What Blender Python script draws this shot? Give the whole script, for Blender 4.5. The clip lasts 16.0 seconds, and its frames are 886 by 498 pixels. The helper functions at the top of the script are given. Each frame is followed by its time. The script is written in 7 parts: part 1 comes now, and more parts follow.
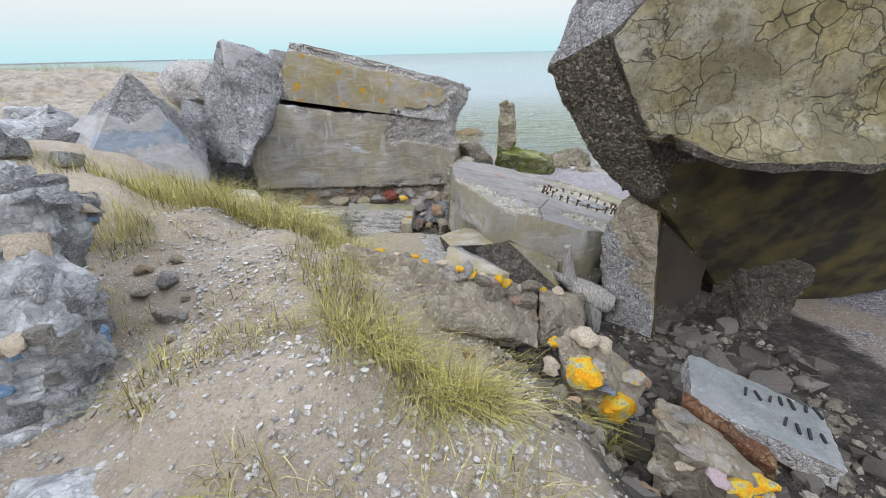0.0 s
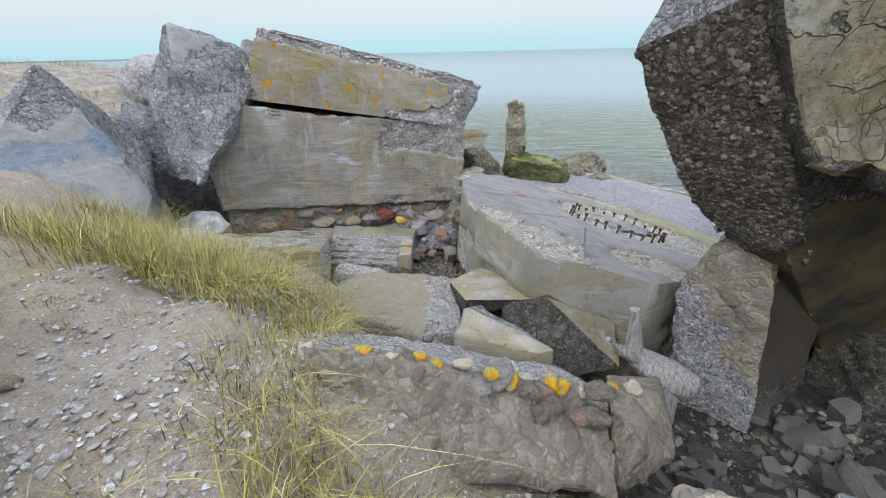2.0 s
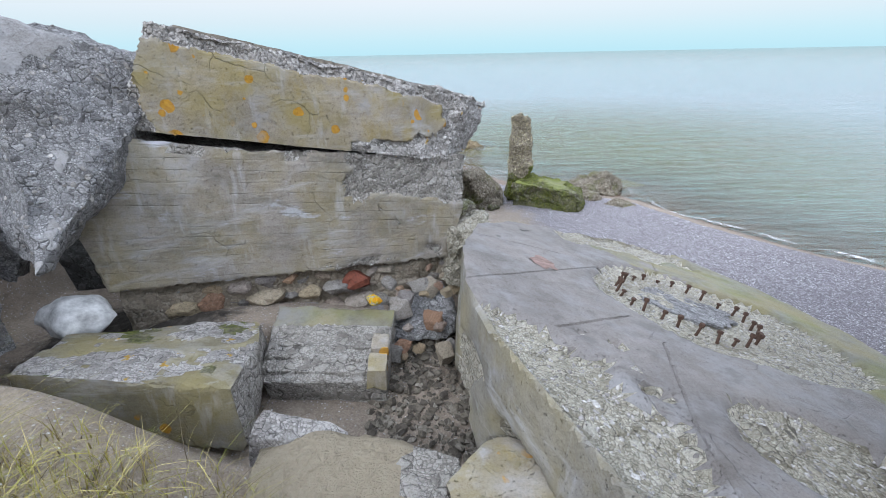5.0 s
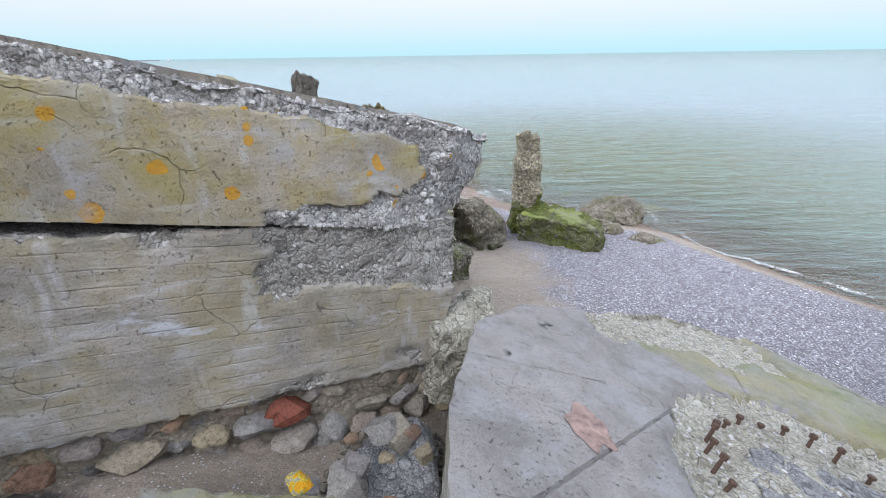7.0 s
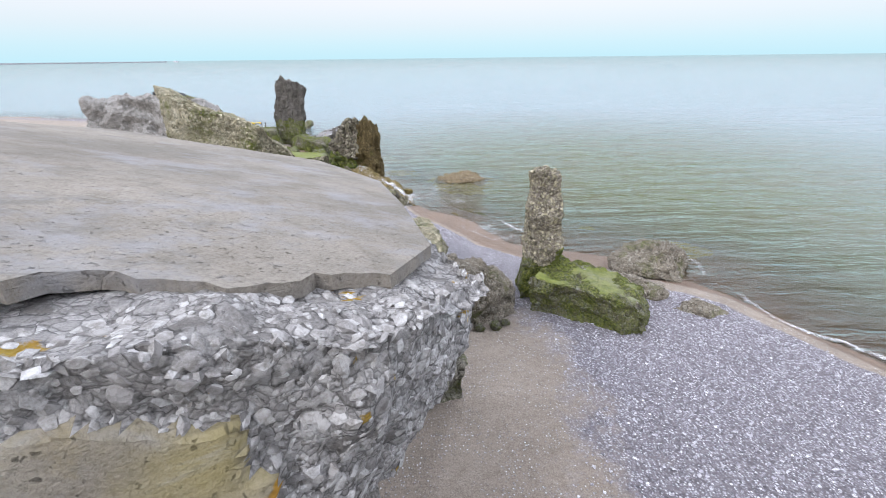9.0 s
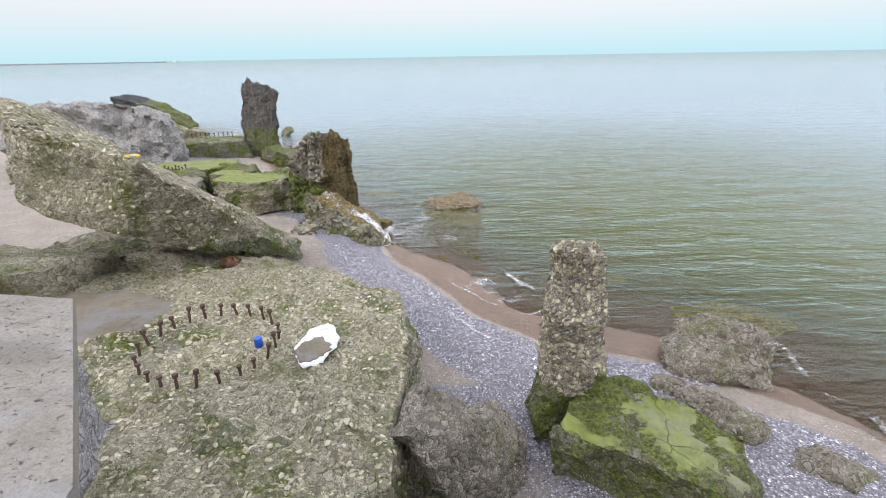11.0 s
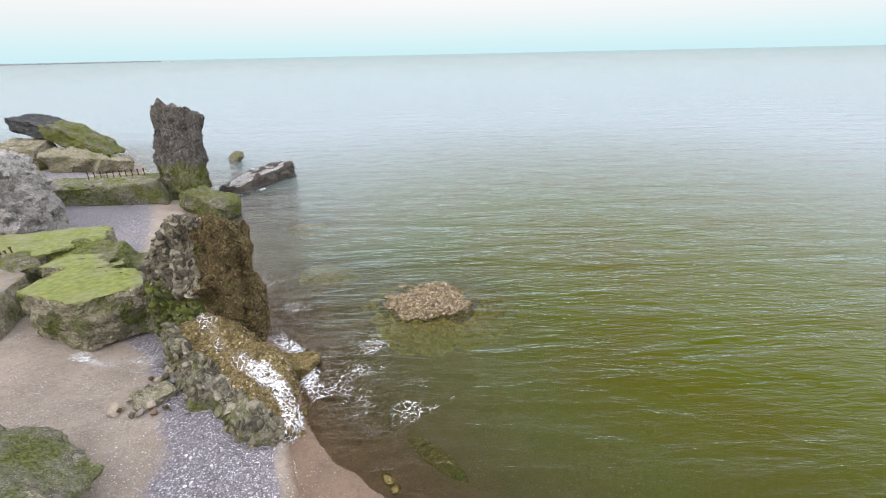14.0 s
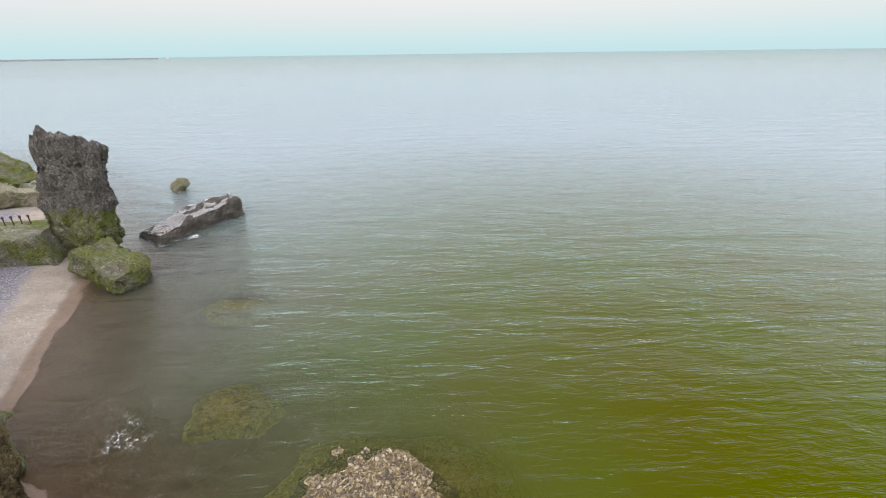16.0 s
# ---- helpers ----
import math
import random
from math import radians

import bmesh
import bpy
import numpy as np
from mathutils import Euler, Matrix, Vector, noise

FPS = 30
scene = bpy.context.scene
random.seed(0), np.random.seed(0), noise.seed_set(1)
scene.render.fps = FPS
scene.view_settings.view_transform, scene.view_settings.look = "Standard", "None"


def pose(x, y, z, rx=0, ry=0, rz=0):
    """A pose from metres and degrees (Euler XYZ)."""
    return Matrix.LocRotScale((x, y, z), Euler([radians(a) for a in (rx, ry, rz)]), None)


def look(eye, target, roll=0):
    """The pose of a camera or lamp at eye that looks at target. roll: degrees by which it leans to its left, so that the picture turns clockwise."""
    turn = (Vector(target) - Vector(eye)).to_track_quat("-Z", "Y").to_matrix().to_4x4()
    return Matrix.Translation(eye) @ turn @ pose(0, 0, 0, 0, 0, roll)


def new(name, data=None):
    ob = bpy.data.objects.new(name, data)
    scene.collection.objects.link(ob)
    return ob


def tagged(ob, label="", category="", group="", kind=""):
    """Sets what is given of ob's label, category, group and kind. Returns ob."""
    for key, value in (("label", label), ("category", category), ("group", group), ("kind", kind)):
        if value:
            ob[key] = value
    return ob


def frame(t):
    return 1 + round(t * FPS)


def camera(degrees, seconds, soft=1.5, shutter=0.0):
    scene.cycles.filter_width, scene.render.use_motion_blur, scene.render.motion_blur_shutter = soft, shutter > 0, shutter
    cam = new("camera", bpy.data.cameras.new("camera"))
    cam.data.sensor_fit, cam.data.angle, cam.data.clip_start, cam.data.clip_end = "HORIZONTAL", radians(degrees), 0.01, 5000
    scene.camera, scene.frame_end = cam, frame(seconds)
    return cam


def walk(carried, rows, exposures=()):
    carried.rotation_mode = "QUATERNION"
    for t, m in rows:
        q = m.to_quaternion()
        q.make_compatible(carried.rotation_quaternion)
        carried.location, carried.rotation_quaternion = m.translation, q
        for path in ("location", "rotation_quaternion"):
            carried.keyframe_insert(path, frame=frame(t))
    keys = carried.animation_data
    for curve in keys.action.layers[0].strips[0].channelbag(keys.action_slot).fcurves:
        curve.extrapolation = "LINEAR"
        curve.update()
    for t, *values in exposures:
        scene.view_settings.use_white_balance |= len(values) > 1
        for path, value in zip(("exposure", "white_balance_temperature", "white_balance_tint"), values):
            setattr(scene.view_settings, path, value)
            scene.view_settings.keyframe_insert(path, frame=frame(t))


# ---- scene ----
from mathutils.bvhtree import BVHTree

cam = camera(90.3, 16.0, soft=0.65)
# seconds, x, y, z, then the turn about x, y and z in degrees
PATH = [
    (0.0, -0.000, -0.000, 4.500, 65.99, 1.24, -0.55),
    (0.5, -0.091, 0.420, 4.421, 66.01, 1.30, -0.59),
    (1.0, -0.146, 0.869, 4.370, 65.92, 1.29, -0.60),
    (1.5, -0.157, 1.356, 4.352, 65.84, 1.26, -0.70),
    (2.0, -0.147, 1.829, 4.356, 65.86, 1.18, -0.90),
    (2.5, -0.143, 2.257, 4.349, 66.00, 1.13, -1.15),
    (3.0, -0.157, 2.639, 4.342, 65.97, 1.14, -1.42),
    (3.5, -0.159, 3.037, 4.352, 66.01, 1.14, -1.62),
    (6.0, 0.033, 5.617, 4.437, 66.14, 0.85, -1.91),
    (6.5, 0.101, 6.267, 4.449, 66.18, 0.79, -2.00),
    (7.0, 0.173, 6.952, 4.468, 66.23, 0.78, -2.00),
    (7.5, 0.273, 7.640, 4.491, 66.36, 0.79, -1.85),
    (8.0, 0.384, 8.324, 4.538, 66.45, 0.71, -1.53),
    (8.5, 0.471, 9.102, 4.552, 66.55, 0.58, -1.35),
    (9.0, 0.571, 9.944, 4.566, 66.52, 0.59, -1.38),
    (11.5, 1.212, 14.414, 4.550, 66.31, 0.95, -1.40),
    (12.0, 1.343, 15.392, 4.599, 66.24, 1.01, -1.53),
    (12.5, 1.479, 16.394, 4.729, 66.15, 1.08, -1.60),
    (13.0, 1.628, 17.417, 4.858, 66.03, 1.16, -1.67),
    (13.5, 1.770, 18.476, 4.933, 66.06, 1.19, -1.77),
    (14.0, 1.915, 19.514, 4.994, 66.10, 1.13, -1.70),
    (14.5, 2.058, 20.558, 5.017, 66.18, 0.98, -1.58),
    (15.0, 2.250, 21.647, 5.024, 66.17, 0.86, -1.59),
    (15.5, 2.448, 22.793, 5.152, 66.15, 0.80, -1.77),
    (16.0, 2.616, 24.000, 5.369, 66.04, 0.69, -1.80),
]
# the film's own drift in brightness and white balance
TONE = [(0.0, 0.44, 6350, 10), (3.0, 0.32, 6000, 10), (6.0, 0.47, 6000, 10), (9.0, 0.50, 6200, 14), (11.5, 0.46, 6350, 14), (14.0, 0.52, 6650, 15), (15.0, 0.50, 6700, 14), (16.0, 0.36, 6700, 14)]
walk(cam, [(row[0], pose(*row[1:])) for row in PATH], TONE)

# ---- sky and sun: overcast with a thin bright veil ----
world = bpy.data.worlds.new("overcast_sky")
scene.world = world
world.use_nodes = True
wn, wl = world.node_tree.nodes, world.node_tree.links
for node in list(wn):
    wn.remove(node)
SUN_EL, SUN_AZ = radians(38), radians(215)
sky = wn.new("ShaderNodeTexSky")
sky.sky_type, sky.sun_disc, sky.sun_elevation, sky.sun_rotation = "NISHITA", False, SUN_EL, SUN_AZ
sky.air_density, sky.dust_density = 1.0, 3.0
wcoord = wn.new("ShaderNodeTexCoord")
wsep = wn.new("ShaderNodeSeparateXYZ")
wl.new(wcoord.outputs["Generated"], wsep.inputs[0])
wramp = wn.new("ShaderNodeValToRGB")
wl.new(wsep.outputs["Z"], wramp.inputs[0])
cr = wramp.color_ramp
cr.elements[0].position, cr.elements[0].color = 0.0, (0.20, 0.30, 0.318, 1)
cr.elements[1].position, cr.elements[1].color = 1.0, (0.86, 0.91, 1.0, 1)
for at, col in ((0.025, (0.22, 0.302, 0.315, 1)), (0.06, (0.262, 0.298, 0.304, 1)), (0.10, (0.302, 0.308, 0.308, 1)), (0.20, (0.318, 0.316, 0.314, 1)), (0.30, (0.62, 0.64, 0.68, 1)), (0.5, (0.83, 0.89, 0.99, 1))):
    el = cr.elements.new(at)
    el.color = col
veil = wn.new("ShaderNodeBackground")
veil.inputs["Strength"].default_value = 2.3
wl.new(wramp.outputs[0], veil.inputs["Color"])
clear = wn.new("ShaderNodeBackground")
clear.inputs["Strength"].default_value = 0.10
wl.new(sky.outputs[0], clear.inputs["Color"])
wmix = wn.new("ShaderNodeMixShader")
wmix.inputs[0].default_value = 0.88
wl.new(clear.outputs[0], wmix.inputs[1])
wl.new(veil.outputs[0], wmix.inputs[2])
wout = wn.new("ShaderNodeOutputWorld")
wl.new(wmix.outputs[0], wout.inputs["Surface"])

sun_data = bpy.data.lights.new("sun", "SUN")
sun_data.energy, sun_data.angle, sun_data.color = 1.2, radians(14), (1.0, 0.98, 0.95)
sun = new("sun", sun_data)
sun.matrix_world = look((0, 0, 30), (30 * math.sin(SUN_AZ) * -0.8, 30 * math.cos(SUN_AZ) * -0.8, 30 - 30 * math.tan(SUN_EL) * 0.8))
scene.view_settings.exposure = 0.46


# ---- materials ----
class Nodes:
    """A material under construction, with short calls for the nodes it needs."""

    def __init__(self, name, roughness=0.9):
        self.mat = bpy.data.materials.new(name)
        self.mat.use_nodes = True
        self.tree = self.mat.node_tree
        self.bsdf = self.tree.nodes["Principled BSDF"]
        self.bsdf.inputs["Roughness"].default_value = roughness
        self.bsdf.inputs["Specular IOR Level"].default_value = 0.3
        self.coord = self.add("ShaderNodeTexCoord").outputs["Object"]

    def add(self, kind):
        return self.tree.nodes.new(kind)

    def link(self, a, b):
        if isinstance(a, (int, float)):
            b.default_value = a
        elif isinstance(a, tuple):
            b.default_value = (*a, 1) if len(a) == 3 and b.type == "RGBA" else a
        else:
            self.tree.links.new(a, b)

    def scaled(self, xyz):
        node = self.add("ShaderNodeMapping")
        node.inputs["Scale"].default_value = xyz
        self.link(self.coord, node.inputs["Vector"])
        return node.outputs[0]

    def noise(self, scale, detail=4.0, rough=0.55, coord=None, warp=0.0):
        node = self.add("ShaderNodeTexNoise")
        node.inputs["Scale"].default_value, node.inputs["Detail"].default_value = scale, detail
        node.inputs["Roughness"].default_value, node.inputs["Distortion"].default_value = rough, warp
        self.link(coord or self.coord, node.inputs["Vector"])
        return node.outputs["Fac"]

    def cells(self, scale, feature="F1", out="Distance", coord=None, rnd=1.0):
        node = self.add("ShaderNodeTexVoronoi")
        node.feature = feature
        node.inputs["Scale"].default_value = scale
        node.inputs["Randomness"].default_value = rnd
        self.link(coord or self.coord, node.inputs["Vector"])
        return node.outputs[out]

    def bent(self, scale, amount, detail=4.0):
        """Coordinates pushed about by noise, so that cells lose their straight sides."""
        tex = self.add("ShaderNodeTexNoise")
        tex.inputs["Scale"].default_value, tex.inputs["Detail"].default_value = scale, detail
        self.link(self.coord, tex.inputs["Vector"])
        node = self.add("ShaderNodeVectorMath")
        node.operation = "MULTIPLY_ADD"
        self.link(tex.outputs["Color"], node.inputs[0])
        node.inputs[1].default_value = (amount, amount, amount)
        self.link(self.coord, node.inputs[2])
        return node.outputs[0]

    def split(self, color):
        node = self.add("ShaderNodeSeparateColor")
        self.link(color, node.inputs[0])
        return node

    def ramp(self, fac, *stops):
        node = self.add("ShaderNodeValToRGB")
        els = node.color_ramp.elements
        while len(els) < len(stops):
            els.new(0.5)
        for el, (at, col) in zip(els, stops):
            el.position = at
            el.color = (col, col, col, 1) if isinstance(col, (int, float)) else (*col, 1)
        self.link(fac, node.inputs[0])
        return node.outputs[0]

    def mix(self, fac, a, b, how="MIX"):
        node = self.add("ShaderNodeMix")
        node.data_type, node.blend_type = "RGBA", how
        self.link(fac, node.inputs[0])
        self.link(a, node.inputs[6])
        self.link(b, node.inputs[7])
        return node.outputs[2]

    def math(self, how, a, b=0.0):
        node = self.add("ShaderNodeMath")
        node.operation = how
        self.link(a, node.inputs[0])
        self.link(b, node.inputs[1])
        return node.outputs[0]

    def axis(self, which):
        node = self.add("ShaderNodeSeparateXYZ")
        self.link(self.coord, node.inputs[0])
        return node.outputs[which]

    def up(self):
        geo = self.add("ShaderNodeNewGeometry")
        node = self.add("ShaderNodeSeparateXYZ")
        self.link(geo.outputs["Normal"], node.inputs[0])
        return node.outputs["Z"]

    def attr(self, name):
        node = self.add("ShaderNodeAttribute")
        node.attribute_name = name
        return node.outputs["Fac"]

    def random(self):
        return self.add("ShaderNodeObjectInfo").outputs["Random"]

    def island(self):
        return self.add("ShaderNodeNewGeometry").outputs["Random Per Island"]

    def bump(self, height, strength=0.5, distance=0.02, over=None):
        node = self.add("ShaderNodeBump")
        node.inputs["Strength"].default_value, node.inputs["Distance"].default_value = strength, distance
        self.link(height, node.inputs["Height"])
        if over is not None:
            self.link(over, node.inputs["Normal"])
        return node.outputs[0]

    def done(self, color, normal=None, rough=None):
        self.link(color, self.bsdf.inputs["Base Color"])
        if normal is not None:
            self.link(normal, self.bsdf.inputs["Normal"])
        if rough is not None:
            self.link(rough, self.bsdf.inputs["Roughness"])
        return self.mat


def rubble_mat(name, tone=(0.27, 0.265, 0.26), dark=(0.10, 0.097, 0.095), light=(0.50, 0.49, 0.48), moss=0.0, lichen=0.0, size=16.0, sand=0.0):
    """Broken concrete full of angular stones; moss greens it, lichen dots it yellow."""
    n = Nodes(name)
    grit, lumps, broad = n.noise(130, 6, 0.75), n.noise(size * 0.9, 9, 0.75), n.noise(1.2, 6, 0.6)
    black = tuple(c * 0.3 for c in dark)
    bent = n.bent(size * 0.6, 1.1 / size)
    edge, fine_edge = n.cells(size * 0.6, "DISTANCE_TO_EDGE", coord=bent), n.cells(size * 1.7, "DISTANCE_TO_EDGE", coord=bent)
    sep, sep2 = n.split(n.cells(size * 0.6, out="Color", coord=bent)), n.split(n.cells(size * 1.7, out="Color", coord=bent))
    big = n.ramp(sep.outputs[1], (0.45, 0.0), (0.5, 1.0))
    shades = ((0.0, dark), (0.3, tuple(c * 0.85 for c in tone)), (0.65, tuple(c * 1.15 for c in tone)), (1.0, light))
    col = n.ramp(lumps, (0.30, black), (0.39, dark), (0.48, tone), (0.60, tuple(c * 1.15 for c in tone)), (0.74, light))
    col = n.mix(0.5, col, n.ramp(sep2.outputs[0], *shades))
    col = n.mix(n.ramp(fine_edge, (0.0, 0.58 if size > 12 else 0.25), (0.14, 0.0)), col, black)
    crumbs = n.split(n.cells(size * 2.7, out="Color", coord=bent))
    col = n.mix(n.math("MULTIPLY", n.ramp(crumbs.outputs[2], (0.70, 0.0), (0.76, 0.85)), n.ramp(n.cells(size * 2.7, coord=bent), (0.28, 1.0), (0.42, 0.0))), col, light)
    stones = n.mix(n.ramp(n.noise(size * 2.2, 7, 0.7), (0.35, 0.6), (0.6, 0.0)), n.ramp(sep.outputs[0], *shades), dark)
    inside = n.math("MULTIPLY", n.ramp(edge, (0.05, 0.0), (0.13, 1.0)), big)
    col = n.mix(n.math("MULTIPLY", inside, 0.8), col, stones)
    crevice = n.math("MULTIPLY", n.math("MULTIPLY", n.ramp(edge, (0.0, 1.0), (0.09, 0.0)), big), n.ramp(n.noise(size * 0.5, 4), (0.4, 0.2), (0.6, 1.0)))
    col = n.mix(n.math("MULTIPLY", crevice, 0.9 if size > 12 else 0.35), col, black)
    col = n.mix(n.ramp(grit, (0.3, 0.7), (0.55, 0.0)), col, n.mix(1.0, col, (0.5, 0.49, 0.48), "MULTIPLY"))
    col = n.mix(n.ramp(broad, (0.35, 0.5), (0.6, 0.0)), col, n.mix(1.0, col, (0.6, 0.58, 0.55), "MULTIPLY"))
    if sand:
        col = n.mix(n.math("MULTIPLY", n.ramp(n.noise(2.2, 7, 0.7), (0.4 - 0.16 * sand, 0.0), (0.6 - 0.16 * sand, 1.0)), sand), col, n.mix(lumps, (0.28, 0.235, 0.165), (0.46, 0.40, 0.30)))
    if moss:
        patch = n.ramp(n.noise(1.5, 10, 0.74), (0.66 - moss * 0.36, 0.0), (0.78 - moss * 0.26, 1.0))
        green = n.ramp(n.noise(22, 7, 0.75), (0.30, (0.012, 0.018, 0.003)), (0.45, (0.065, 0.085, 0.008)), (0.57, (0.155, 0.175, 0.02)), (0.75, (0.38, 0.37, 0.12)))
        col = n.mix(n.math("MULTIPLY", patch, 0.92), col, green)
    if lichen:
        spots = n.ramp(n.noise(4.5, 6, 0.6), (0.68 - lichen * 0.12, 0.0), (0.71 - lichen * 0.12, 1.0))
        col = n.mix(n.math("MULTIPLY", spots, 0.9), col, n.ramp(n.noise(30), (0.3, (0.42, 0.22, 0.01)), (0.7, (0.62, 0.42, 0.03))))
    face = n.math("ADD", n.math("MULTIPLY", n.math("MULTIPLY", n.ramp(edge, (0.0, 0.0), (0.22, 1.0)), big), 0.7), n.math("MULTIPLY", n.ramp(fine_edge, (0.0, 0.0), (0.3, 1.0)), 0.3))
    relief = n.math("ADD", n.math("ADD", n.math("MULTIPLY", lumps, 1.3), face), n.math("MULTIPLY", grit, 0.3))
    return n.done(col, n.bump(relief, 1.0, 0.06))


def cast_mat(name, tone=(0.30, 0.28, 0.25), boards=0.0, lichen=0.0, green=0.0, white=0.4, cracks=0.3, olive=0.0, crazed=False):
    """Smooth cast concrete: stains, hairline cracks, lime runs, board marks, lichen."""
    n = Nodes(name, 0.85)
    broad, fine, grain = n.noise(0.9, 6, 0.6), n.noise(6, 6, 0.65), n.noise(120, 4, 0.7)
    pale, deep = tuple(min(1, c * 1.3) for c in tone), tuple(c * 0.62 for c in tone)
    col = n.ramp(broad, (0.3, deep), (0.5, tone), (0.72, pale))
    col = n.mix(n.ramp(fine, (0.35, 0.5), (0.65, 0.0)), col, n.mix(0.55, col, deep))
    col = n.mix(n.math("MULTIPLY", grain, 0.25), col, pale)
    col = n.mix(n.ramp(n.noise(70, 6, 0.8), (0.40, 0.7), (0.54, 0.0)), col, n.mix(1.0, col, (0.62, 0.60, 0.58), "MULTIPLY"))
    pits = n.ramp(n.noise(38, 6, 0.7), (0.30, 1.0), (0.40, 0.0))
    col = n.mix(n.math("MULTIPLY", pits, 0.75), col, tuple(c * 0.3 for c in tone))
    streak = n.noise(5.0, 7, 0.7, n.scaled((0.9, 0.9, 2.6)))
    col = n.mix(n.ramp(streak, (0.38, 0.5), (0.5, 0.0)), col, n.mix(1.0, col, (0.72, 0.69, 0.65), "MULTIPLY"))
    mean = sum(tone) / 3
    blotch = n.ramp(n.noise(1.9, 9, 0.72), (0.50, 0.0), (0.62, 0.7))
    col = n.mix(blotch, col, (mean * 1.15, mean * 1.13, mean * 1.14))
    col = n.mix(n.ramp(n.noise(3.3, 9, 0.7), (0.36, 0.55), (0.46, 0.0)), col, tuple(c * 0.55 for c in tone))
    height = n.math("ADD", n.math("MULTIPLY", fine, 0.4), n.math("ADD", n.math("MULTIPLY", grain, 0.25), n.math("MULTIPLY", n.math("SUBTRACT", streak, pits), 0.5)))
    if olive:
        col = n.mix(n.math("MULTIPLY", n.ramp(n.noise(1.6, 5, 0.55), (0.42, 0.0), (0.62, 1.0)), olive), col, (0.25, 0.20, 0.05))
    if boards:
        tilt = n.math("ADD", n.math("MULTIPLY", n.axis("X"), 0.128), n.math("MULTIPLY", n.axis("Y"), 0.057))
        level = n.math("ADD", n.axis("Z"), tilt)
        wob = n.math("ADD", level, n.math("MULTIPLY", n.noise(1.1, 4), 0.07))
        saw = n.math("FRACT", n.math("MULTIPLY", wob, 7.5))
        line = n.ramp(saw, (0.0, 1.0), (0.07, 0.0), (0.93, 0.0), (1.0, 1.0))
        worn = n.ramp(n.noise(2.5, 5, 0.65), (0.38, 0.0), (0.6, 1.0))
        comb = n.add("ShaderNodeCombineXYZ")
        n.link(n.math("MULTIPLY", n.axis("X"), 1.5), comb.inputs[0])
        n.link(n.math("MULTIPLY", n.axis("Y"), 1.5), comb.inputs[1])
        n.link(n.math("MULTIPLY", wob, 4.5), comb.inputs[2])
        band = n.noise(1.0, 8, 0.75, comb.outputs[0])
        bloom2 = n.ramp(n.noise(0.8, 8, 0.72, comb.outputs[0]), (0.58, 0.0), (0.66, 0.8))
        moldy = n.ramp(n.noise(1.4, 7, 0.65), (0.45, 0.0), (0.62, 0.5))
        col = n.mix(n.ramp(band, (0.36, 0.45), (0.5, 0.0)), col, (tone[0] * 0.42, tone[1] * 0.44, tone[2] * 0.42))
        col = n.mix(n.ramp(band, (0.54, 0.0), (0.68, 0.4)), col, (tone[0] * 1.3, tone[1] * 1.33, tone[2] * 1.4))
        col = n.mix(moldy, col, n.mix(1.0, col, (0.92, 0.86, 0.60), "MULTIPLY"))
        col = n.mix(bloom2, col, (0.42, 0.425, 0.46))
        col = n.mix(n.math("MULTIPLY", n.math("MULTIPLY", line, worn), 0.45 * boards), col, tuple(c * 0.28 for c in tone))
        height = n.math("ADD", n.math("SUBTRACT", height, n.math("MULTIPLY", n.math("MULTIPLY", line, worn), 0.9 * boards)), n.math("MULTIPLY", band, 0.4))
    if white:
        runs = n.ramp(n.noise(3.0, 6, 0.6, n.scaled((2.2, 2.2, 0.5))), (0.57, 0.0), (0.78, 0.8))
        bloom = n.ramp(n.noise(2.2, 8, 0.65, n.scaled((0.5, 0.5, 2.6))), (0.54, 0.0), (0.72, 0.8))
        col = n.mix(n.math("MULTIPLY", n.math("MAXIMUM", runs, bloom), white), col, (0.55, 0.56, 0.60))
    if cracks:
        bent = n.bent(2.2, 0.55, 6.0) if crazed else n.bent(3.0, 0.25)
        edge = n.cells(3.2 if crazed else 2.0, "DISTANCE_TO_EDGE", coord=bent)
        hair = n.ramp(edge, (0.0, 1.0), (0.022 if crazed else 0.014, 0.0))
        part_of = n.ramp(n.noise(1.6, 4), (0.40 if crazed else 0.5, 0.0), (0.56 if crazed else 0.65, 1.0))
        if crazed:
            web = n.ramp(n.cells(8.5, "DISTANCE_TO_EDGE", coord=n.bent(5.0, 0.3, 5.0)), (0.0, 0.8), (0.03, 0.0))
            hair = n.math("MAXIMUM", hair, n.math("MULTIPLY", web, n.ramp(n.noise(2.1, 4), (0.5, 0.0), (0.62, 1.0))))
            col = n.mix(n.ramp(n.noise(1.3, 8, 0.72), (0.42, 0.75), (0.56, 0.0)), col, (0.085, 0.07, 0.03))
            col = n.mix(n.ramp(n.noise(14, 8, 0.75), (0.36, 0.7), (0.47, 0.0)), col, (0.07, 0.06, 0.04))
        hair = n.math("MULTIPLY", hair, part_of)
        col = n.mix(n.math("MULTIPLY", hair, cracks), col, tuple(c * 0.22 for c in tone))
        height = n.math("SUBTRACT", height, n.math("MULTIPLY", hair, cracks))
    if green:
        film = n.ramp(n.noise(1.1, 6, 0.6), (0.6 - green * 0.4, 0.0), (0.85 - green * 0.3, 1.0))
        col = n.mix(n.math("MULTIPLY", film, 0.9), col, n.ramp(n.noise(9, 5), (0.3, (0.075, 0.095, 0.010)), (0.7, (0.175, 0.195, 0.04))))
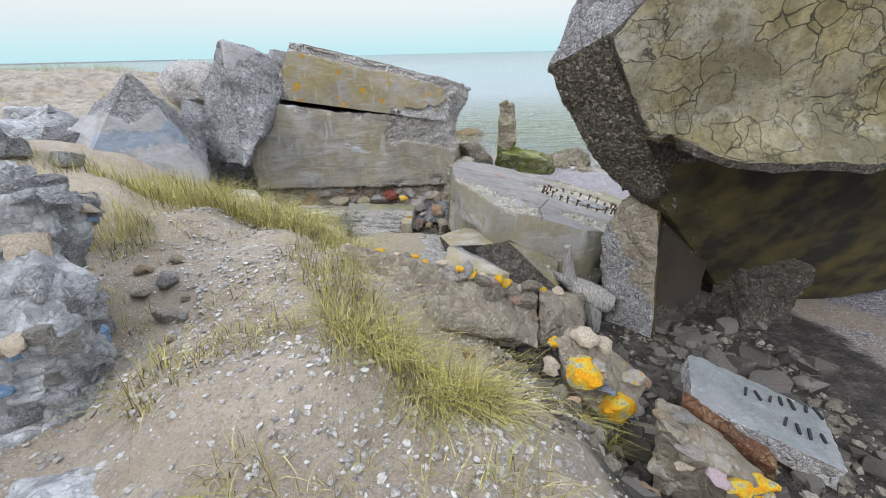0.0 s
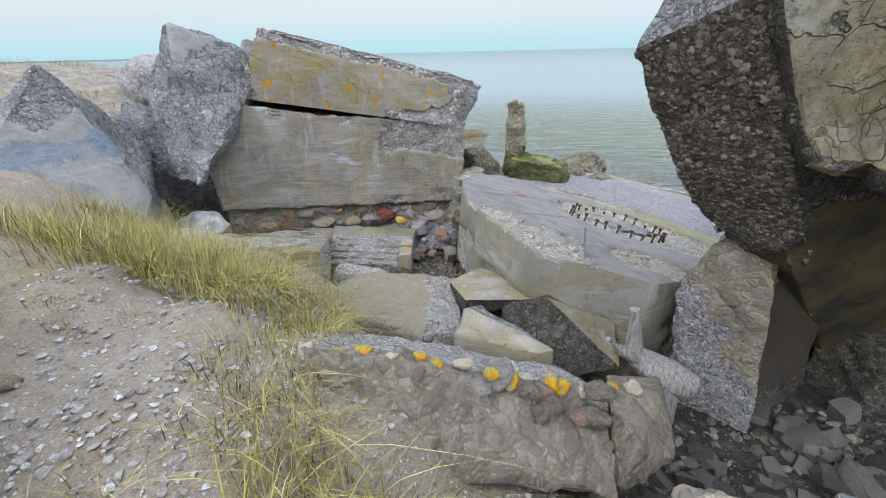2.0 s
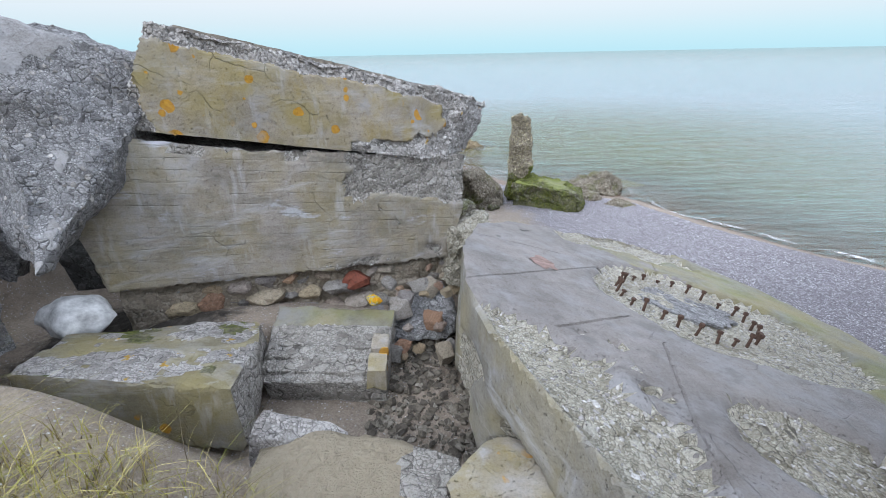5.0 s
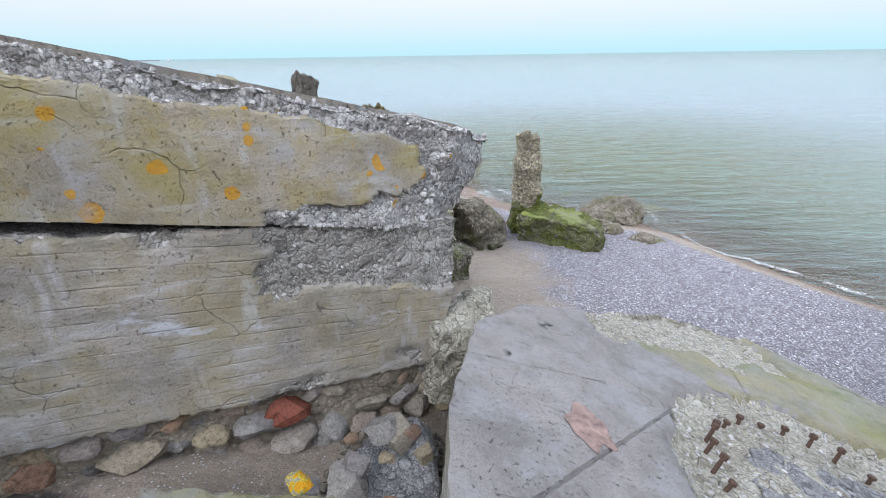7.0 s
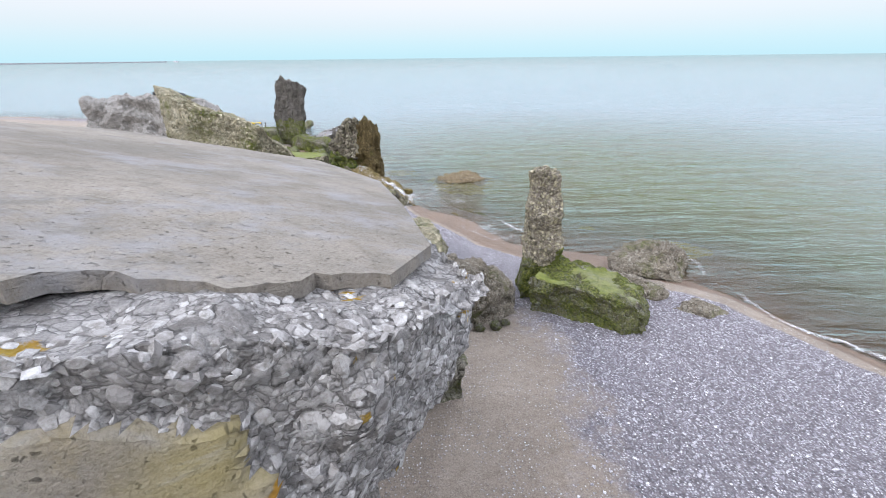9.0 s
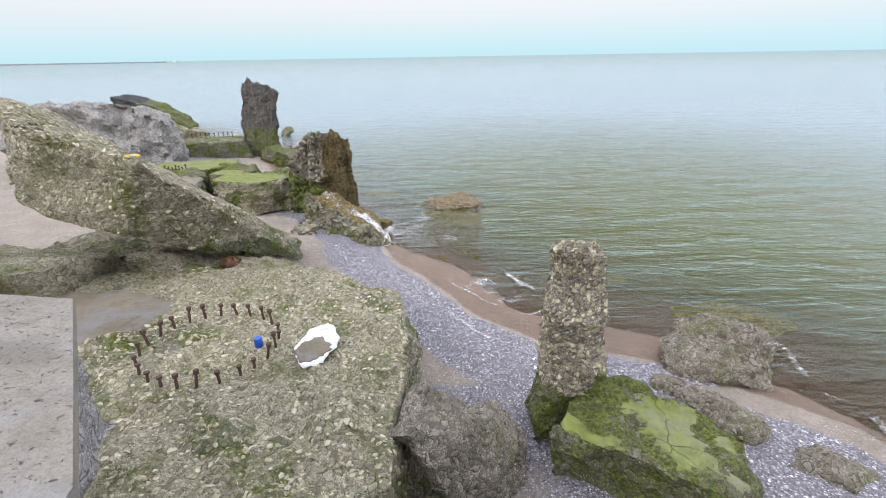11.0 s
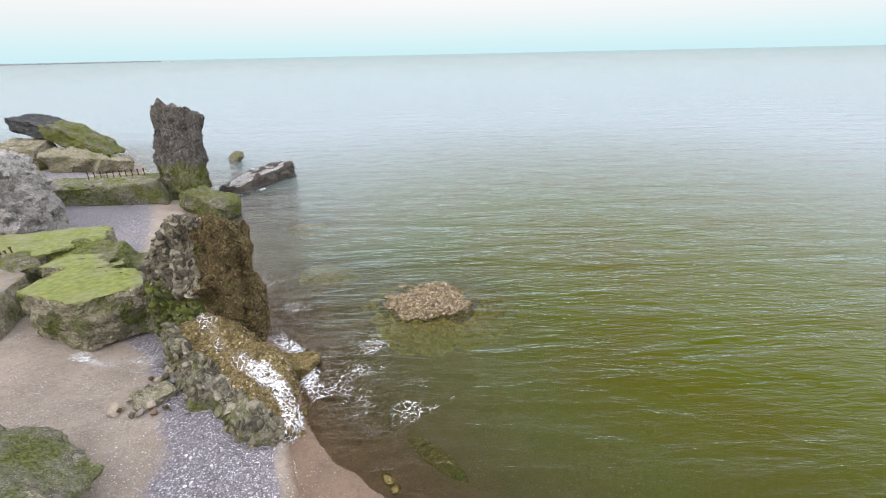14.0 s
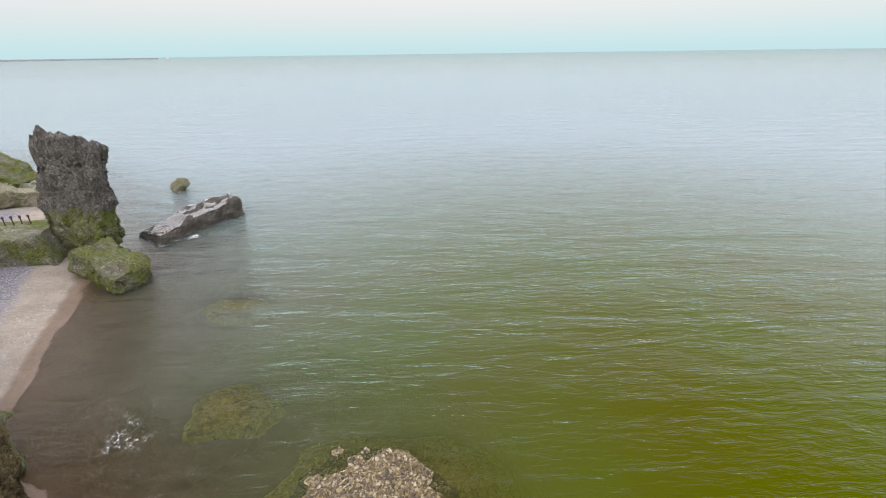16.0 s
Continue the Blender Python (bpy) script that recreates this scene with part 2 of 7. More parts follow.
    if lichen:
        smear = n.ramp(n.noise(2.6, 7, 0.68, n.scaled((1.0, 1.0, 0.6))), (0.66 - lichen * 0.14, 0.0), (0.82 - lichen * 0.14, 0.42))
        col = n.mix(smear, col, (0.27, 0.19, 0.012))
        rosette = n.bent(9.0, 0.06)
        pick = n.split(n.cells(5.0, out="Color", coord=rosette)).outputs[0]
        reach = n.math("SUBTRACT", n.math("MULTIPLY", pick, 0.55), n.cells(5.0, coord=rosette))
        spots = n.math("MULTIPLY", n.ramp(reach, (0.16, 0.0), (0.20, 1.0)), n.ramp(n.noise(1.1, 3, 0.5), (0.60 - lichen * 0.26, 0.0), (0.64 - lichen * 0.26, 1.0)))
        col = n.mix(n.math("MULTIPLY", spots, 0.85), col, n.ramp(n.noise(25), (0.3, (0.33, 0.15, 0.003)), (0.7, (0.46, 0.24, 0.006))))
    return n.done(col, n.bump(height, 1.0, 0.03))


RUBBLE = rubble_mat("broken_concrete", (0.43, 0.425, 0.435), (0.17, 0.166, 0.168), (0.72, 0.715, 0.73), size=22.0)
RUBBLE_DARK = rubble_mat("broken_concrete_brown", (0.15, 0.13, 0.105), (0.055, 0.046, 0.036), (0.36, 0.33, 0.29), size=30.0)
RUBBLE_PALE = rubble_mat("broken_concrete_pale", (0.60, 0.57, 0.55), (0.27, 0.25, 0.23), (0.82, 0.80, 0.78), lichen=0.3, size=20.0)
RUBBLE_MOSS = rubble_mat("broken_concrete_mossy", (0.31, 0.285, 0.23), (0.14, 0.125, 0.10), (0.56, 0.52, 0.42), moss=0.72)
RUBBLE_SEA = rubble_mat("broken_concrete_weedy", (0.22, 0.19, 0.14), (0.10, 0.085, 0.06), moss=0.85)
RUBBLE_LIGHTMOSS = rubble_mat("broken_concrete_greenish", (0.47, 0.42, 0.29), (0.19, 0.165, 0.10), (0.74, 0.69, 0.54), moss=0.48, size=22.0)
RUBBLE_TAN = rubble_mat("tan_rubble_masonry", (0.31, 0.265, 0.21), (0.16, 0.135, 0.105), (0.46, 0.42, 0.36), size=9.0, sand=0.25)
RUBBLE_GREY = rubble_mat("grey_rubble_masonry", (0.55, 0.56, 0.58), (0.24, 0.24, 0.25), (0.76, 0.77, 0.79), size=9.0)
RUSTY_BRICK = rubble_mat("rusty_brick_rubble", (0.25, 0.11, 0.055), (0.09, 0.045, 0.027), (0.42, 0.30, 0.16), size=14.0)
RUBBLE_WEED = rubble_mat("weed_covered_rock", (0.27, 0.20, 0.065), (0.11, 0.08, 0.025), (0.42, 0.33, 0.14), moss=0.35)
# The tilted plate's own dark; also paints shade inside the peaked block's hollow.
RUBBLE_BLACK = rubble_mat("black_rock_and_shade", (0.095, 0.10, 0.10), (0.035, 0.036, 0.036), (0.20, 0.20, 0.20))
RUBBLE_RIB = rubble_mat("weedy_brown_ribs", (0.19, 0.135, 0.05), (0.045, 0.033, 0.014), (0.40, 0.31, 0.15), size=26.0, moss=0.30)
RUBBLE_MOUND = rubble_mat("shell_crusted_rock", (0.24, 0.18, 0.125), (0.08, 0.06, 0.04), (0.48, 0.41, 0.33), size=24.0, moss=0.15)
RUBBLE_SHORE = rubble_mat("shelly_shore_rock", (0.36, 0.31, 0.235), (0.13, 0.11, 0.08), (0.62, 0.57, 0.48), size=20.0, moss=0.36)
RUBBLE_TOWER = rubble_mat("grey_brown_tower_concrete", (0.185, 0.165, 0.14), (0.075, 0.066, 0.055), (0.36, 0.34, 0.31), size=18.0)
SANDY = rubble_mat("sand_covered_concrete", (0.33, 0.28, 0.21), (0.2, 0.165, 0.12), (0.46, 0.41, 0.33), sand=1.0)
CAST = cast_mat("cast_concrete", (0.27, 0.263, 0.262), white=0.3)
CAST_WALL = cast_mat("board_marked_concrete", (0.30, 0.272, 0.24), boards=0.28, white=0.5, olive=0.3, cracks=0.35)
CAST_YELLOW = cast_mat("lichen_stained_concrete", (0.30, 0.265, 0.21), lichen=0.85, olive=0.6, white=0.5, cracks=0.5)
CAST_ROOF = cast_mat("worn_roof_concrete", (0.225, 0.20, 0.165), white=0.1, cracks=0.2)
CAST_FLOOR = cast_mat("platform_concrete", (0.215, 0.198, 0.188), white=0.08, cracks=0.3)
CAST_FLOOR_GREEN = cast_mat("algae_tinged_concrete", (0.20, 0.19, 0.145), white=0.1, cracks=0.15, olive=0.35, green=0.25)
CAST_GREEN = cast_mat("algae_covered_concrete", (0.20, 0.19, 0.12), green=1.05, white=0.0, cracks=0.6)
# Near-black tone holds the shade under the overhang; olive is real staining.
CAST_OLIVE_SHADED = cast_mat("shade_darkened_olive_concrete", (0.03, 0.024, 0.015), olive=0.3, white=0.0, cracks=0.6)
# Brown darkened to carry the shade on the stump's right side.
CAST_BROWN_SHADED = cast_mat("shade_darkened_brown_concrete", (0.045, 0.033, 0.022), white=0.0, cracks=0.3)
CAST_SIDE = cast_mat("platform_side_concrete", (0.25, 0.235, 0.20), olive=0.3, white=0.6, cracks=0.2)
CAST_OLIVE_PALE = cast_mat("pale_olive_concrete", (0.21, 0.19, 0.13), olive=0.35, white=0.45, cracks=0.3, lichen=0.15)
CAST_CRACKED = cast_mat("crazed_plaster", (0.27, 0.245, 0.175), olive=0.5, white=0.4, cracks=1.0, crazed=True)
CAST_WHITE = cast_mat("whitewashed_concrete", (0.19, 0.205, 0.207), white=0.3, cracks=0.2)
CAST_BLUE = cast_mat("faded_blue_concrete", (0.19, 0.225, 0.27), white=0.3)
RUBBLE_WALL = rubble_mat("broken_wall_concrete", (0.50, 0.47, 0.43), (0.26, 0.24, 0.215), (0.62, 0.60, 0.57))
RUBBLE_RING = rubble_mat("yellowish_ring_concrete", (0.62, 0.58, 0.48), (0.28, 0.25, 0.18), (0.82, 0.79, 0.71), size=20.0)
RUBBLE_PILLAR = rubble_mat("weathered_pillar_concrete", (0.38, 0.33, 0.255), (0.14, 0.12, 0.085), (0.64, 0.58, 0.48), size=24.0, moss=0.12)
RUBBLE_GOLD = rubble_mat("golden_weed_concrete", (0.30, 0.22, 0.075), (0.10, 0.07, 0.022), (0.50, 0.42, 0.20), size=26.0, moss=0.2)
RUBBLE_SUNK = rubble_mat("yellow_sunken_weed", (0.50, 0.41, 0.10), (0.26, 0.20, 0.05), (0.66, 0.56, 0.20), size=14.0)
CAST_WETSAND = cast_mat("sand_film", (0.18, 0.15, 0.105), white=0.0, cracks=0.0)
STONE_LICHEN = cast_mat("lichen_dotted_stone", (0.34, 0.31, 0.27), lichen=1.3, white=0.0, cracks=0.0)


def lichen_stone_mat():
    """A tan stone crusted over with bright lichen, yellow at the rim and orange within."""
    n = Nodes("orange_lichened_stone", 0.9)
    base = n.ramp(n.noise(9, 7, 0.7), (0.3, (0.12, 0.105, 0.085)), (0.5, (0.28, 0.255, 0.20)), (0.7, (0.42, 0.40, 0.34)))
    crust = n.noise(3.2, 8, 0.68)
    col = n.mix(n.ramp(crust, (0.44, 0.0), (0.47, 1.0)), base, (0.48, 0.40, 0.03))
    col = n.mix(n.ramp(crust, (0.47, 0.0), (0.53, 1.0)), col, n.ramp(n.noise(22, 6, 0.7), (0.35, (0.42, 0.17, 0.004)), (0.65, (0.66, 0.34, 0.006))))
    return n.done(col, n.bump(n.math("ADD", n.noise(14, 8, 0.72), crust), 0.8, 0.04))


STONE_ORANGE = lichen_stone_mat()


# ---- mesh helpers ----
def finish(bm, name, mats, parent=None, smooth=True):
    mesh = bpy.data.meshes.new(name)
    bm.to_mesh(mesh)
    bm.free()
    for m in mats if isinstance(mats, (list, tuple)) else [mats]:
        mesh.materials.append(m)
    if smooth:
        mesh.shade_smooth()
        mesh.set_sharp_from_angle(angle=radians(42))
    ob = new(name, mesh)
    if parent is not None:
        ob.parent = parent
    return ob


def part(name, bm, material, parent, label=""):
    ob = finish(bm, name, material, parent)
    return tagged(ob, label) if label else ob


def refine(bm, cell):
    for _ in range(9):
        long = [e for e in bm.edges if e.calc_length() > 1.45 * cell]
        if not long:
            break
        bmesh.ops.subdivide_edges(bm, edges=long, cuts=1)
        bmesh.ops.triangulate(bm, faces=[f for f in bm.faces if len(f.verts) > 3])


def weather(bm, amp, chip, seed, pebble=0.0, size=0.09, recess=0.0):
    """Breaks up the surface: faces of an odd index are rough, those of an even one cast smooth; edges are chipped."""
    bm.normal_update()
    off = Vector((seed * 7.31, seed * 3.17, seed * 5.77))
    moves = []
    for v in bm.verts:
        kinds = [f.material_index for f in v.link_faces]
        rough = sum(k % 2 for k in kinds) / max(1, len(kinds))
        n = v.normal
        sharp = min((n.dot(f.normal) for f in v.link_faces if f.calc_area() > 2e-6), default=1)
        p = v.co + off
        d = noise.fractal(p * 1.7, 0.9, 2.1, 5) * amp * (0.14 + 0.86 * rough)
        if pebble and rough > 0.4:
            d += pebble * (0.45 - noise.voronoi(p / size)[0][0])
        d -= recess * rough
        if sharp < 0.93:
            d -= chip * max(0.0, 0.35 + noise.fractal(p * 4.0, 0.8, 2.2, 3)) * (1 - sharp) * 2.2
        moves.append(n * d)
    for v, m in zip(bm.verts, moves):
        v.co += m


def solid_bm(corners, cast=(), cell=0.1, amp=0.06, chip=0.06, seed=1, pebble=0.0, limit=0.86, skin=None, recess=0.0, focus=None):
    """A broken block: the hull of its corners; faces that look along a direction in cast are smooth."""
    bm = bmesh.new()
    for c in corners:
        bm.verts.new(c)
    out = bmesh.ops.convex_hull(bm, input=bm.verts)
    extra = list({g for g in out["geom_interior"] + out["geom_unused"] if isinstance(g, bmesh.types.BMVert)})
    bmesh.ops.delete(bm, geom=extra, context="VERTS")
    bmesh.ops.recalc_face_normals(bm, faces=bm.faces)
    for f in bm.faces:
        f.material_index = 0 if any(f.normal.dot(Vector(c).normalized()) > limit for c in cast) else 1
    refine(bm, cell)
    if focus:
        test, fine = focus
        for _ in range(3):
            bm.normal_update()
            long = list({e for f in bm.faces if test(f.calc_center_median(), f.normal) for e in f.edges if e.calc_length() > 1.4 * fine})
            if not long:
                break
            bmesh.ops.subdivide_edges(bm, edges=long, cuts=1)
            bmesh.ops.triangulate(bm, faces=[f for f in bm.faces if len(f.verts) > 3])
        bmesh.ops.dissolve_degenerate(bm, dist=0.004, edges=bm.edges[:])
        bmesh.ops.triangulate(bm, faces=[f for f in bm.faces if len(f.verts) > 3])
    if skin:
        bm.normal_update()
        for f in bm.faces:
            f.material_index = skin(f.calc_center_median(), f.normal)
    weather(bm, amp, chip, seed, pebble, recess=recess)
    return bm


def prism_bm(outline, depth, m, cast=(), cell=0.1, amp=0.06, chip=0.06, seed=1, pebble=0.0, limit=0.86, taper=1.0, skin=None, recess=0.0):
    """A slab: outline in local (u, w), drawn out along local +v by depth, brought into the world by m."""
    bm = bmesh.new()
    cu = sum(p[0] for p in outline) / len(outline)
    cw = sum(p[1] for p in outline) / len(outline)
    a = [bm.verts.new(m @ Vector((u, 0, w))) for u, w in outline]
    b = [bm.verts.new(m @ Vector((cu + (u - cu) * taper, depth, cw + (w - cw) * taper))) for u, w in outline]
    bm.faces.new(a)
    bm.faces.new(list(reversed(b)))
    k = len(a)
    for i in range(k):
        bm.faces.new((a[i], b[i], b[(i + 1) % k], a[(i + 1) % k]))
    bmesh.ops.recalc_face_normals(bm, faces=bm.faces)
    bm.normal_update()
    for f in bm.faces:
        f.material_index = 0 if any(f.normal.dot(Vector(c).normalized()) > limit for c in cast) else 1
    bmesh.ops.triangulate(bm, faces=bm.faces)
    refine(bm, cell)
    if skin:
        bm.normal_update()
        for f in bm.faces:
            f.material_index = skin(f.calc_center_median(), f.normal)
    weather(bm, amp, chip, seed, pebble, recess=recess)
    return bm


def box_corners(center, size, turn=(0, 0, 0), skew=0.0, seed=0):
    rnd = random.Random(seed)
    m = pose(*center, *turn)
    return [m @ Vector((sx * size[0] / 2 * (1 + rnd.uniform(-skew, skew)), sy * size[1] / 2 * (1 + rnd.uniform(-skew, skew)),
                        sz * size[2] / 2 * (1 + rnd.uniform(-skew, skew)))) for sx in (-1, 1) for sy in (-1, 1) for sz in (-1, 1)]


def boulder_bm(center, size, turn=(0, 0, 0), seed=1, cell=0.08, amp=0.08, facets=14, pebble=0.0):
    """A boulder: the hull of scattered points, worn round."""
    rnd = random.Random(seed * 13 + 5)
    m = pose(*center, *turn)
    pts = []
    for _ in range(facets):
        v = Vector((rnd.gauss(0, 1), rnd.gauss(0, 1), rnd.gauss(0, 1))).normalized()
        pts.append(m @ Vector((v.x * size[0] / 2, v.y * size[1] / 2, v.z * size[2] / 2)))
    for s in ((1, 0, 0), (-1, 0, 0), (0, 1, 0), (0, -1, 0), (0, 0, 1), (0, 0, -1)):
        pts.append(m @ Vector((s[0] * size[0] / 2, s[1] * size[1] / 2, s[2] * size[2] / 2)))
    bm = solid_bm(pts, (), cell, 0, 0, seed)
    for _ in range(2):
        bmesh.ops.smooth_vert(bm, verts=bm.verts, factor=0.5, use_axis_x=True, use_axis_y=True, use_axis_z=True)
    weather(bm, amp, 0, seed, pebble)
    return bm


# ---- the ground: dune, ruin floor, beach and sea bed in one sheet ----
SHORE = [(60, -30), (14, 8.6), (9.2, 13.2), (7.5, 15.5), (6.4, 17.6), (4.6, 18.9), (2.7, 19.7), (1.6, 20.6), (0.8, 21.9), (-0.3, 24.0),
         (-1.3, 26.2), (-4.4, 29.2), (-6.2, 33.2), (-8.5, 37.5), (-16.5, 45), (-26, 50), (-60, 57), (-400, 90)]
DUNE = [(1.6, -30), (1.5, 0), (1.2, 2.2), (0.7, 3.3), (-0.45, 4.6), (-1.15, 5.9), (-1.5, 6.8), (-3.4, 7.3), (-5, 7.7), (-6.4, 9.5), (-7.2, 13), (-9, 18), (-14, 22), (-160, 120)]
# heights of the dune at a few spots: x, y, z
HEIGHTS = [(-3.3, 6.4, 2.5), (-2.8, 6.6, 2.42), (-2.1, 6.7, 2.3), (-1.5, 6.2, 1.9), (-1.05, 5.3, 1.95), (-0.75, 5.0, 1.8), (-1.0, 4.7, 2.3), (-1.0, 4.3, 2.72), (-1.7, 4.3, 2.85), (-1.8, 5.2, 2.6),
           (-5.8, 6, 3.5), (-4.4, 5, 3.25), (-2.8, 4.6, 3.0), (-1.25, 3.6, 2.78), (0.3, 3.3, 1.75), (0.8, 2.2, 2.12), (-10, 12, 3.4), (-13, 16, 4.25),
           (-1.1, 2.27, 2.8), (0.3, 1.66, 2.55), (-7, 10, 3.2), (-2.4, 1.9, 2.5), (1.3, 1.0, 2.3), (-4, -2, 2.9), (1, -3, 2.6), (-7, 5, 3.6), (-20, 10, 4.0)]


def side_of(line, x, y):
    """Signed distance to a line of points; positive to its left hand."""
    best, sign = 1e9, 1
    for (ax, ay), (bx, by) in zip(line, line[1:]):
        dx, dy = bx - ax, by - ay
        t = max(0.0, min(1.0, ((x - ax) * dx + (y - ay) * dy) / (dx * dx + dy * dy)))
        d = math.hypot(x - ax - t * dx, y - ay - t * dy)
        if d < best:
            best, sign = d, 1 if dx * (y - ay) - dy * (x - ax) > 0 else -1
    return best * sign


def step(a, b, x):
    t = max(0.0, min(1.0, (x - a) / (b - a)))
    return t * t * (3 - 2 * t)


WATER = -0.1


def ground_z(x, y):
    s = side_of(SHORE, x, y)
    wig = noise.noise(Vector((x * 0.35, y * 0.35, 3.3)))
    s += wig * 0.5
    edge = 0.3 + 0.65 * step(17.5, 20.0, y) * (1 - step(22.5, 25.0, y))
    if s > 0:
        low = 0.0 + 0.10 * min(s, 6) + 0.065 * max(0.0, min(s - 6, 8)) + 0.01 * max(0, s - 14)
        low += 0.05 * math.exp(-((s - 1.0) / 0.5) ** 2)
    else:
        low = -0.02 + 0.08 * s / edge if s > -edge else -0.1 + 0.085 * (s + edge) if s > -18 else -0.1 - 1.53 + 0.03 * (s + 18)
        low = max(low, -4.0)
    d = side_of(DUNE, x, y)
    up = step(-0.7, 0.4, d + 0.3 * noise.noise(Vector((x * 0.8, y * 0.8, 9))))
    if up > 0:
        top, total = 0.0, 0.0
        for hx, hy, hz in HEIGHTS:
            w = 1 / ((x - hx) ** 2 + (y - hy) ** 2 + 0.12) ** 1.6
            top, total = top + w * hz, total + w
        high = top / total + 0.08 * noise.fractal(Vector((x * 0.7, y * 0.7, 1.0)), 1.0, 2.0, 4)
        low += (high - low) * up
    bed = math.exp(-(((x + 2.4) / 2.0) ** 2 + ((y - 9.3) / 1.0) ** 2))
    low = max(low, low + (1.42 - 0.1 * (x + 2.4) - low) * bed)
    return low + (0.028 + 0.022 * up) * noise.fractal(Vector((x * 1.6, y * 1.6, 5.0)), 0.9, 2.1, 5) * (0.4 + up)


def grown(a, b, fine, growth):
    """Grid lines from a to b at a fine pitch inside, widening beyond."""
    lines, x, s = [], a, fine
    while x <= b:
        lines.append(x)
        x += fine
    for sign in (-1, 1):
        x, s = (a if sign < 0 else b), fine
        while abs(x) < 4200:
            s *= growth
            x += sign * s
            lines.append(x)
    return sorted(lines)


def sheet(name, xs, ys, height, mats, attrs=()):
    verts = [(x, y, height(x, y)) for y in ys for x in xs]
    k = len(xs)
    faces = [(j * k + i, j * k + i + 1, (j + 1) * k + i + 1, (j + 1) * k + i) for j in range(len(ys) - 1) for i in range(k - 1)]
    mesh = bpy.data.meshes.new(name)
    mesh.from_pydata(verts, [], faces)
    for key, fn in attrs:
        layer = mesh.attributes.new(key, "FLOAT", "POINT")
        layer.data.foreach_set("value", [fn(v[0], v[1], v[2]) for v in verts])
    mesh.materials.append(mats)
    mesh.shade_smooth()
    return new(name, mesh)


def ground_mat():
    n = Nodes("sand_and_shingle", 0.95)
    grain, broad = n.noise(220, 3, 0.7), n.noise(1.4, 6, 0.6)
    sand = n.ramp(broad, (0.3, (0.215, 0.172, 0.132)), (0.7, (0.33, 0.272, 0.218)))
    sand = n.mix(n.attr("dune"), sand, n.ramp(broad, (0.3, (0.27, 0.22, 0.17)), (0.7, (0.42, 0.36, 0.29))))
    sand = n.mix(n.ramp(n.noise(9, 8, 0.75), (0.34, 0.7), (0.52, 0.0)), sand, n.mix(1.0, sand, (0.55, 0.51, 0.47), "MULTIPLY"))
    sand = n.mix(n.math("MULTIPLY", grain, 0.22), sand, (0.50, 0.45, 0.39))
    sand = n.mix(n.ramp(n.noise(48, 6, 0.8), (0.38, 0.75), (0.54, 0.0)), sand, n.mix(1.0, sand, (0.62, 0.59, 0.56), "MULTIPLY"))
    sand = n.mix(n.ramp(n.noise(60, 5, 0.8), (0.54, 0.0), (0.66, 0.5)), sand, (0.52, 0.47, 0.41))
    bits = n.cells(26, out="Color")
    sep = n.add("ShaderNodeSeparateColor")
    n.link(bits, sep.inputs[0])
    crumbs = n.ramp(n.cells(26), (0.2, 1.0), (0.28, 0.0))
    crumbs = n.math("MULTIPLY", crumbs, n.ramp(n.noise(1.8, 4), (0.36, 0.0), (0.55, 1.0)))
    grit = n.ramp(sep.outputs[0], (0.0, (0.2, 0.19, 0.19)), (0.5, (0.42, 0.40, 0.40)), (1.0, (0.72, 0.71, 0.72)))
    sand = n.mix(crumbs, sand, grit)
    cell = n.cells(36, out="Color")
    sep2 = n.add("ShaderNodeSeparateColor")
    n.link(cell, sep2.inputs[0])
    dist = n.cells(36)
    peb = n.ramp(sep2.outputs[1], (0.0, (0.15, 0.14, 0.155)), (0.35, (0.33, 0.31, 0.34)), (0.7, (0.48, 0.46, 0.495)), (1.0, (0.84, 0.83, 0.85)))
    peb = n.mix(n.ramp(dist, (0.25, 0.0), (0.55, 0.8)), peb, (0.15, 0.13, 0.135))
    mask = n.math("ADD", n.attr("gravel"), n.math("MULTIPLY", n.math("SUBTRACT", n.noise(1.6, 8, 0.7), 0.5), 1.6))
    mask = n.ramp(mask, (0.32, 0.0), (0.72, 1.0))
    col = n.mix(mask, sand, peb)
    wet = n.attr("wet")
    wetmask = n.ramp(n.math("ADD", wet, n.math("MULTIPLY", n.math("SUBTRACT", n.noise(1.5, 4), 0.5), 0.5)), (0.45, 0.0), (0.7, 1.0))
    col = n.mix(wetmask, col, n.mix(1.0, col, (0.62, 0.51, 0.43), "MULTIPLY"))
    dune = n.attr("dune")
    col = n.mix(n.math("MULTIPLY", dune, n.ramp(n.noise(3.0, 6, 0.65), (0.45, 0.0), (0.7, 0.55))), col, (0.27, 0.22, 0.145))
    # Near-black tones: brown rubble ground with the overhang's shade painted in.
    earth_shade = n.ramp(n.noise(5, 9, 0.75), (0.3, (0.012, 0.010, 0.008)), (0.5, (0.05, 0.043, 0.036)), (0.7, (0.14, 0.125, 0.11)))
    earth_shade = n.mix(dune, earth_shade, n.ramp(n.noise(4, 9, 0.7), (0.3, (0.12, 0.10, 0.08)), (0.5, (0.24, 0.21, 0.18)), (0.7, (0.38, 0.35, 0.32))))
    col = n.mix(n.ramp(n.math("ADD", n.attr("soil_shade"), n.math("MULTIPLY", n.math("SUBTRACT", n.noise(2.2, 7, 0.7), 0.5), 1.2)), (0.38, 0.0), (0.6, 1.0)), col, earth_shade)
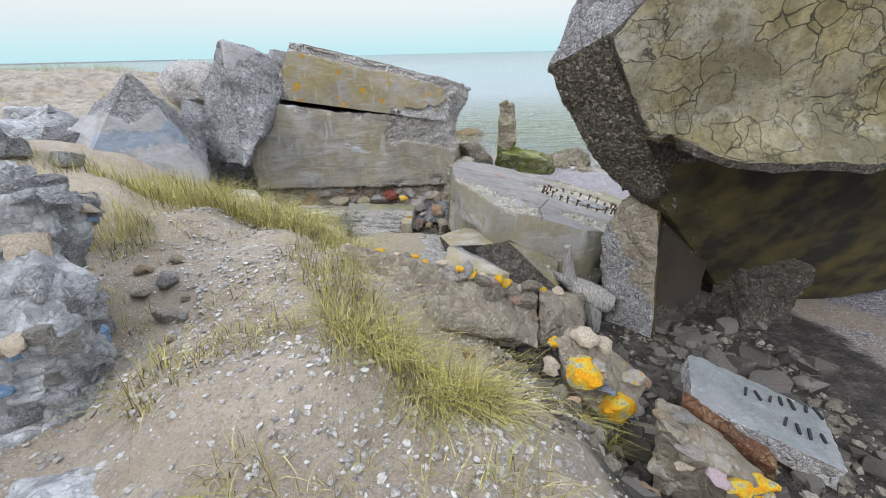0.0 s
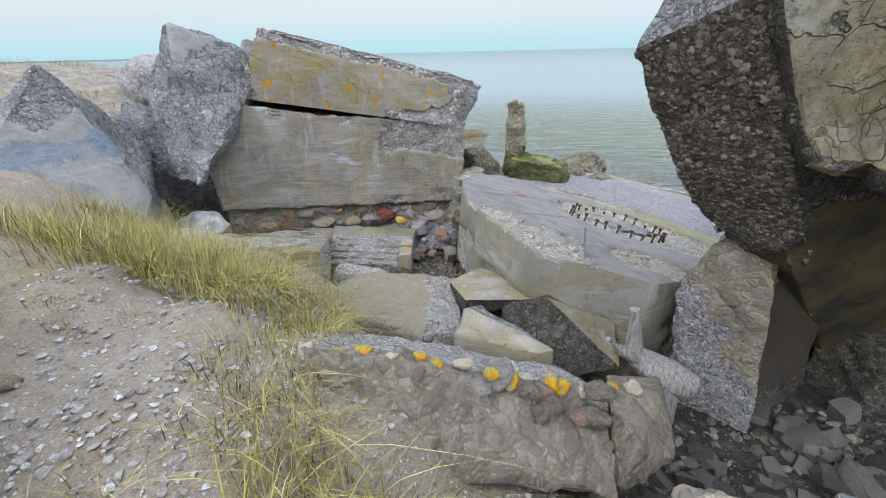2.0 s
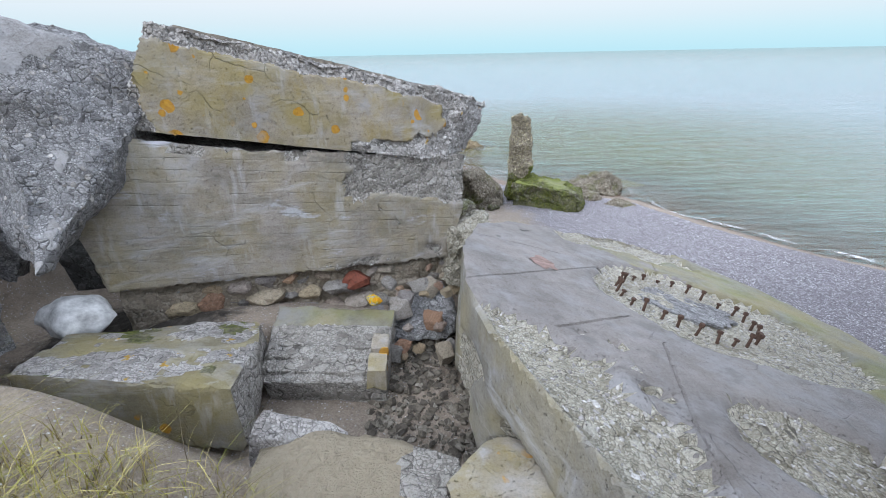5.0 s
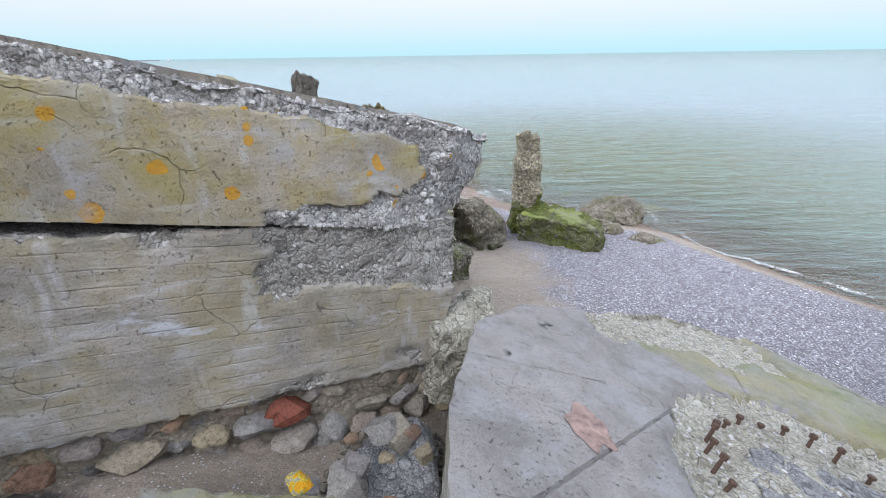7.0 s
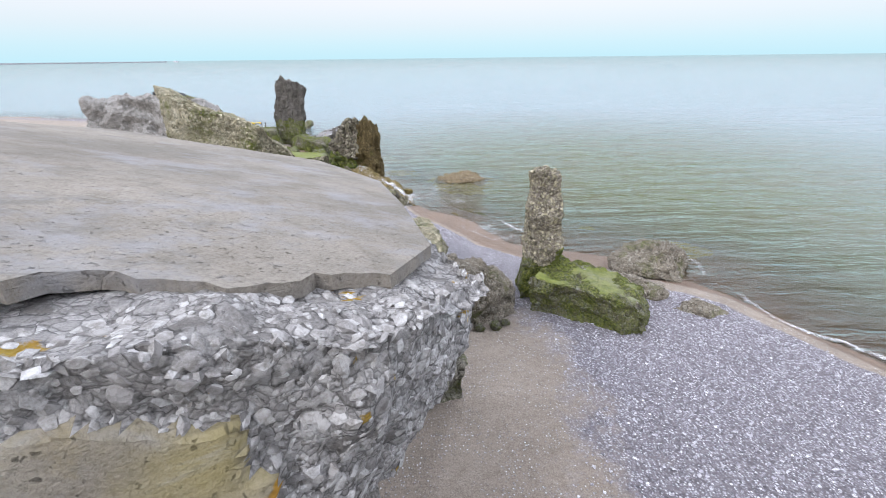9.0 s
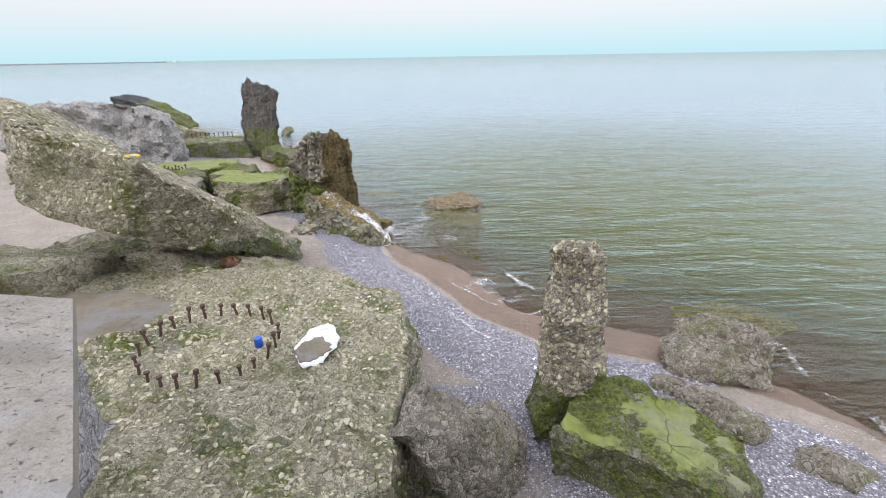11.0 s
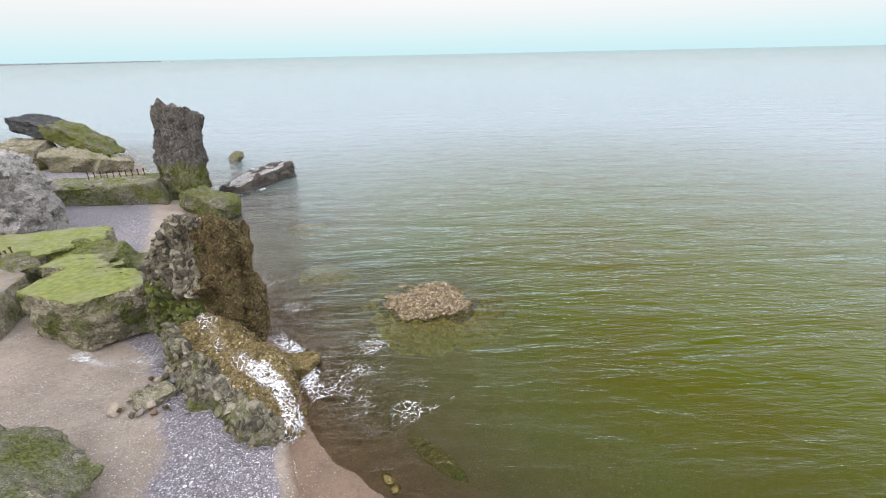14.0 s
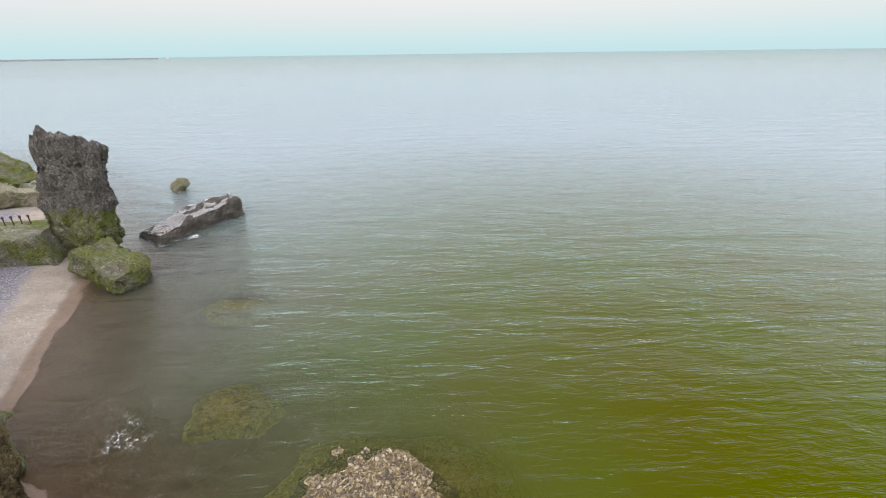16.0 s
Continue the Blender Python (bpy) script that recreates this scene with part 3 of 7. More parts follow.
    height = n.math("ADD", n.math("MULTIPLY", n.math("MULTIPLY", n.ramp(dist, (0.0, 1.0), (0.6, 0.0)), mask), 1.2),
                    n.math("ADD", n.math("MULTIPLY", n.noise(12, 9, 0.75), 1.3), n.math("MULTIPLY", crumbs, 0.5)))
    rough = n.ramp(wetmask, (0.0, 0.95), (1.0, 0.45))
    return n.done(col, n.bump(height, 1.0, 0.045), rough)


def gravel_at(x, y, z):
    s = side_of(SHORE, x, y)
    if y < 18.5:
        band = step(0.1, 0.5, s) * (1 - step(6.5, 8.0, s))
        pocket = math.hypot((x - 0.8) / 1.8, (y - 14.8) / 3.3)
        band *= step(0.3, 1.6, pocket)
    else:
        band = step(0.0, 0.15, s + 0.5 * noise.noise(Vector((x * 0.35, y * 0.35, 3.3)))) * (1 - step(1.1, 1.9, s))
        if y > 29:
            band = 0.75 * step(0.5, 1.2, s) * (1 - step(4.0, 6.0, s))
    if s > 8:
        band = max(band, 0.6 * step(1.0, 2.6, x))
    return band * (1 - step(1.6, 2.2, z))


def soil_shade_at(x, y, z):
    """Dark ground: shade painted under overhang and leaning blocks, brown on grown-over far dune."""
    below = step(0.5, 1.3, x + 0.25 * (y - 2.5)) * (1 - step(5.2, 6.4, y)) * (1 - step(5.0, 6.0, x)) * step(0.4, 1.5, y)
    behind = 0.56 * step(4.2, 7.5, -x) * step(4.5, 8.0, y) * step(1.8, 2.6, z) * (1 - step(7, 16, math.hypot(x + 9, y - 11)))
    # Shade of the hollow beneath the peaked block, painted onto the ground.
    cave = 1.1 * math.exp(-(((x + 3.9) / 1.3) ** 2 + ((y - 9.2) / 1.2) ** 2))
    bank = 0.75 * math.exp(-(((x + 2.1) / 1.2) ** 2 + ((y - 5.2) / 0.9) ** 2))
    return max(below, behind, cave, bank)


GROUND_MAT = ground_mat()
gx, gy = grown(-9, 9, 0.10, 1.16), grown(-1, 30, 0.14, 1.16)
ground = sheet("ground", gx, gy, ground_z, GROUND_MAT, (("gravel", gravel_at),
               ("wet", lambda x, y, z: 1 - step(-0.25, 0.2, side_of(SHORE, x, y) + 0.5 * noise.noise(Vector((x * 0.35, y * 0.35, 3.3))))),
               ("soil_shade", soil_shade_at), ("dune", lambda x, y, z: step(1.8, 2.6, z))))
tagged(ground, "pale sandy dune path falling to a shingle beach and sea bed", "ground", kind="structure")


# ---- the sea ----
def water_mat():
    n = Nodes("sea_water", 0.06)
    tree = n.tree
    murk = n.attr("murk")
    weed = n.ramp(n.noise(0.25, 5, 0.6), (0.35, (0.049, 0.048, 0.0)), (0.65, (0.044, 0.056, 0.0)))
    # Paler and bluer with distance: sky reflection and horizon haze in the body colour.
    hazed_sea = n.mix(n.attr("far"), (0.178, 0.218, 0.24), (0.20, 0.27, 0.293))
    # Radial mask: green water gives way to the sky-paled colour.
    deep = n.mix(n.attr("weed"), hazed_sea, weed)
    body = n.add("ShaderNodeBsdfDiffuse")
    n.link(deep, body.inputs["Color"])
    clear = n.add("ShaderNodeBsdfTransparent")
    clear.inputs["Color"].default_value = (0.86, 0.84, 0.74, 1)
    under = n.add("ShaderNodeMixShader")
    n.link(murk, under.inputs[0])
    n.link(clear.outputs[0], under.inputs[1])
    n.link(body.outputs[0], under.inputs[2])
    ripple, small = n.noise(1.5, 5, 0.62, n.scaled((0.55, 1.5, 1.0)), 0.5), n.noise(5.5, 4, 0.6, n.scaled((0.6, 1.5, 1.0)), 0.4)
    chop = n.noise(2.9, 4, 0.6, n.scaled((0.4, 1.7, 1.0)), 0.6)
    swell = n.noise(0.42, 4, 0.55, n.scaled((0.4, 1.7, 1.0)), 0.4)
    height = n.math("ADD", n.math("ADD", n.math("MULTIPLY", ripple, 0.08), n.math("ADD", n.math("MULTIPLY", small, 0.026), n.math("MULTIPLY", chop, 0.045))), n.math("MULTIPLY", swell, 0.22))
    height = n.math("MULTIPLY", height, n.attr("calm"))
    normal = n.bump(height, 1.0, 1.0)
    n.link(n.bump(height, 0.5, 1.0), body.inputs["Normal"])
    gloss = n.add("ShaderNodeBsdfGlossy")
    gloss.inputs["Roughness"].default_value = 0.07
    fres = n.add("ShaderNodeFresnel")
    fres.inputs["IOR"].default_value = 1.42
    for node in (gloss, fres):
        n.link(normal, node.inputs["Normal"])
    top = n.add("ShaderNodeMixShader")
    n.link(n.math("MAXIMUM", n.math("MULTIPLY", n.math("SUBTRACT", fres.outputs[0], 0.052), 1.42), 0.0), top.inputs[0])
    n.link(under.outputs[0], top.inputs[1])
    n.link(gloss.outputs[0], top.inputs[2])
    tree.links.new(top.outputs[0], tree.nodes["Material Output"].inputs["Surface"])
    return n.mat


SUNKEN = [((1.8, 27.9, -0.62), (4.8, 3.8, 1.0)), ((-0.95, 29.9, -0.44), (2.2, 1.8, 0.6)), ((6.6, 20.5, -0.38), (3.4, 2.2, 0.52)), ((-2.2, 33.4, -0.45), (2.0, 1.4, 0.6)), ((5.2, 22.6, -0.6), (1.6, 1.2, 0.6))]


def murk_at(x, y, z):
    top = ground_z(x, y)
    for (cx, cy, cz), (sx, sy, sz) in SUNKEN:
        q = ((x - cx) / sx * 2) ** 2 + ((y - cy) / sy * 2) ** 2
        if q < 1:
            top = max(top, cz + sz / 2 * math.sqrt(1 - q) - 0.04 - 0.14 * q)
    depth = max(0.0, WATER - top)
    return 1 - math.exp(-((depth / 0.28) ** 1.5))


wx, wy = grown(-12, 14, 0.3, 1.22), grown(11, 52, 0.3, 1.22)
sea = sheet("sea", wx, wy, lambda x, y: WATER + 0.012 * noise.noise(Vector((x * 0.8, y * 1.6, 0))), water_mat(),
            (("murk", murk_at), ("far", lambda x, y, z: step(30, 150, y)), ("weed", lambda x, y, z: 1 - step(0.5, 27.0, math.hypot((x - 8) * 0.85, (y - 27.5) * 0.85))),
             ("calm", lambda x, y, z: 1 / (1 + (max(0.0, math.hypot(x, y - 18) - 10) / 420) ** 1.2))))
tagged(sea, "calm greenish sea with small ripples under an overcast sky", "water", kind="structure")


# ---- more materials ----
def stone_mat():
    """Field stones, each of its own colour."""
    n = Nodes("field_stone", 0.8)
    r = n.random()
    col = n.ramp(r, (0.0, (0.19, 0.18, 0.175)), (0.2, (0.36, 0.34, 0.32)), (0.4, (0.33, 0.25, 0.18)), (0.55, (0.27, 0.26, 0.27)), (0.7, (0.40, 0.33, 0.22)), (0.85, (0.33, 0.19, 0.12)), (1.0, (0.40, 0.38, 0.36)))
    col = n.mix(n.ramp(n.noise(7, 6, 0.65), (0.3, 0.7), (0.65, 0.0)), col, n.mix(1.0, col, (0.5, 0.47, 0.42), "MULTIPLY"))
    col = n.mix(n.ramp(n.noise(60, 3), (0.55, 0.0), (0.7, 0.35)), col, (0.6, 0.58, 0.54))
    col = n.mix(n.ramp(n.noise(16, 8, 0.75), (0.36, 0.85), (0.52, 0.0)), col, n.mix(1.0, col, (0.42, 0.39, 0.35), "MULTIPLY"))
    return n.done(col, n.bump(n.noise(18, 8, 0.75), 0.9, 0.05))


def pebble_mat(name, *cols):
    n = Nodes(name, 0.75)
    col = n.ramp(n.island(), *[(i / (len(cols) - 1), c) for i, c in enumerate(cols)])
    col = n.mix(n.ramp(n.noise(28, 8, 0.75), (0.36, 0.9), (0.58, 0.0)), col, n.mix(1.0, col, (0.42, 0.40, 0.37), "MULTIPLY"))
    return n.done(col, n.bump(n.noise(45, 6, 0.75), 0.8, 0.025))


def plain_mat(name, col, rough=0.8, grain=30.0, vary=0.35, metal=0.0):
    n = Nodes(name, rough)
    n.bsdf.inputs["Metallic"].default_value = metal
    c = n.mix(n.ramp(n.noise(grain, 6, 0.65), (0.3, 0.0), (0.7, 1.0)), tuple(k * (1 - vary) for k in col), tuple(min(1, k * (1 + vary)) for k in col))
    return n.done(c, n.bump(n.noise(grain * 2, 5, 0.7), 0.4, 0.01))


STONE = stone_mat()
GREY_PEBBLES = pebble_mat("grey_pebbles", (0.17, 0.165, 0.16), (0.24, 0.23, 0.225), (0.30, 0.285, 0.27), (0.35, 0.335, 0.32), (0.46, 0.44, 0.42))
BROWN_PEBBLES = pebble_mat("brown_pebbles", (0.07, 0.06, 0.05), (0.13, 0.112, 0.09), (0.18, 0.158, 0.125), (0.29, 0.265, 0.225))
SHORE_PEBBLES = pebble_mat("shingle_pebbles", (0.15, 0.14, 0.155), (0.32, 0.30, 0.33), (0.43, 0.41, 0.45), (0.56, 0.54, 0.58), (0.86, 0.85, 0.87))
PATH_PEBBLES = pebble_mat("path_pebbles", (0.24, 0.225, 0.215), (0.34, 0.315, 0.29), (0.44, 0.42, 0.40), (0.60, 0.59, 0.58))
PALE_PEBBLES = pebble_mat("pale_aggregate", (0.24, 0.225, 0.215), (0.38, 0.36, 0.345), (0.45, 0.43, 0.41), (0.50, 0.48, 0.46), (0.60, 0.585, 0.57))
YELLOW_PEBBLES = pebble_mat("yellowish_aggregate", (0.13, 0.115, 0.07), (0.30, 0.27, 0.18), (0.38, 0.335, 0.215), (0.54, 0.49, 0.36))
COBBLES = pebble_mat("grey_brown_cobbles", (0.05, 0.043, 0.03), (0.11, 0.095, 0.065), (0.17, 0.155, 0.10), (0.28, 0.25, 0.19))
MOUND_PEBBLES = pebble_mat("weedy_shells", (0.08, 0.055, 0.025), (0.17, 0.12, 0.055), (0.28, 0.21, 0.11), (0.46, 0.40, 0.29))
RED_STONE = plain_mat("red_granite", (0.13, 0.04, 0.024), 0.8, 14, 0.5)
RUST = plain_mat("rusted_iron", (0.07, 0.042, 0.03), 0.9, 60, 0.5)
WHITE = plain_mat("lime_white", (0.50, 0.50, 0.495), 0.9, 9, 0.4)
GRAFFITI = plain_mat("black_paint", (0.02, 0.02, 0.025), 0.7, 20)
ORANGE = plain_mat("orange_lichen", (0.60, 0.30, 0.012), 0.9, 22, 0.45)
BLUE = plain_mat("faded_blue_paint", (0.12, 0.18, 0.27), 0.9, 8, 0.4)
BLUE_CAP = plain_mat("blue_plastic", (0.02, 0.07, 0.3), 0.4, 8, 0.1)


def wood_mat():
    n = Nodes("bleached_driftwood", 0.9)
    grain = n.noise(8, 6, 0.7, n.scaled((6, 6, 0.7)), 0.5)
    col = n.ramp(grain, (0.3, (0.07, 0.06, 0.05)), (0.46, (0.21, 0.195, 0.18)), (0.75, (0.42, 0.40, 0.38)))
    return n.done(col, n.bump(grain, 0.8, 0.02))


def grass_mat():
    n = Nodes("dry_marram_grass", 0.7)
    col = n.ramp(n.island(), (0.0, (0.07, 0.052, 0.03)), (0.2, (0.17, 0.125, 0.055)), (0.4, (0.34, 0.28, 0.11)), (0.6, (0.22, 0.235, 0.04)), (0.8, (0.40, 0.36, 0.085)), (1.0, (0.58, 0.49, 0.24)))
    col = n.mix(n.ramp(n.noise(4.5, 4, 0.6), (0.42, 0.8), (0.55, 0.0)), col, n.mix(1.0, col, (0.62, 0.60, 0.45), "MULTIPLY"))
    return n.done(col)


def foam_mat():
    n = Nodes("sea_foam", 0.9)
    n.link(n.ramp(n.noise(26, 4, 0.6), (0.3, (0.55, 0.55, 0.55)), (0.7, (0.8, 0.8, 0.8))), n.bsdf.inputs["Base Color"])
    thick = n.attr("thick")
    web = n.ramp(n.cells(11.0, "DISTANCE_TO_EDGE", coord=n.bent(6.0, 0.2)), (0.0, 1.0), (0.07, 0.0))
    web = n.math("MULTIPLY", n.math("MULTIPLY", web, n.ramp(n.noise(2.2, 5, 0.6), (0.42, 0.0), (0.56, 1.0))), n.ramp(n.noise(30, 3, 0.6), (0.38, 0.0), (0.5, 1.0)))
    froth = n.math("MULTIPLY", n.ramp(thick, (0.45, 0.0), (1.0, 1.0)), n.math("MULTIPLY", n.ramp(n.noise(17.0, 7, 0.78, None, 0.6), (0.46, 0.0), (0.56, 1.0)), n.ramp(n.noise(3.0, 5, 0.65), (0.36, 0.0), (0.52, 1.0))))
    lace = n.math("MAXIMUM", n.ramp(n.math("MULTIPLY", n.math("MINIMUM", thick, 1.0), web), (0.14, 0.0), (0.24, 0.9)), froth)
    n.link(lace, n.bsdf.inputs["Alpha"])
    return n.mat


WOOD, GRASS, FOAM = wood_mat(), grass_mat(), foam_mat()


# ---- pebbles by the thousand: one joined mesh ----
def ico(sub):
    bm = bmesh.new()
    bmesh.ops.create_icosphere(bm, subdivisions=sub, radius=1)
    vs = np.array([v.co[:] for v in bm.verts])
    fs = np.array([[v.index for v in f.verts] for f in bm.faces])
    bm.free()
    return vs, fs


ICO1, ICO2 = ico(1), ico(2)


def pebbles(name, spots, mat, seed, low, high, flat=0.6, shape=ICO1, sink=0.25):
    """spots: (point, normal) pairs; a pebble sits on each, sunk a little."""
    rnd = np.random.RandomState(seed)
    vs, fs = shape
    all_v, all_f, base = [], [], 0
    for p, nrm in spots:
        r = low + (high - low) * rnd.rand() ** 2.2
        z = Vector(nrm).normalized()
        x = z.orthogonal().normalized()
        x = (Matrix.Rotation(rnd.rand() * 6.28, 3, z) @ x)
        y = z.cross(x)
        k = np.array([x[:], y[:], z[:]])
        sc = np.array([r * (0.8 + 0.5 * rnd.rand()), r * (0.65 + 0.4 * rnd.rand()), r * flat * (0.7 + 0.6 * rnd.rand())])
        lump = (1 + 0.24 * np.sin(vs @ (rnd.randn(3) * 1.9) + rnd.rand() * 6) + 0.10 * rnd.randn(len(vs)))[:, None]
        pts = (vs * lump * sc) @ k + np.array(p[:]) + np.array(z[:]) * sc[2] * (0.5 - sink)
        all_v.append(pts)
        all_f.append(fs + base)
        base += len(vs)
    mesh = bpy.data.meshes.new(name)
    mesh.from_pydata(np.concatenate(all_v).tolist(), [], np.concatenate(all_f).tolist())
    mesh.materials.append(mat)
    mesh.shade_smooth()
    mesh.set_sharp_from_angle(angle=radians(35))
    return tagged(new(name, mesh), kind="stuff")


def surface_spots(ob, count, seed, test=lambda p, n, k: True):
    """Spots spread over the rough faces of a mesh."""
    rnd = random.Random(seed)
    faces = [f for f in ob.data.polygons if f.material_index % 2 and test(f.center, f.normal, f.material_index)]
    if not faces:
        return []
    picks = rnd.choices(faces, [f.area for f in faces], k=count)
    out = []
    for f in picks:
        w = [rnd.random() for _ in f.vertices]
        t = sum(w)
        p = sum((ob.data.vertices[i].co * (a / t) for i, a in zip(f.vertices, w)), Vector())
        out.append((p, f.normal.copy()))
    return out


def studded(ob, count, seed, low, high, mat, test=lambda p, n, k: True, flat=0.6, shape=ICO1):
    st = pebbles("embedded_aggregate", surface_spots(ob, int(count * 1.5), seed, test), mat, seed, low * 0.7, high * 0.5, flat * 0.8, shape, 0.7)
    st.parent = ob
    return st


def block(name, bm, mats, label, category="concrete block", group=""):
    return tagged(finish(bm, name, mats), label, category, group)


def wob(p, scale, seed):
    return noise.fractal(Vector(p) * scale + Vector((seed, seed * 2, seed * 3)), 0.9, 2.1, 4)


# a few stone shapes that all loose stones share
def stone_mesh(k):
    bm = boulder_bm((0, 0, 0), (1, 0.85, 0.72), (0, 0, 0), 200 + k, 0.17, 0.16, 7)
    mesh = bpy.data.meshes.new("stone")
    bm.to_mesh(mesh)
    bm.free()
    mesh.materials.append(STONE)
    mesh.shade_smooth()
    mesh.set_sharp_from_angle(angle=radians(32))
    return mesh


def shard_mesh(k):
    """An angular broken piece."""
    rs = random.Random(300 + k)
    pts = [(sx * rs.uniform(0.25, 0.55), sy * rs.uniform(0.2, 0.5), sz * rs.uniform(0.18, 0.42)) for sx in (-1, 1) for sy in (-1, 1) for sz in (-1, 1)]
    bm = solid_bm(pts, (), 0.16, 0.07, 0.10, 300 + k)
    mesh = bpy.data.meshes.new("shard")
    bm.to_mesh(mesh)
    bm.free()
    mesh.materials.append(STONE)
    mesh.shade_smooth()
    mesh.set_sharp_from_angle(angle=radians(24))
    return mesh


STONES = [stone_mesh(k) for k in range(7)]
SHARDS = [shard_mesh(k) for k in range(7)]
# Darker copy of the field stone, with the overhang's shade in its colour.
SHADED_STONE = pebble_mat("shaded_rubble_stone", (0.035, 0.03, 0.026), (0.07, 0.06, 0.05), (0.11, 0.097, 0.085), (0.19, 0.175, 0.16))
PAINTED = {}


def stone(center, size, seed, parent=None, mat=None, name="stone", flat=1.0, angular=False):
    rnd = random.Random(seed)
    mesh = (SHARDS if angular else STONES)[seed % 7]
    if mat:
        key = (seed % 7, mat.name, angular)
        if key not in PAINTED:
            PAINTED[key] = mesh.copy()
            PAINTED[key].materials[0] = mat
        mesh = PAINTED[key]
    ob = new(name, mesh)
    ob.matrix_world = pose(*center, rnd.uniform(-25, 25), rnd.uniform(-25, 25), rnd.uniform(0, 360)) @ Matrix.Diagonal((size, size, size * flat, 1))
    if parent is not None:
        ob.parent = parent
    return ob


# ---- the leaning wall: lower block, upper slab, foundation stones ----
WALL = Matrix.Translation((0, 10.68, 0)) @ Matrix.Rotation(math.atan2(0.45, 1), 4, "Z")
INTO = WALL.inverted()
FACE = WALL.to_3x3() @ Vector((0, -1, 0))


def wall_skin(p, n):
    q = INTO @ p
    if n.dot(FACE) < 0.8:
        return 1
    w = wob(q, 1.5, 3)
    right = q.x + 0.35 * w > -1.35 and q.z > 2.52 - 0.1 * q.x + 0.22 * w
    under_crack = q.z > 3.72 - 0.17 * (q.x + 4.2) - 0.10 and wob(q, 2.4, 8) > 0.1
    return 1 if right or under_crack or (q.z < 1.75 and wob(q, 2, 5) > 0.25) else 0


lower = prism_bm([(-4.2, 1.95), (-4.32, 2.7), (-4.22, 3.72), (-3.5, 3.68), (-2.4, 3.42), (-1.9, 3.39), (-1.1, 3.25), (0.52, 3.06), (0.46, 2.2), (0.2, 1.45)], 3.0, WALL,
                 (), 0.06, 0.07, 0.07, 1, 0.03, skin=wall_skin, recess=0.04)
wall_lower = block("wall_block", lower, [CAST_WALL, RUBBLE_WALL], "grey board-marked concrete wall block with white lime stains", "wall block")
studded(wall_lower, 1200, 11, 0.015, 0.05, PALE_PEBBLES, lambda p, n, k: n.dot(FACE) > 0.3 or n.x > 0.5)


def roof_z(x, y):
    return 3.93 - 0.185 * (x - 0.3) - 0.17 * (y - 10.9)


def upper_skin(p, n):
    q = INTO @ p
    if n.z > 0.8:
        return 1
    if n.dot(FACE) < 0.75:
        return 1
    rim = roof_z(p.x, p.y) - 0.17 - 0.10 * wob(q, 1.6, 1) - 0.06 * step(-2.2, 0.5, q.x)
    if q.z > rim or q.x > 0.02 + 0.3 * wob(q, 2.0, 2) or q.x < -3.35 + 0.2 * wob(q, 2, 9):
        return 1
    broken = q.x > -1.25 + 0.3 * wob(q, 2, 4) and q.z < 3.32 - 0.08 * q.x + 0.12 * wob(q, 3, 7)
    return 1 if broken else 0


back = [(-3.9, 12.3), (-3.1, 15.2), (-0.9, 15.6)]
up_pts = [(-3.3, 9.2, 3.74), (-2.85, 9.36, 4.77), (-2.6, 9.45, 4.71), (0.15, 10.70, 3.0), (0.46, 10.95, 3.88), (0.85, 11.6, 3.70), (0.5, 11.4, 3.02)]
up_pts += [(x, y, roof_z(x, y)) for x, y in back] + [(x, y, roof_z(x, y) - 0.9) for x, y in back]
wall_upper = block("roof_slab", solid_bm(up_pts, (), 0.06, 0.075, 0.08, 2, 0.035, skin=upper_skin, recess=0.05, focus=(lambda p, n: n.dot(FACE) > 0.7, 0.026)), [CAST_YELLOW, RUBBLE_PALE],
                   "tilted thick concrete roof slab with yellow lichen stains", "concrete slab")
studded(wall_upper, 6000, 12, 0.014, 0.062, PALE_PEBBLES, lambda p, n, k: (p.y < 11.9 and n.dot(FACE) > 0.1) or (n.x > 0.4 and p.y < 13) or (n.z > 0.7 and (INTO @ p).y < 0.3))
crust_out = []
rnd = random.Random(4)
for i in range(70):
    f = i / 69
    u = -2.9 + 3.55 * f
    crust_out.append(WALL @ Vector((u, 0.12 + 0.26 * step(0.35, 0.9, f) + 0.07 * rnd.random() + 0.24 * noise.fractal(Vector((u * 1.4, 4, 0)), 0.8, 2.1, 4), 0)))
crust_out += [Vector((0.55, 11.9, 0)), Vector((0.35, 13.0, 0)), Vector((0.0, 14.4, 0)), Vector((-0.9, 15.6, 0)), Vector((-3.1, 15.2, 0)), Vector((-3.9, 12.3, 0)), Vector((-3.2, 10.4, 0))]
cb = bmesh.new()
top = [cb.verts.new((p.x, p.y, roof_z(p.x, p.y) + 0.025)) for p in crust_out]
bot = [cb.verts.new((p.x, p.y, roof_z(p.x, p.y) - 0.035)) for p in crust_out]
cb.faces.new(top)
cb.faces.new(list(reversed(bot)))
for i in range(len(top)):
    j = (i + 1) % len(top)
    cb.faces.new((top[i], bot[i], bot[j], top[j]))
bmesh.ops.recalc_face_normals(cb, faces=cb.faces)
bmesh.ops.triangulate(cb, faces=cb.faces)
refine(cb, 0.09)
weather(cb, 0.03, 0.0, 5)
part("roof_crust", cb, CAST_ROOF, wall_upper, "thin worn tan crust over the slab")

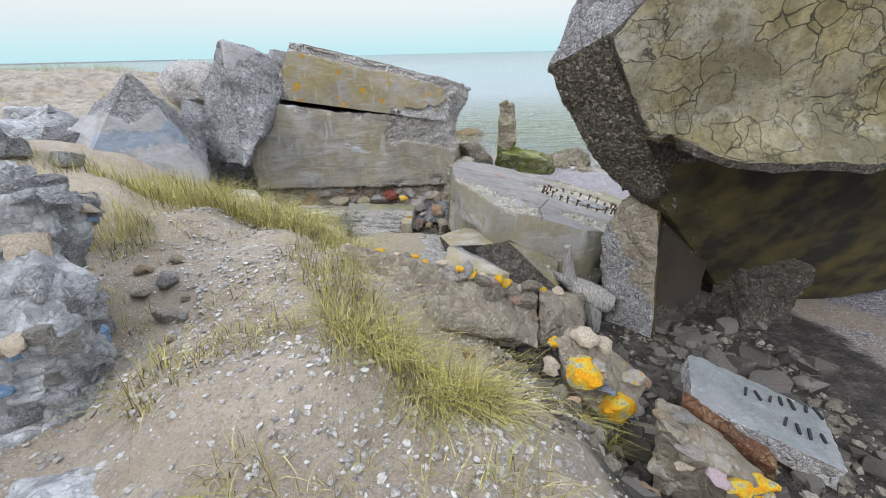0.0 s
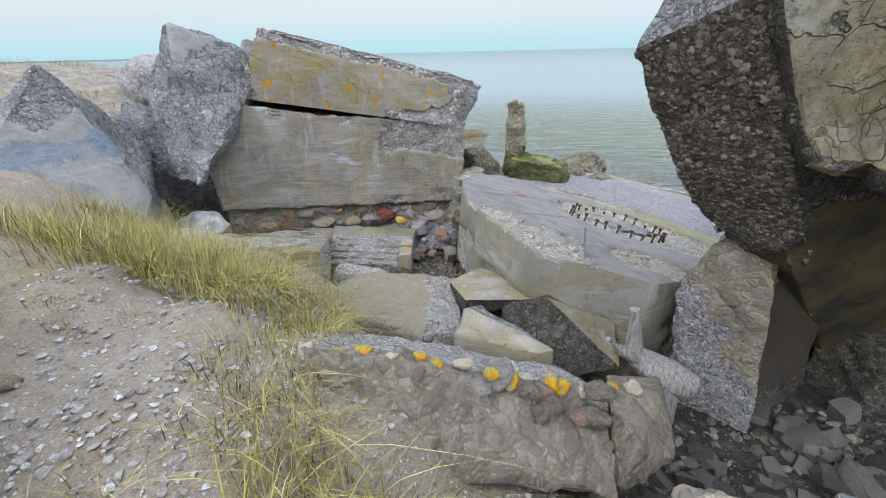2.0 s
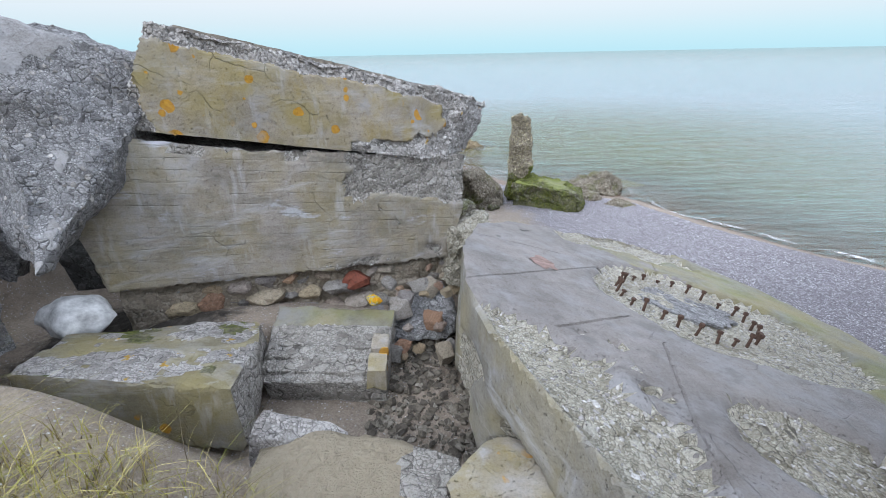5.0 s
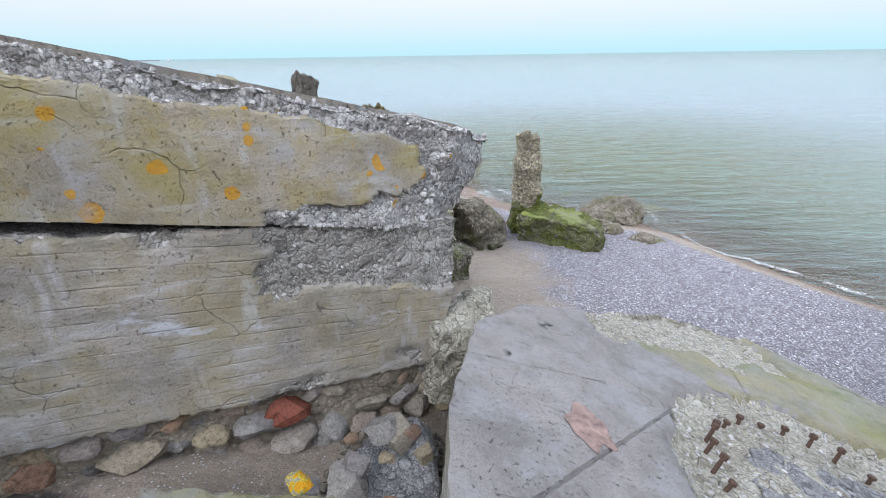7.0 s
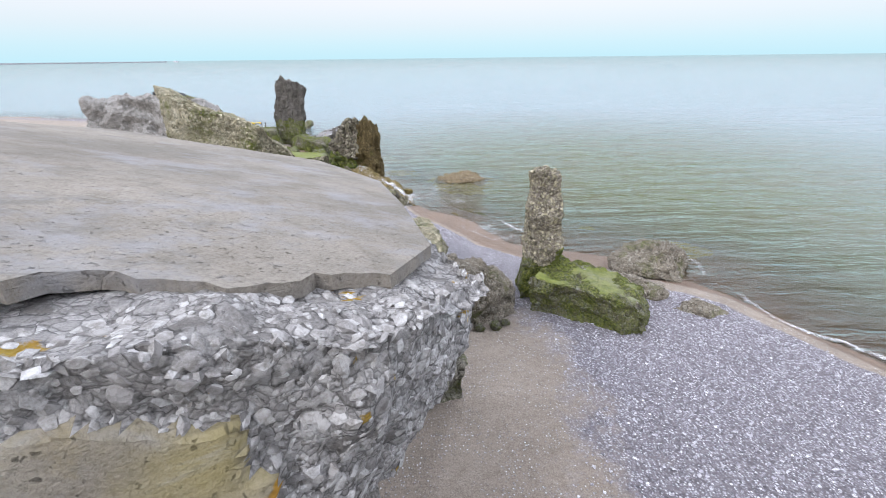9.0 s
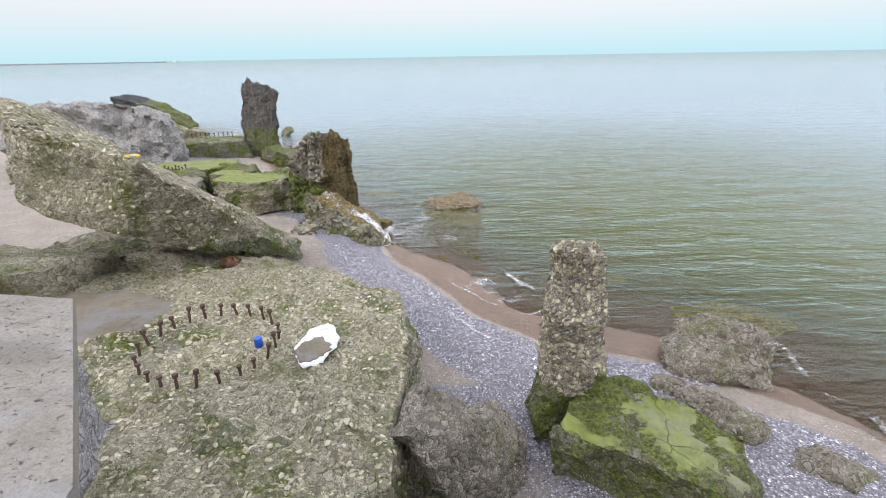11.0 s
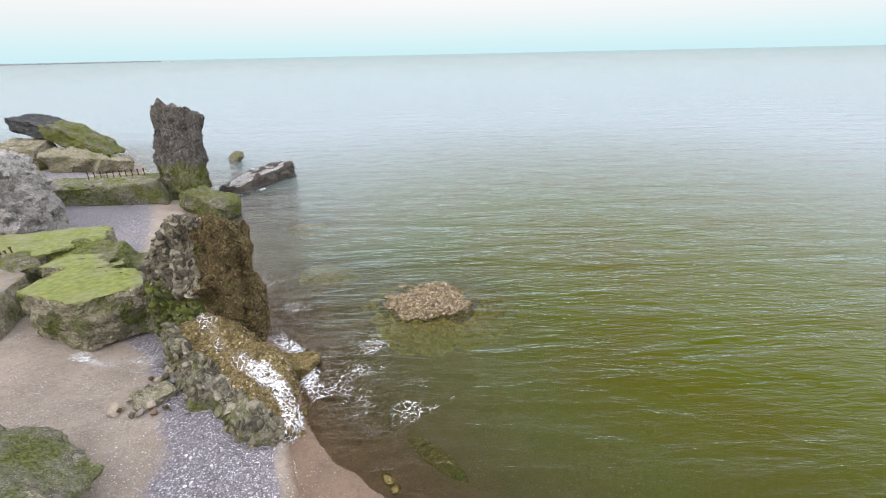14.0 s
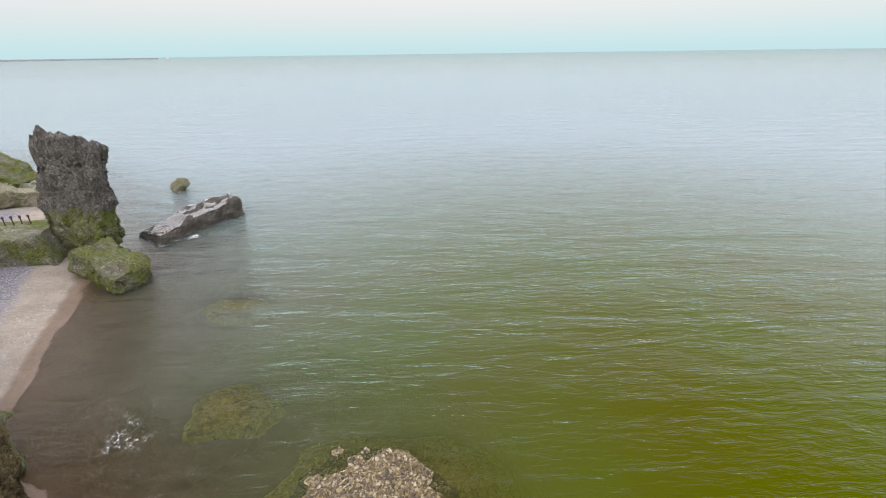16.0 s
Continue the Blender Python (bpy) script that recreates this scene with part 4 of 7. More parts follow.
course = new("foundation_course")
tagged(course, "course of mixed field stones under the concrete wall", "stonework")
core = prism_bm([(-4.1, 2.0), (-4.1, 0.6), (0.12, 0.6), (0.15, 1.5)], 2.4, WALL @ Matrix.Translation((0, 0.10, 0)), (), 0.09, 0.06, 0.04, 30, 0.02)
part("mortar_core", core, [RUBBLE_TAN, RUBBLE_TAN], course)
rnd = random.Random(8)
k = 0
for row, (dz, lo, hi) in enumerate(((0.04, 0.32, 0.56), (-0.20, 0.36, 0.62), (-0.44, 0.4, 0.7), (-0.68, 0.4, 0.7))):
    u = -3.75
    while u < 0.12:
        s = rnd.uniform(lo, hi)
        zt = 1.86 - 0.11 * (u + 4) + dz
        k += 1
        red = row == 0 and abs(u + 1.72) < 0.16
        if red:
            s = 0.72
        stone(WALL @ Vector((u + s / 2, 0.20 + rnd.uniform(-0.03, 0.05) - 0.03 * row, zt - 0.12 - (0.12 if red else 0))), s, k * 3 + row, course, RED_STONE if red else None, flat=0.85 if red else 0.9)
        u += s * 0.62

# ---- blocks leaning beside the wall ----
pk = block("peaked_block", solid_bm([(-3.98, 8.9, 4.88), (-2.85, 9.7, 4.28), (-4.55, 9.0, 4.05), (-4.5, 8.7, 2.6), (-3.6, 8.0, 2.65), (-3.3, 8.9, 3.7), (-3.0, 11.5, 4.2), (-5.0, 11.5, 3.2), (-4.3, 10.2, 2.6)],
           (), 0.09, 0.12, 0.06, 3, 0.03, skin=lambda p, n: 0 if n.dot(Vector((0.8, -0.6, 0.0))) > 0.75 and wob(p, 1.1, 2) > -0.02 else 1, recess=0.04), [CAST, RUBBLE], "grey peaked block of broken concrete leaning on the wall")
studded(pk, 700, 13, 0.02, 0.06, GREY_PEBBLES)
# Added near-black block keeps light out of the hollow behind.
block("hollow_wall", solid_bm(box_corners((-4.4, 11.9, 2.0), (3.4, 0.9, 2.2), (0, 0, 20), 0.1, 5), (), 0.12, 0.1, 0.06, 33), [RUBBLE_BLACK, RUBBLE_BLACK], "dark masonry added to block daylight under the peaked block", "masonry")
def blue_paint(p):
    """A faded sprayed band across the sloping block."""
    q = p - Vector((-4.8, 7.2, 3.3))
    return abs(q.x) < 0.55 and abs(q.z + 0.12 * q.x) < 0.14 + 0.12 * wob(p, 2.2, 4) and q.y < 0.7


sl = block("sloping_block", solid_bm([(-5.05, 7.76, 4.38), (-5.7, 8.3, 4.0), (-6.6, 6.9, 2.9), (-5.4, 6.4, 2.8), (-4.25, 7.1, 1.9), (-4.1, 7.8, 2.6), (-4.5, 8.6, 3.2), (-5.5, 9.4, 2.9), (-5.5, 7.0, 1.8), (-4.3, 8.3, 1.7)],
           (), 0.09, 0.08, 0.06, 4, 0.02, skin=lambda p, n: 0 if n.dot(Vector((0.45, -0.6, 0.6))) > 0.7 and p.z < 3.75 + 0.3 * wob(p, 1.5, 3) and not blue_paint(p) else 2 if blue_paint(p) else 1, recess=0.04), [CAST, RUBBLE, CAST_BLUE], "grey sloping slab of broken concrete half buried in sand")
studded(sl, 350, 14, 0.02, 0.06, GREY_PEBBLES)
block("rear_block", boulder_bm((-7.6, 15.0, 3.5), (2.6, 2.2, 2.1), (10, 20, 30), 5, 0.12, 0.15), RUBBLE_PALE, "pale broken concrete block behind the ruin")
block("rear_slab", solid_bm(box_corners((-3.6, 12.4, 4.0), (1.6, 1.2, 0.9), (0, 18, 24)), [(0, -1, 0)], 0.1, 0.05, 0.05, 35), [CAST, RUBBLE], "thin concrete slab behind the peaked block")
for i, (c, s) in enumerate((((-6.6, 7.0, 3.5), 0.9), ((-6.0, 5.9, 3.5), 0.6), ((-7.4, 8.6, 3.6), 1.1), ((-5.4, 5.6, 3.3), 0.45), ((-8.4, 9.5, 3.6), 1.0), ((-5.9, 7.0, 3.35), 0.5), ((-6.9, 6.4, 3.5), 0.6), ((-5.0, 5.9, 3.15), 0.35), ((-6.3, 8.0, 3.5), 0.7))):
    b = stone((c[0], c[1], ground_z(c[0], c[1]) + 0.1 * s), s, 50 + i, mat=RUBBLE if i % 2 else RUBBLE_GREY, name="rubble_lump", flat=0.8, angular=True)
    tagged(b, "grey lump of rubble half sunk in the dune", "rubble", "rubble on the dune")
block("wedged_block", solid_bm(box_corners((-4.75, 9.0, 2.95), (0.9, 0.9, 1.1), (10, 25, 30), 0.2, 14), (), 0.07, 0.14, 0.08, 34, 0.04), [RUBBLE, RUBBLE], "grey rubble block wedged beside the peaked block")
block("white_rock", boulder_bm((-4.05, 8.75, 1.78), (0.95, 0.6, 0.45), (0, 0, 10), 6, 0.06), WHITE, "white weathered rock at the cave mouth", "rock")

# ---- gun platform with its bolts ----
PN = Vector((0.268, 0.10, 0.957)).normalized()
PC = Vector((2.93, 8.95, 1.62))


def on_platform(x, y, lift=0.0):
    return Vector((x, y, PC.z - (PN.x * (x - PC.x) + PN.y * (y - PC.y)) / PN.z)) + PN * lift


def in_ring(x, y, grow=1.0):
    dx, dy = (x - 3.12), (y - 8.85)
    a = math.atan2(dy, dx)
    r = (1.28 + 0.35 * max(0, math.cos(a + 0.6)) ** 3 + 0.16 * noise.noise(Vector((math.cos(a) * 1.7, math.sin(a) * 1.7, 2)))) * grow
    return math.hypot(dx, dy * 1.04) < r


rim = [(0.27, 9.3), (0.20, 8.1), (0.33, 7.25), (0.80, 5.85), (1.2, 5.66), (2.0, 5.6), (2.64, 6.1), (4.0, 7.0), (5.3, 8.2), (5.45, 9.2), (5.2, 10.5), (4.4, 11.75), (3.2, 12.05), (2.0, 11.5), (1.2, 11.3), (0.57, 10.53)]


def platform_skin(p, n):
    if n.dot(PN) > 0.8:
        if in_ring(p.x, p.y):
            return 1
        w = wob(p, 1.6, 6)
        if p.x < 1.15 + 0.5 * w + 0.15 * (7.7 - p.y) and 5.75 < p.y < 7.75 + 0.3 * w - 0.4 * max(0.0, p.x - 0.5):
            return 1
        if p.y > 10.9 + 0.3 * w and 2.0 < p.x < 4.3:
            return 5
        if (p.x - 2.4) ** 2 + (p.y - 6.4) ** 2 < 0.25 + 0.2 * w:
            return 1
        return 4 if p.x > 3.9 + 0.5 * wob(p, 1.0, 3) or p.y > 10.3 + wob(p, 1.0, 4) and p.x > 2.4 else 0
    if n.z < -0.5:
        return 1
    return 2 if p.z > on_platform(p.x, p.y).z - 0.55 + 0.25 * wob(p, 1.2, 5) or wob(p, 1.3, 9) > 0 else 1


pm = bmesh.new()
tops = [pm.verts.new(on_platform(*p)) for p in rim]
feet = [pm.verts.new(on_platform(*p) + Vector((-0.10, 0.06, -1.3))) for p in rim]
pm.faces.new(tops)
pm.faces.new(list(reversed(feet)))
for i in range(len(rim)):
    j = (i + 1) % len(rim)
    pm.faces.new((tops[i], feet[i], feet[j], tops[j]))
bmesh.ops.recalc_face_normals(pm, faces=pm.faces)
bmesh.ops.triangulate(pm, faces=pm.faces)
refine(pm, 0.075)
# joints between the cast fields
JOINTS = [((0.15, 8.12), (2.05, 9.62)), ((1.0, 7.55), (1.75, 8.05)), ((0.6, 9.95), (1.5, 9.9)), ((1.9, 7.55), (1.5, 6.4)), ((1.5, 6.4), (1.35, 5.5)), ((3.2, 10.2), (3.8, 11.9))]
grooves = []
for (ax, ay), (bx, by) in JOINTS:
    along = Vector((bx - ax, by - ay, 0)).normalized()
    side = Vector((-along.y, along.x, 0))
    for off in (-0.018, 0.0, 0.018):
        near = [f for f in pm.faces if f.normal.z > 0.6 and abs((f.calc_center_median() - Vector((ax, ay, 0))).xy.dot(side.xy)) < 0.2
                and -0.1 < (f.calc_center_median() - Vector((ax, ay, 0))).xy.dot(along.xy) < (Vector((bx, by)) - Vector((ax, ay))).length + 0.1]
        edges, verts = list({e for f in near for e in f.edges}), list({v for f in near for v in f.verts})
        cut = bmesh.ops.bisect_plane(pm, geom=near + edges + verts, dist=0.0005, plane_co=Vector((ax, ay, 0)) + side * off, plane_no=side)
        if off == 0.0:
            grooves += [g for g in cut["geom_cut"] if isinstance(g, bmesh.types.BMVert)]
bmesh.ops.triangulate(pm, faces=[f for f in pm.faces if len(f.verts) > 3])
pm.normal_update()
for f in pm.faces:
    f.material_index = platform_skin(f.calc_center_median(), f.normal)
weather(pm, 0.055, 0.05, 6, 0.04, recess=0.085)
for v in grooves:
    if v.is_valid:
        v.co -= PN * 0.022
platform = block("gun_platform", pm, [CAST_FLOOR, RUBBLE_RING, CAST_SIDE, RUBBLE, CAST_FLOOR_GREEN, RUBBLE_RING], "tilted round concrete gun platform with a broken bolt ring", "gun platform")
studded(platform, 1800, 15, 0.014, 0.05, PALE_PEBBLES, lambda p, n, k: n.dot(PN) > 0.5)


def bolt_mesh(length):
    bm = bmesh.new()
    profile = [(0.017, 0.0), (0.016, length * 0.5), (0.014, length * 0.76), (0.029, length * 0.79), (0.030, length), (0.019, length * 1.04)]
    rings = []
    for r, z in profile:
        rings.append([bm.verts.new((r * math.cos(a * math.pi / 4) * (1 + 0.08 * math.sin(3 * a + z * 40)), r * math.sin(a * math.pi / 4), z)) for a in range(8)])
    for a, b in zip(rings, rings[1:]):
        for i in range(8):
            bm.faces.new((a[i], a[(i + 1) % 8], b[(i + 1) % 8], b[i]))
    bm.faces.new(rings[-1])
    bm.faces.new(list(reversed(rings[0])))
    mesh = bpy.data.meshes.new("bolt")
    bm.to_mesh(mesh)
    bm.free()
    mesh.materials.append(RUST)
    return mesh


BOLTS = [bolt_mesh(l) for l in (0.17, 0.14, 0.10)]


def bolt_ring(parent, center, normal, radius, count, seed, lift=0.0, tall=1.0):
    rnd = random.Random(seed)
    tilt = Vector((0, 0, 1)).rotation_difference(Vector(normal)).to_matrix().to_4x4()
    for i in range(count):
        a = 2 * math.pi * i / count + rnd.uniform(-0.03, 0.03)
        ob = new("bolt", BOLTS[rnd.choice((0, 0, 1, 2))])
        ob.matrix_world = Matrix.Translation(Vector(center)) @ tilt @ Matrix.Translation((radius * math.cos(a), radius * math.sin(a), lift - 0.03)) @ pose(0, 0, 0, rnd.uniform(-9, 9), rnd.uniform(-9, 9), rnd.uniform(0, 90)) @ Matrix.Diagonal((1, 1, tall, 1))
        ob.parent = parent


bolt_ring(platform, on_platform(2.93, 8.95, -0.09), PN, 0.80, 26, 3)
pad = bmesh.new()
bmesh.ops.create_circle(pad, cap_ends=True, radius=0.62, segments=44)
for v in pad.verts:
    v.co *= 0.92 + 0.35 * noise.fractal(v.co * 3 + Vector((5, 0, 0)), 0.8, 2.1, 3)
    v.co.y *= 0.8
ex = bmesh.ops.extrude_face_region(pad, geom=pad.faces[:])
for v in ex["geom"]:
    if isinstance(v, bmesh.types.BMVert):
        v.co.z += 0.035
bmesh.ops.triangulate(pad, faces=pad.faces)
refine(pad, 0.1)
pad.transform(Matrix.Translation(on_platform(3.0, 9.0, -0.09)) @ Vector((0, 0, 1)).rotation_difference(PN).to_matrix().to_4x4())
bmesh.ops.recalc_face_normals(pad, faces=pad.faces)
weather(pad, 0.10, 0.03, 8)
part("ring_pad", pad, RUBBLE, platform)
stain = bmesh.new()
bmesh.ops.create_circle(stain, cap_ends=True, radius=0.2, segments=26)
for v in stain.verts:
    v.co = Vector((v.co.x * 0.8, v.co.y * 1.1, 0)) * (1 + 0.5 * noise.noise(v.co * 9))
stain.transform(Matrix.Translation(on_platform(1.25, 9.25, 0.012)) @ Vector((0, 0, 1)).rotation_difference(PN).to_matrix().to_4x4())
part("paint_patch", stain, plain_mat("faded_red_paint", (0.19, 0.13, 0.112), 0.9, 12, 0.5), platform, "faded red paint patch")

# ---- overhanging block ----
over = new("overhanging_block")
tagged(over, "huge overhanging block of dark conglomerate with a crazed plaster face", "concrete block")
# Light put into colour: up-facing rubble paler, downward faces near black.
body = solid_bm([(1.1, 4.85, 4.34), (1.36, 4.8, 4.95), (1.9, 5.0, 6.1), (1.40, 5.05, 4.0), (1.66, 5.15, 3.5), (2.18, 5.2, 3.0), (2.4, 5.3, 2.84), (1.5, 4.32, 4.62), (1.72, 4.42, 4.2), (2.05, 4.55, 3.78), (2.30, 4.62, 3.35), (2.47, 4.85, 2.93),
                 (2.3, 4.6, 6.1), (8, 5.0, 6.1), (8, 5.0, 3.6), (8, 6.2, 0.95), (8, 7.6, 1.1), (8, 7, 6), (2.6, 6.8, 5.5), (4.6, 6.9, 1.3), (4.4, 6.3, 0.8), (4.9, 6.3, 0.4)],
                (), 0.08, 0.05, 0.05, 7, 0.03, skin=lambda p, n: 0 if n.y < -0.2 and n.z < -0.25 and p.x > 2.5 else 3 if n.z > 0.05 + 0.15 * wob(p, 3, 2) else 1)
body = part("body", body, [CAST_OLIVE_SHADED, RUBBLE_DARK, RUBBLE, RUBBLE], over)
studded(body, 6000, 16, 0.016, 0.058, BROWN_PEBBLES, lambda p, n, k: n.x < -0.25 and p.y < 6.5 and k == 1)
shell = bmesh.new()
PROF = [(0.0, 3.40), (-0.02, 3.48), (0.10, 3.56), (0.22, 3.68), (0.31, 3.84), (0.34, 4.0), (0.30, 4.25), (0.24, 4.6), (0.18, 5.0), (0.14, 5.5), (0.12, 6.05)]
NX = 70
grid = []
for dy, z in PROF:
    xl = 1.50 + max(0.0, 4.6 - z) * 0.58 if z < 4.6 else 1.50 + (z - 4.6) * 0.9
    row = []
    for i in range(NX + 1):
        x = xl + (8.0 - xl) * (i / NX) ** 1.15
        row.append(Vector((x, 3.98 + dy + 0.04 * (x - 1.5) + 0.02 * noise.noise(Vector((x, z, 0))), z + (0.30 if z < 3.5 else 0.22 if z < 3.6 else 0) * (1 - step(2.0, 2.9, x)) + 0.05 * noise.noise(Vector((x * 2, z, 4))))))
    grid.append(row)
front = [[shell.verts.new(p) for p in row] for row in grid]
rear = [[shell.verts.new(p + Vector((0.06 if i == 0 else 0, 0.32, 0.0))) for i, p in enumerate(row)] for row in grid]
for a, (g, flip) in enumerate(((front, False), (rear, True))):
    for j in range(len(g) - 1):
        for i in range(NX):
            q = (g[j][i], g[j][i + 1], g[j + 1][i + 1], g[j + 1][i])
            f = shell.faces.new(q if not flip else tuple(reversed(q)))
            f.material_index = 0 if not flip and j > 0 else 1
for i in range(NX):
    shell.faces.new((front[0][i + 1], front[0][i], rear[0][i], rear[0][i + 1])).material_index = 1
for j in range(len(PROF) - 1):
    shell.faces.new((front[j][0], front[j + 1][0], rear[j + 1][0], rear[j][0])).material_index = 1
bmesh.ops.recalc_face_normals(shell, faces=shell.faces)
bmesh.ops.triangulate(shell, faces=shell.faces)
refine(shell, 0.1)
weather(shell, 0.05, 0.05, 17, 0.025)
face = part("plaster_face", shell, [CAST_CRACKED, RUBBLE_DARK], over, "pale plaster crazed with dark cracks and yellow stains")
studded(face, 700, 18, 0.015, 0.045, BROWN_PEBBLES)
# Faces turned right take the near-black olive, painting their shade.
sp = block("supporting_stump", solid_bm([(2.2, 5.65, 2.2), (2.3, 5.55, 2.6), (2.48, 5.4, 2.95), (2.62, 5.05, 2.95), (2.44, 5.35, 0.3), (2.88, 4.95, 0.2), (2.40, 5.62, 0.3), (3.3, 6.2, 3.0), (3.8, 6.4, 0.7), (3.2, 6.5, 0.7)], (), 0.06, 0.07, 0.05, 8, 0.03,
           skin=lambda p, n: 0 if n.x > 0.45 else 3 if p.x + 0.3 * (p.z - 1.5) > 2.62 + 0.25 * wob(p, 1.5, 2) else 1), [CAST_OLIVE_SHADED, RUBBLE, CAST, RUBBLE_TAN], "rough broken concrete stump under the overhang")
studded(sp, 900, 19, 0.015, 0.05, GREY_PEBBLES, lambda p, n, k: n.y < 0.3 and k == 1)
# Added block: the stump's shaded side, painted dark, filling a gap of daylight.
block("dark_pier", solid_bm([(2.78, 5.25, 2.95), (2.92, 5.12, 0.1), (3.7, 5.5, 0.0), (3.75, 5.6, 2.9), (3.3, 6.3, 2.9), (3.8, 6.4, 0.0), (2.95, 6.2, 0.1)], (), 0.08, 0.07, 0.05, 32, 0.02, skin=lambda p, n: 0 if n.y < -0.3 and wob(p, 1.4, 3) > -0.1 else 1), [CAST_BROWN_SHADED, RUBBLE_DARK], "dark brown block added as the stump's shaded side", "pier")
# Added wall keeps the lit beach from showing through the dark hollow.
block("inner_wall", solid_bm([(3.15, 6.35, 0.2), (3.15, 6.4, 2.3), (3.6, 6.9, 2.3), (5.1, 6.5, 1.4), (5.1, 6.5, 0.0), (5.1, 7.2, 1.6), (3.7, 7.0, 0.0), (5.1, 7.2, 0.0)], (), 0.08, 0.08, 0.06, 31, 0.03), [CAST_OLIVE_SHADED, RUBBLE_DARK], "dark wall added to block daylight under the overhang", "wall")
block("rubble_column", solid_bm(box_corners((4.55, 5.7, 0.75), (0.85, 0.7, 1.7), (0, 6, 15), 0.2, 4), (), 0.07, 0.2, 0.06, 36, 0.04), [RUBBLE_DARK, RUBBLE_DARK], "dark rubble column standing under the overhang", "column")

STONE_TAN = plain_mat("tan_field_stone", (0.28, 0.235, 0.18), 0.9, 16, 0.4)

# ---- rubble masonry fragment at the dune edge ----
frag = new("masonry_fragment")
tagged(frag, "brown rubble masonry fragment with orange lichen along its edge", "masonry")
main = part("body", solid_bm([(-1.0, 3.9, 2.86), (-0.5, 3.6, 2.2), (0.71, 3.8, 1.68), (0.95, 3.72, 1.70), (1.08, 4.38, 2.0), (0.40, 4.16, 2.33), (-0.21, 4.01, 2.58), (-0.95, 4.8, 2.34), (-0.4, 4.83, 2.18), (0.8, 4.9, 1.84), (1.0, 4.6, 1.3), (0, 4.3, 1.4)],
             (), 0.07, 0.06, 0.05, 9, 0.03, skin=lambda p, n: 3 if n.z > 0.5 and p.y > 4.0 + 0.24 * (p.x + 0.92) else 1), [RUBBLE, RUBBLE_TAN, RUBBLE, RUBBLE_PALE], frag)
endp = part("cracked_end", solid_bm([(1.02, 3.85, 1.62), (1.14, 3.95, 1.92), (1.05, 4.35, 2.05), (1.6, 4.6, 1.78), (1.85, 5.05, 1.55), (1.6, 4.2, 1.5), (1.3, 4.95, 1.7), (1.5, 4.9, 1.2), (1.1, 4.3, 1.3)],
             (), 0.06, 0.05, 0.05, 10, 0.02), [RUBBLE_TAN, RUBBLE_TAN], frag)
studded(main, 900, 21, 0.015, 0.05, GREY_PEBBLES, lambda p, n, k: k == 3)
rnd = random.Random(31)
for i in range(56):
    f, g = rnd.random(), rnd.random()
    base = Vector((-0.7, 3.80, 2.5)).lerp(Vector((1.0, 3.98, 1.9)), f)
    p = base + Vector((0, 0.11, (g - 0.5) * 0.5)) + Vector((0, 0.28 * (g - 0.5), 0))
    stone(p, rnd.uniform(0.14, 0.32), 300 + i, frag, RUBBLE_TAN if i % 3 else None, flat=0.8)
stone((0.29, 3.90, 2.07), 0.24, 340, frag, plain_mat("dark_grey_stone", (0.13, 0.125, 0.125), 0.7, 30), flat=0.9)
for i in range(16):
    f = i / 15
    p = (Vector((-0.92, 3.98, 2.80)).lerp(Vector((0.4, 4.17, 2.33)), f * 1.7) if f < 0.59 else Vector((0.4, 4.17, 2.33)).lerp(Vector((1.35, 4.51, 1.88)), (f - 0.59) / 0.41)) + Vector((rnd.uniform(-0.05, 0.05), rnd.uniform(-0.05, 0.05), rnd.uniform(-0.02, 0.03)))
    stone(p, rnd.uniform(0.12, 0.2), 360 + i, frag, STONE_ORANGE if i % 3 else STONE_TAN, flat=0.75)

# ---- pile of fragments behind it ----
sb = block("sandy_block", solid_bm([(-1.45, 6.7, 1.66), (-1.5, 7.1, 1.62), (-0.6, 7.05, 1.70), (0.05, 6.75, 1.72), (0.05, 5.55, 1.76), (-0.35, 5.55, 1.74), (-1.38, 6.2, 1.66), (-0.4, 5.5, 1.3), (0.05, 5.45, 1.3), (0.1, 6.9, 1.1), (-1.4, 7.1, 1.1), (-1.3, 6.2, 1.1)],
           (), 0.07, 0.05, 0.05, 10, 0.01, skin=lambda p, n: 3 if p.x > -0.32 + 0.15 * wob(p, 3, 1) else 1), [SANDY, SANDY, SANDY, RUBBLE_WALL], "concrete block buried under caked tan sand")
block("white_fragment", solid_bm([(-1.55, 7.02, 1.74), (-1.5, 7.25, 1.78), (-0.8, 7.15, 1.62), (-0.85, 7.0, 1.62), (-1.6, 7.0, 1.35), (-0.8, 7.0, 1.5), (-1.5, 7.3, 1.4)], (), 0.05, 0.05, 0.03, 37), [CAST_WHITE, RUBBLE_PALE], "white limewashed fragment beside the sandy block", "fragment")
block("flat_slab", solid_bm([(-0.05, 6.45, 1.86), (0.3, 6.9, 1.82), (0.85, 6.75, 1.78), (1.1, 6.1, 1.92), (0.95, 5.8, 1.97), (0.1, 5.95, 1.9), (0.1, 6.05, 1.6), (1.05, 6.1, 1.68), (0.85, 6.6, 1.6), (0, 6.5, 1.6)], [(0, 0, 1)], 0.06, 0.03, 0.04, 11, 0.01), [CAST_YELLOW, RUBBLE_DARK], "flat grey slab with yellow lichen along its edge", "concrete slab")
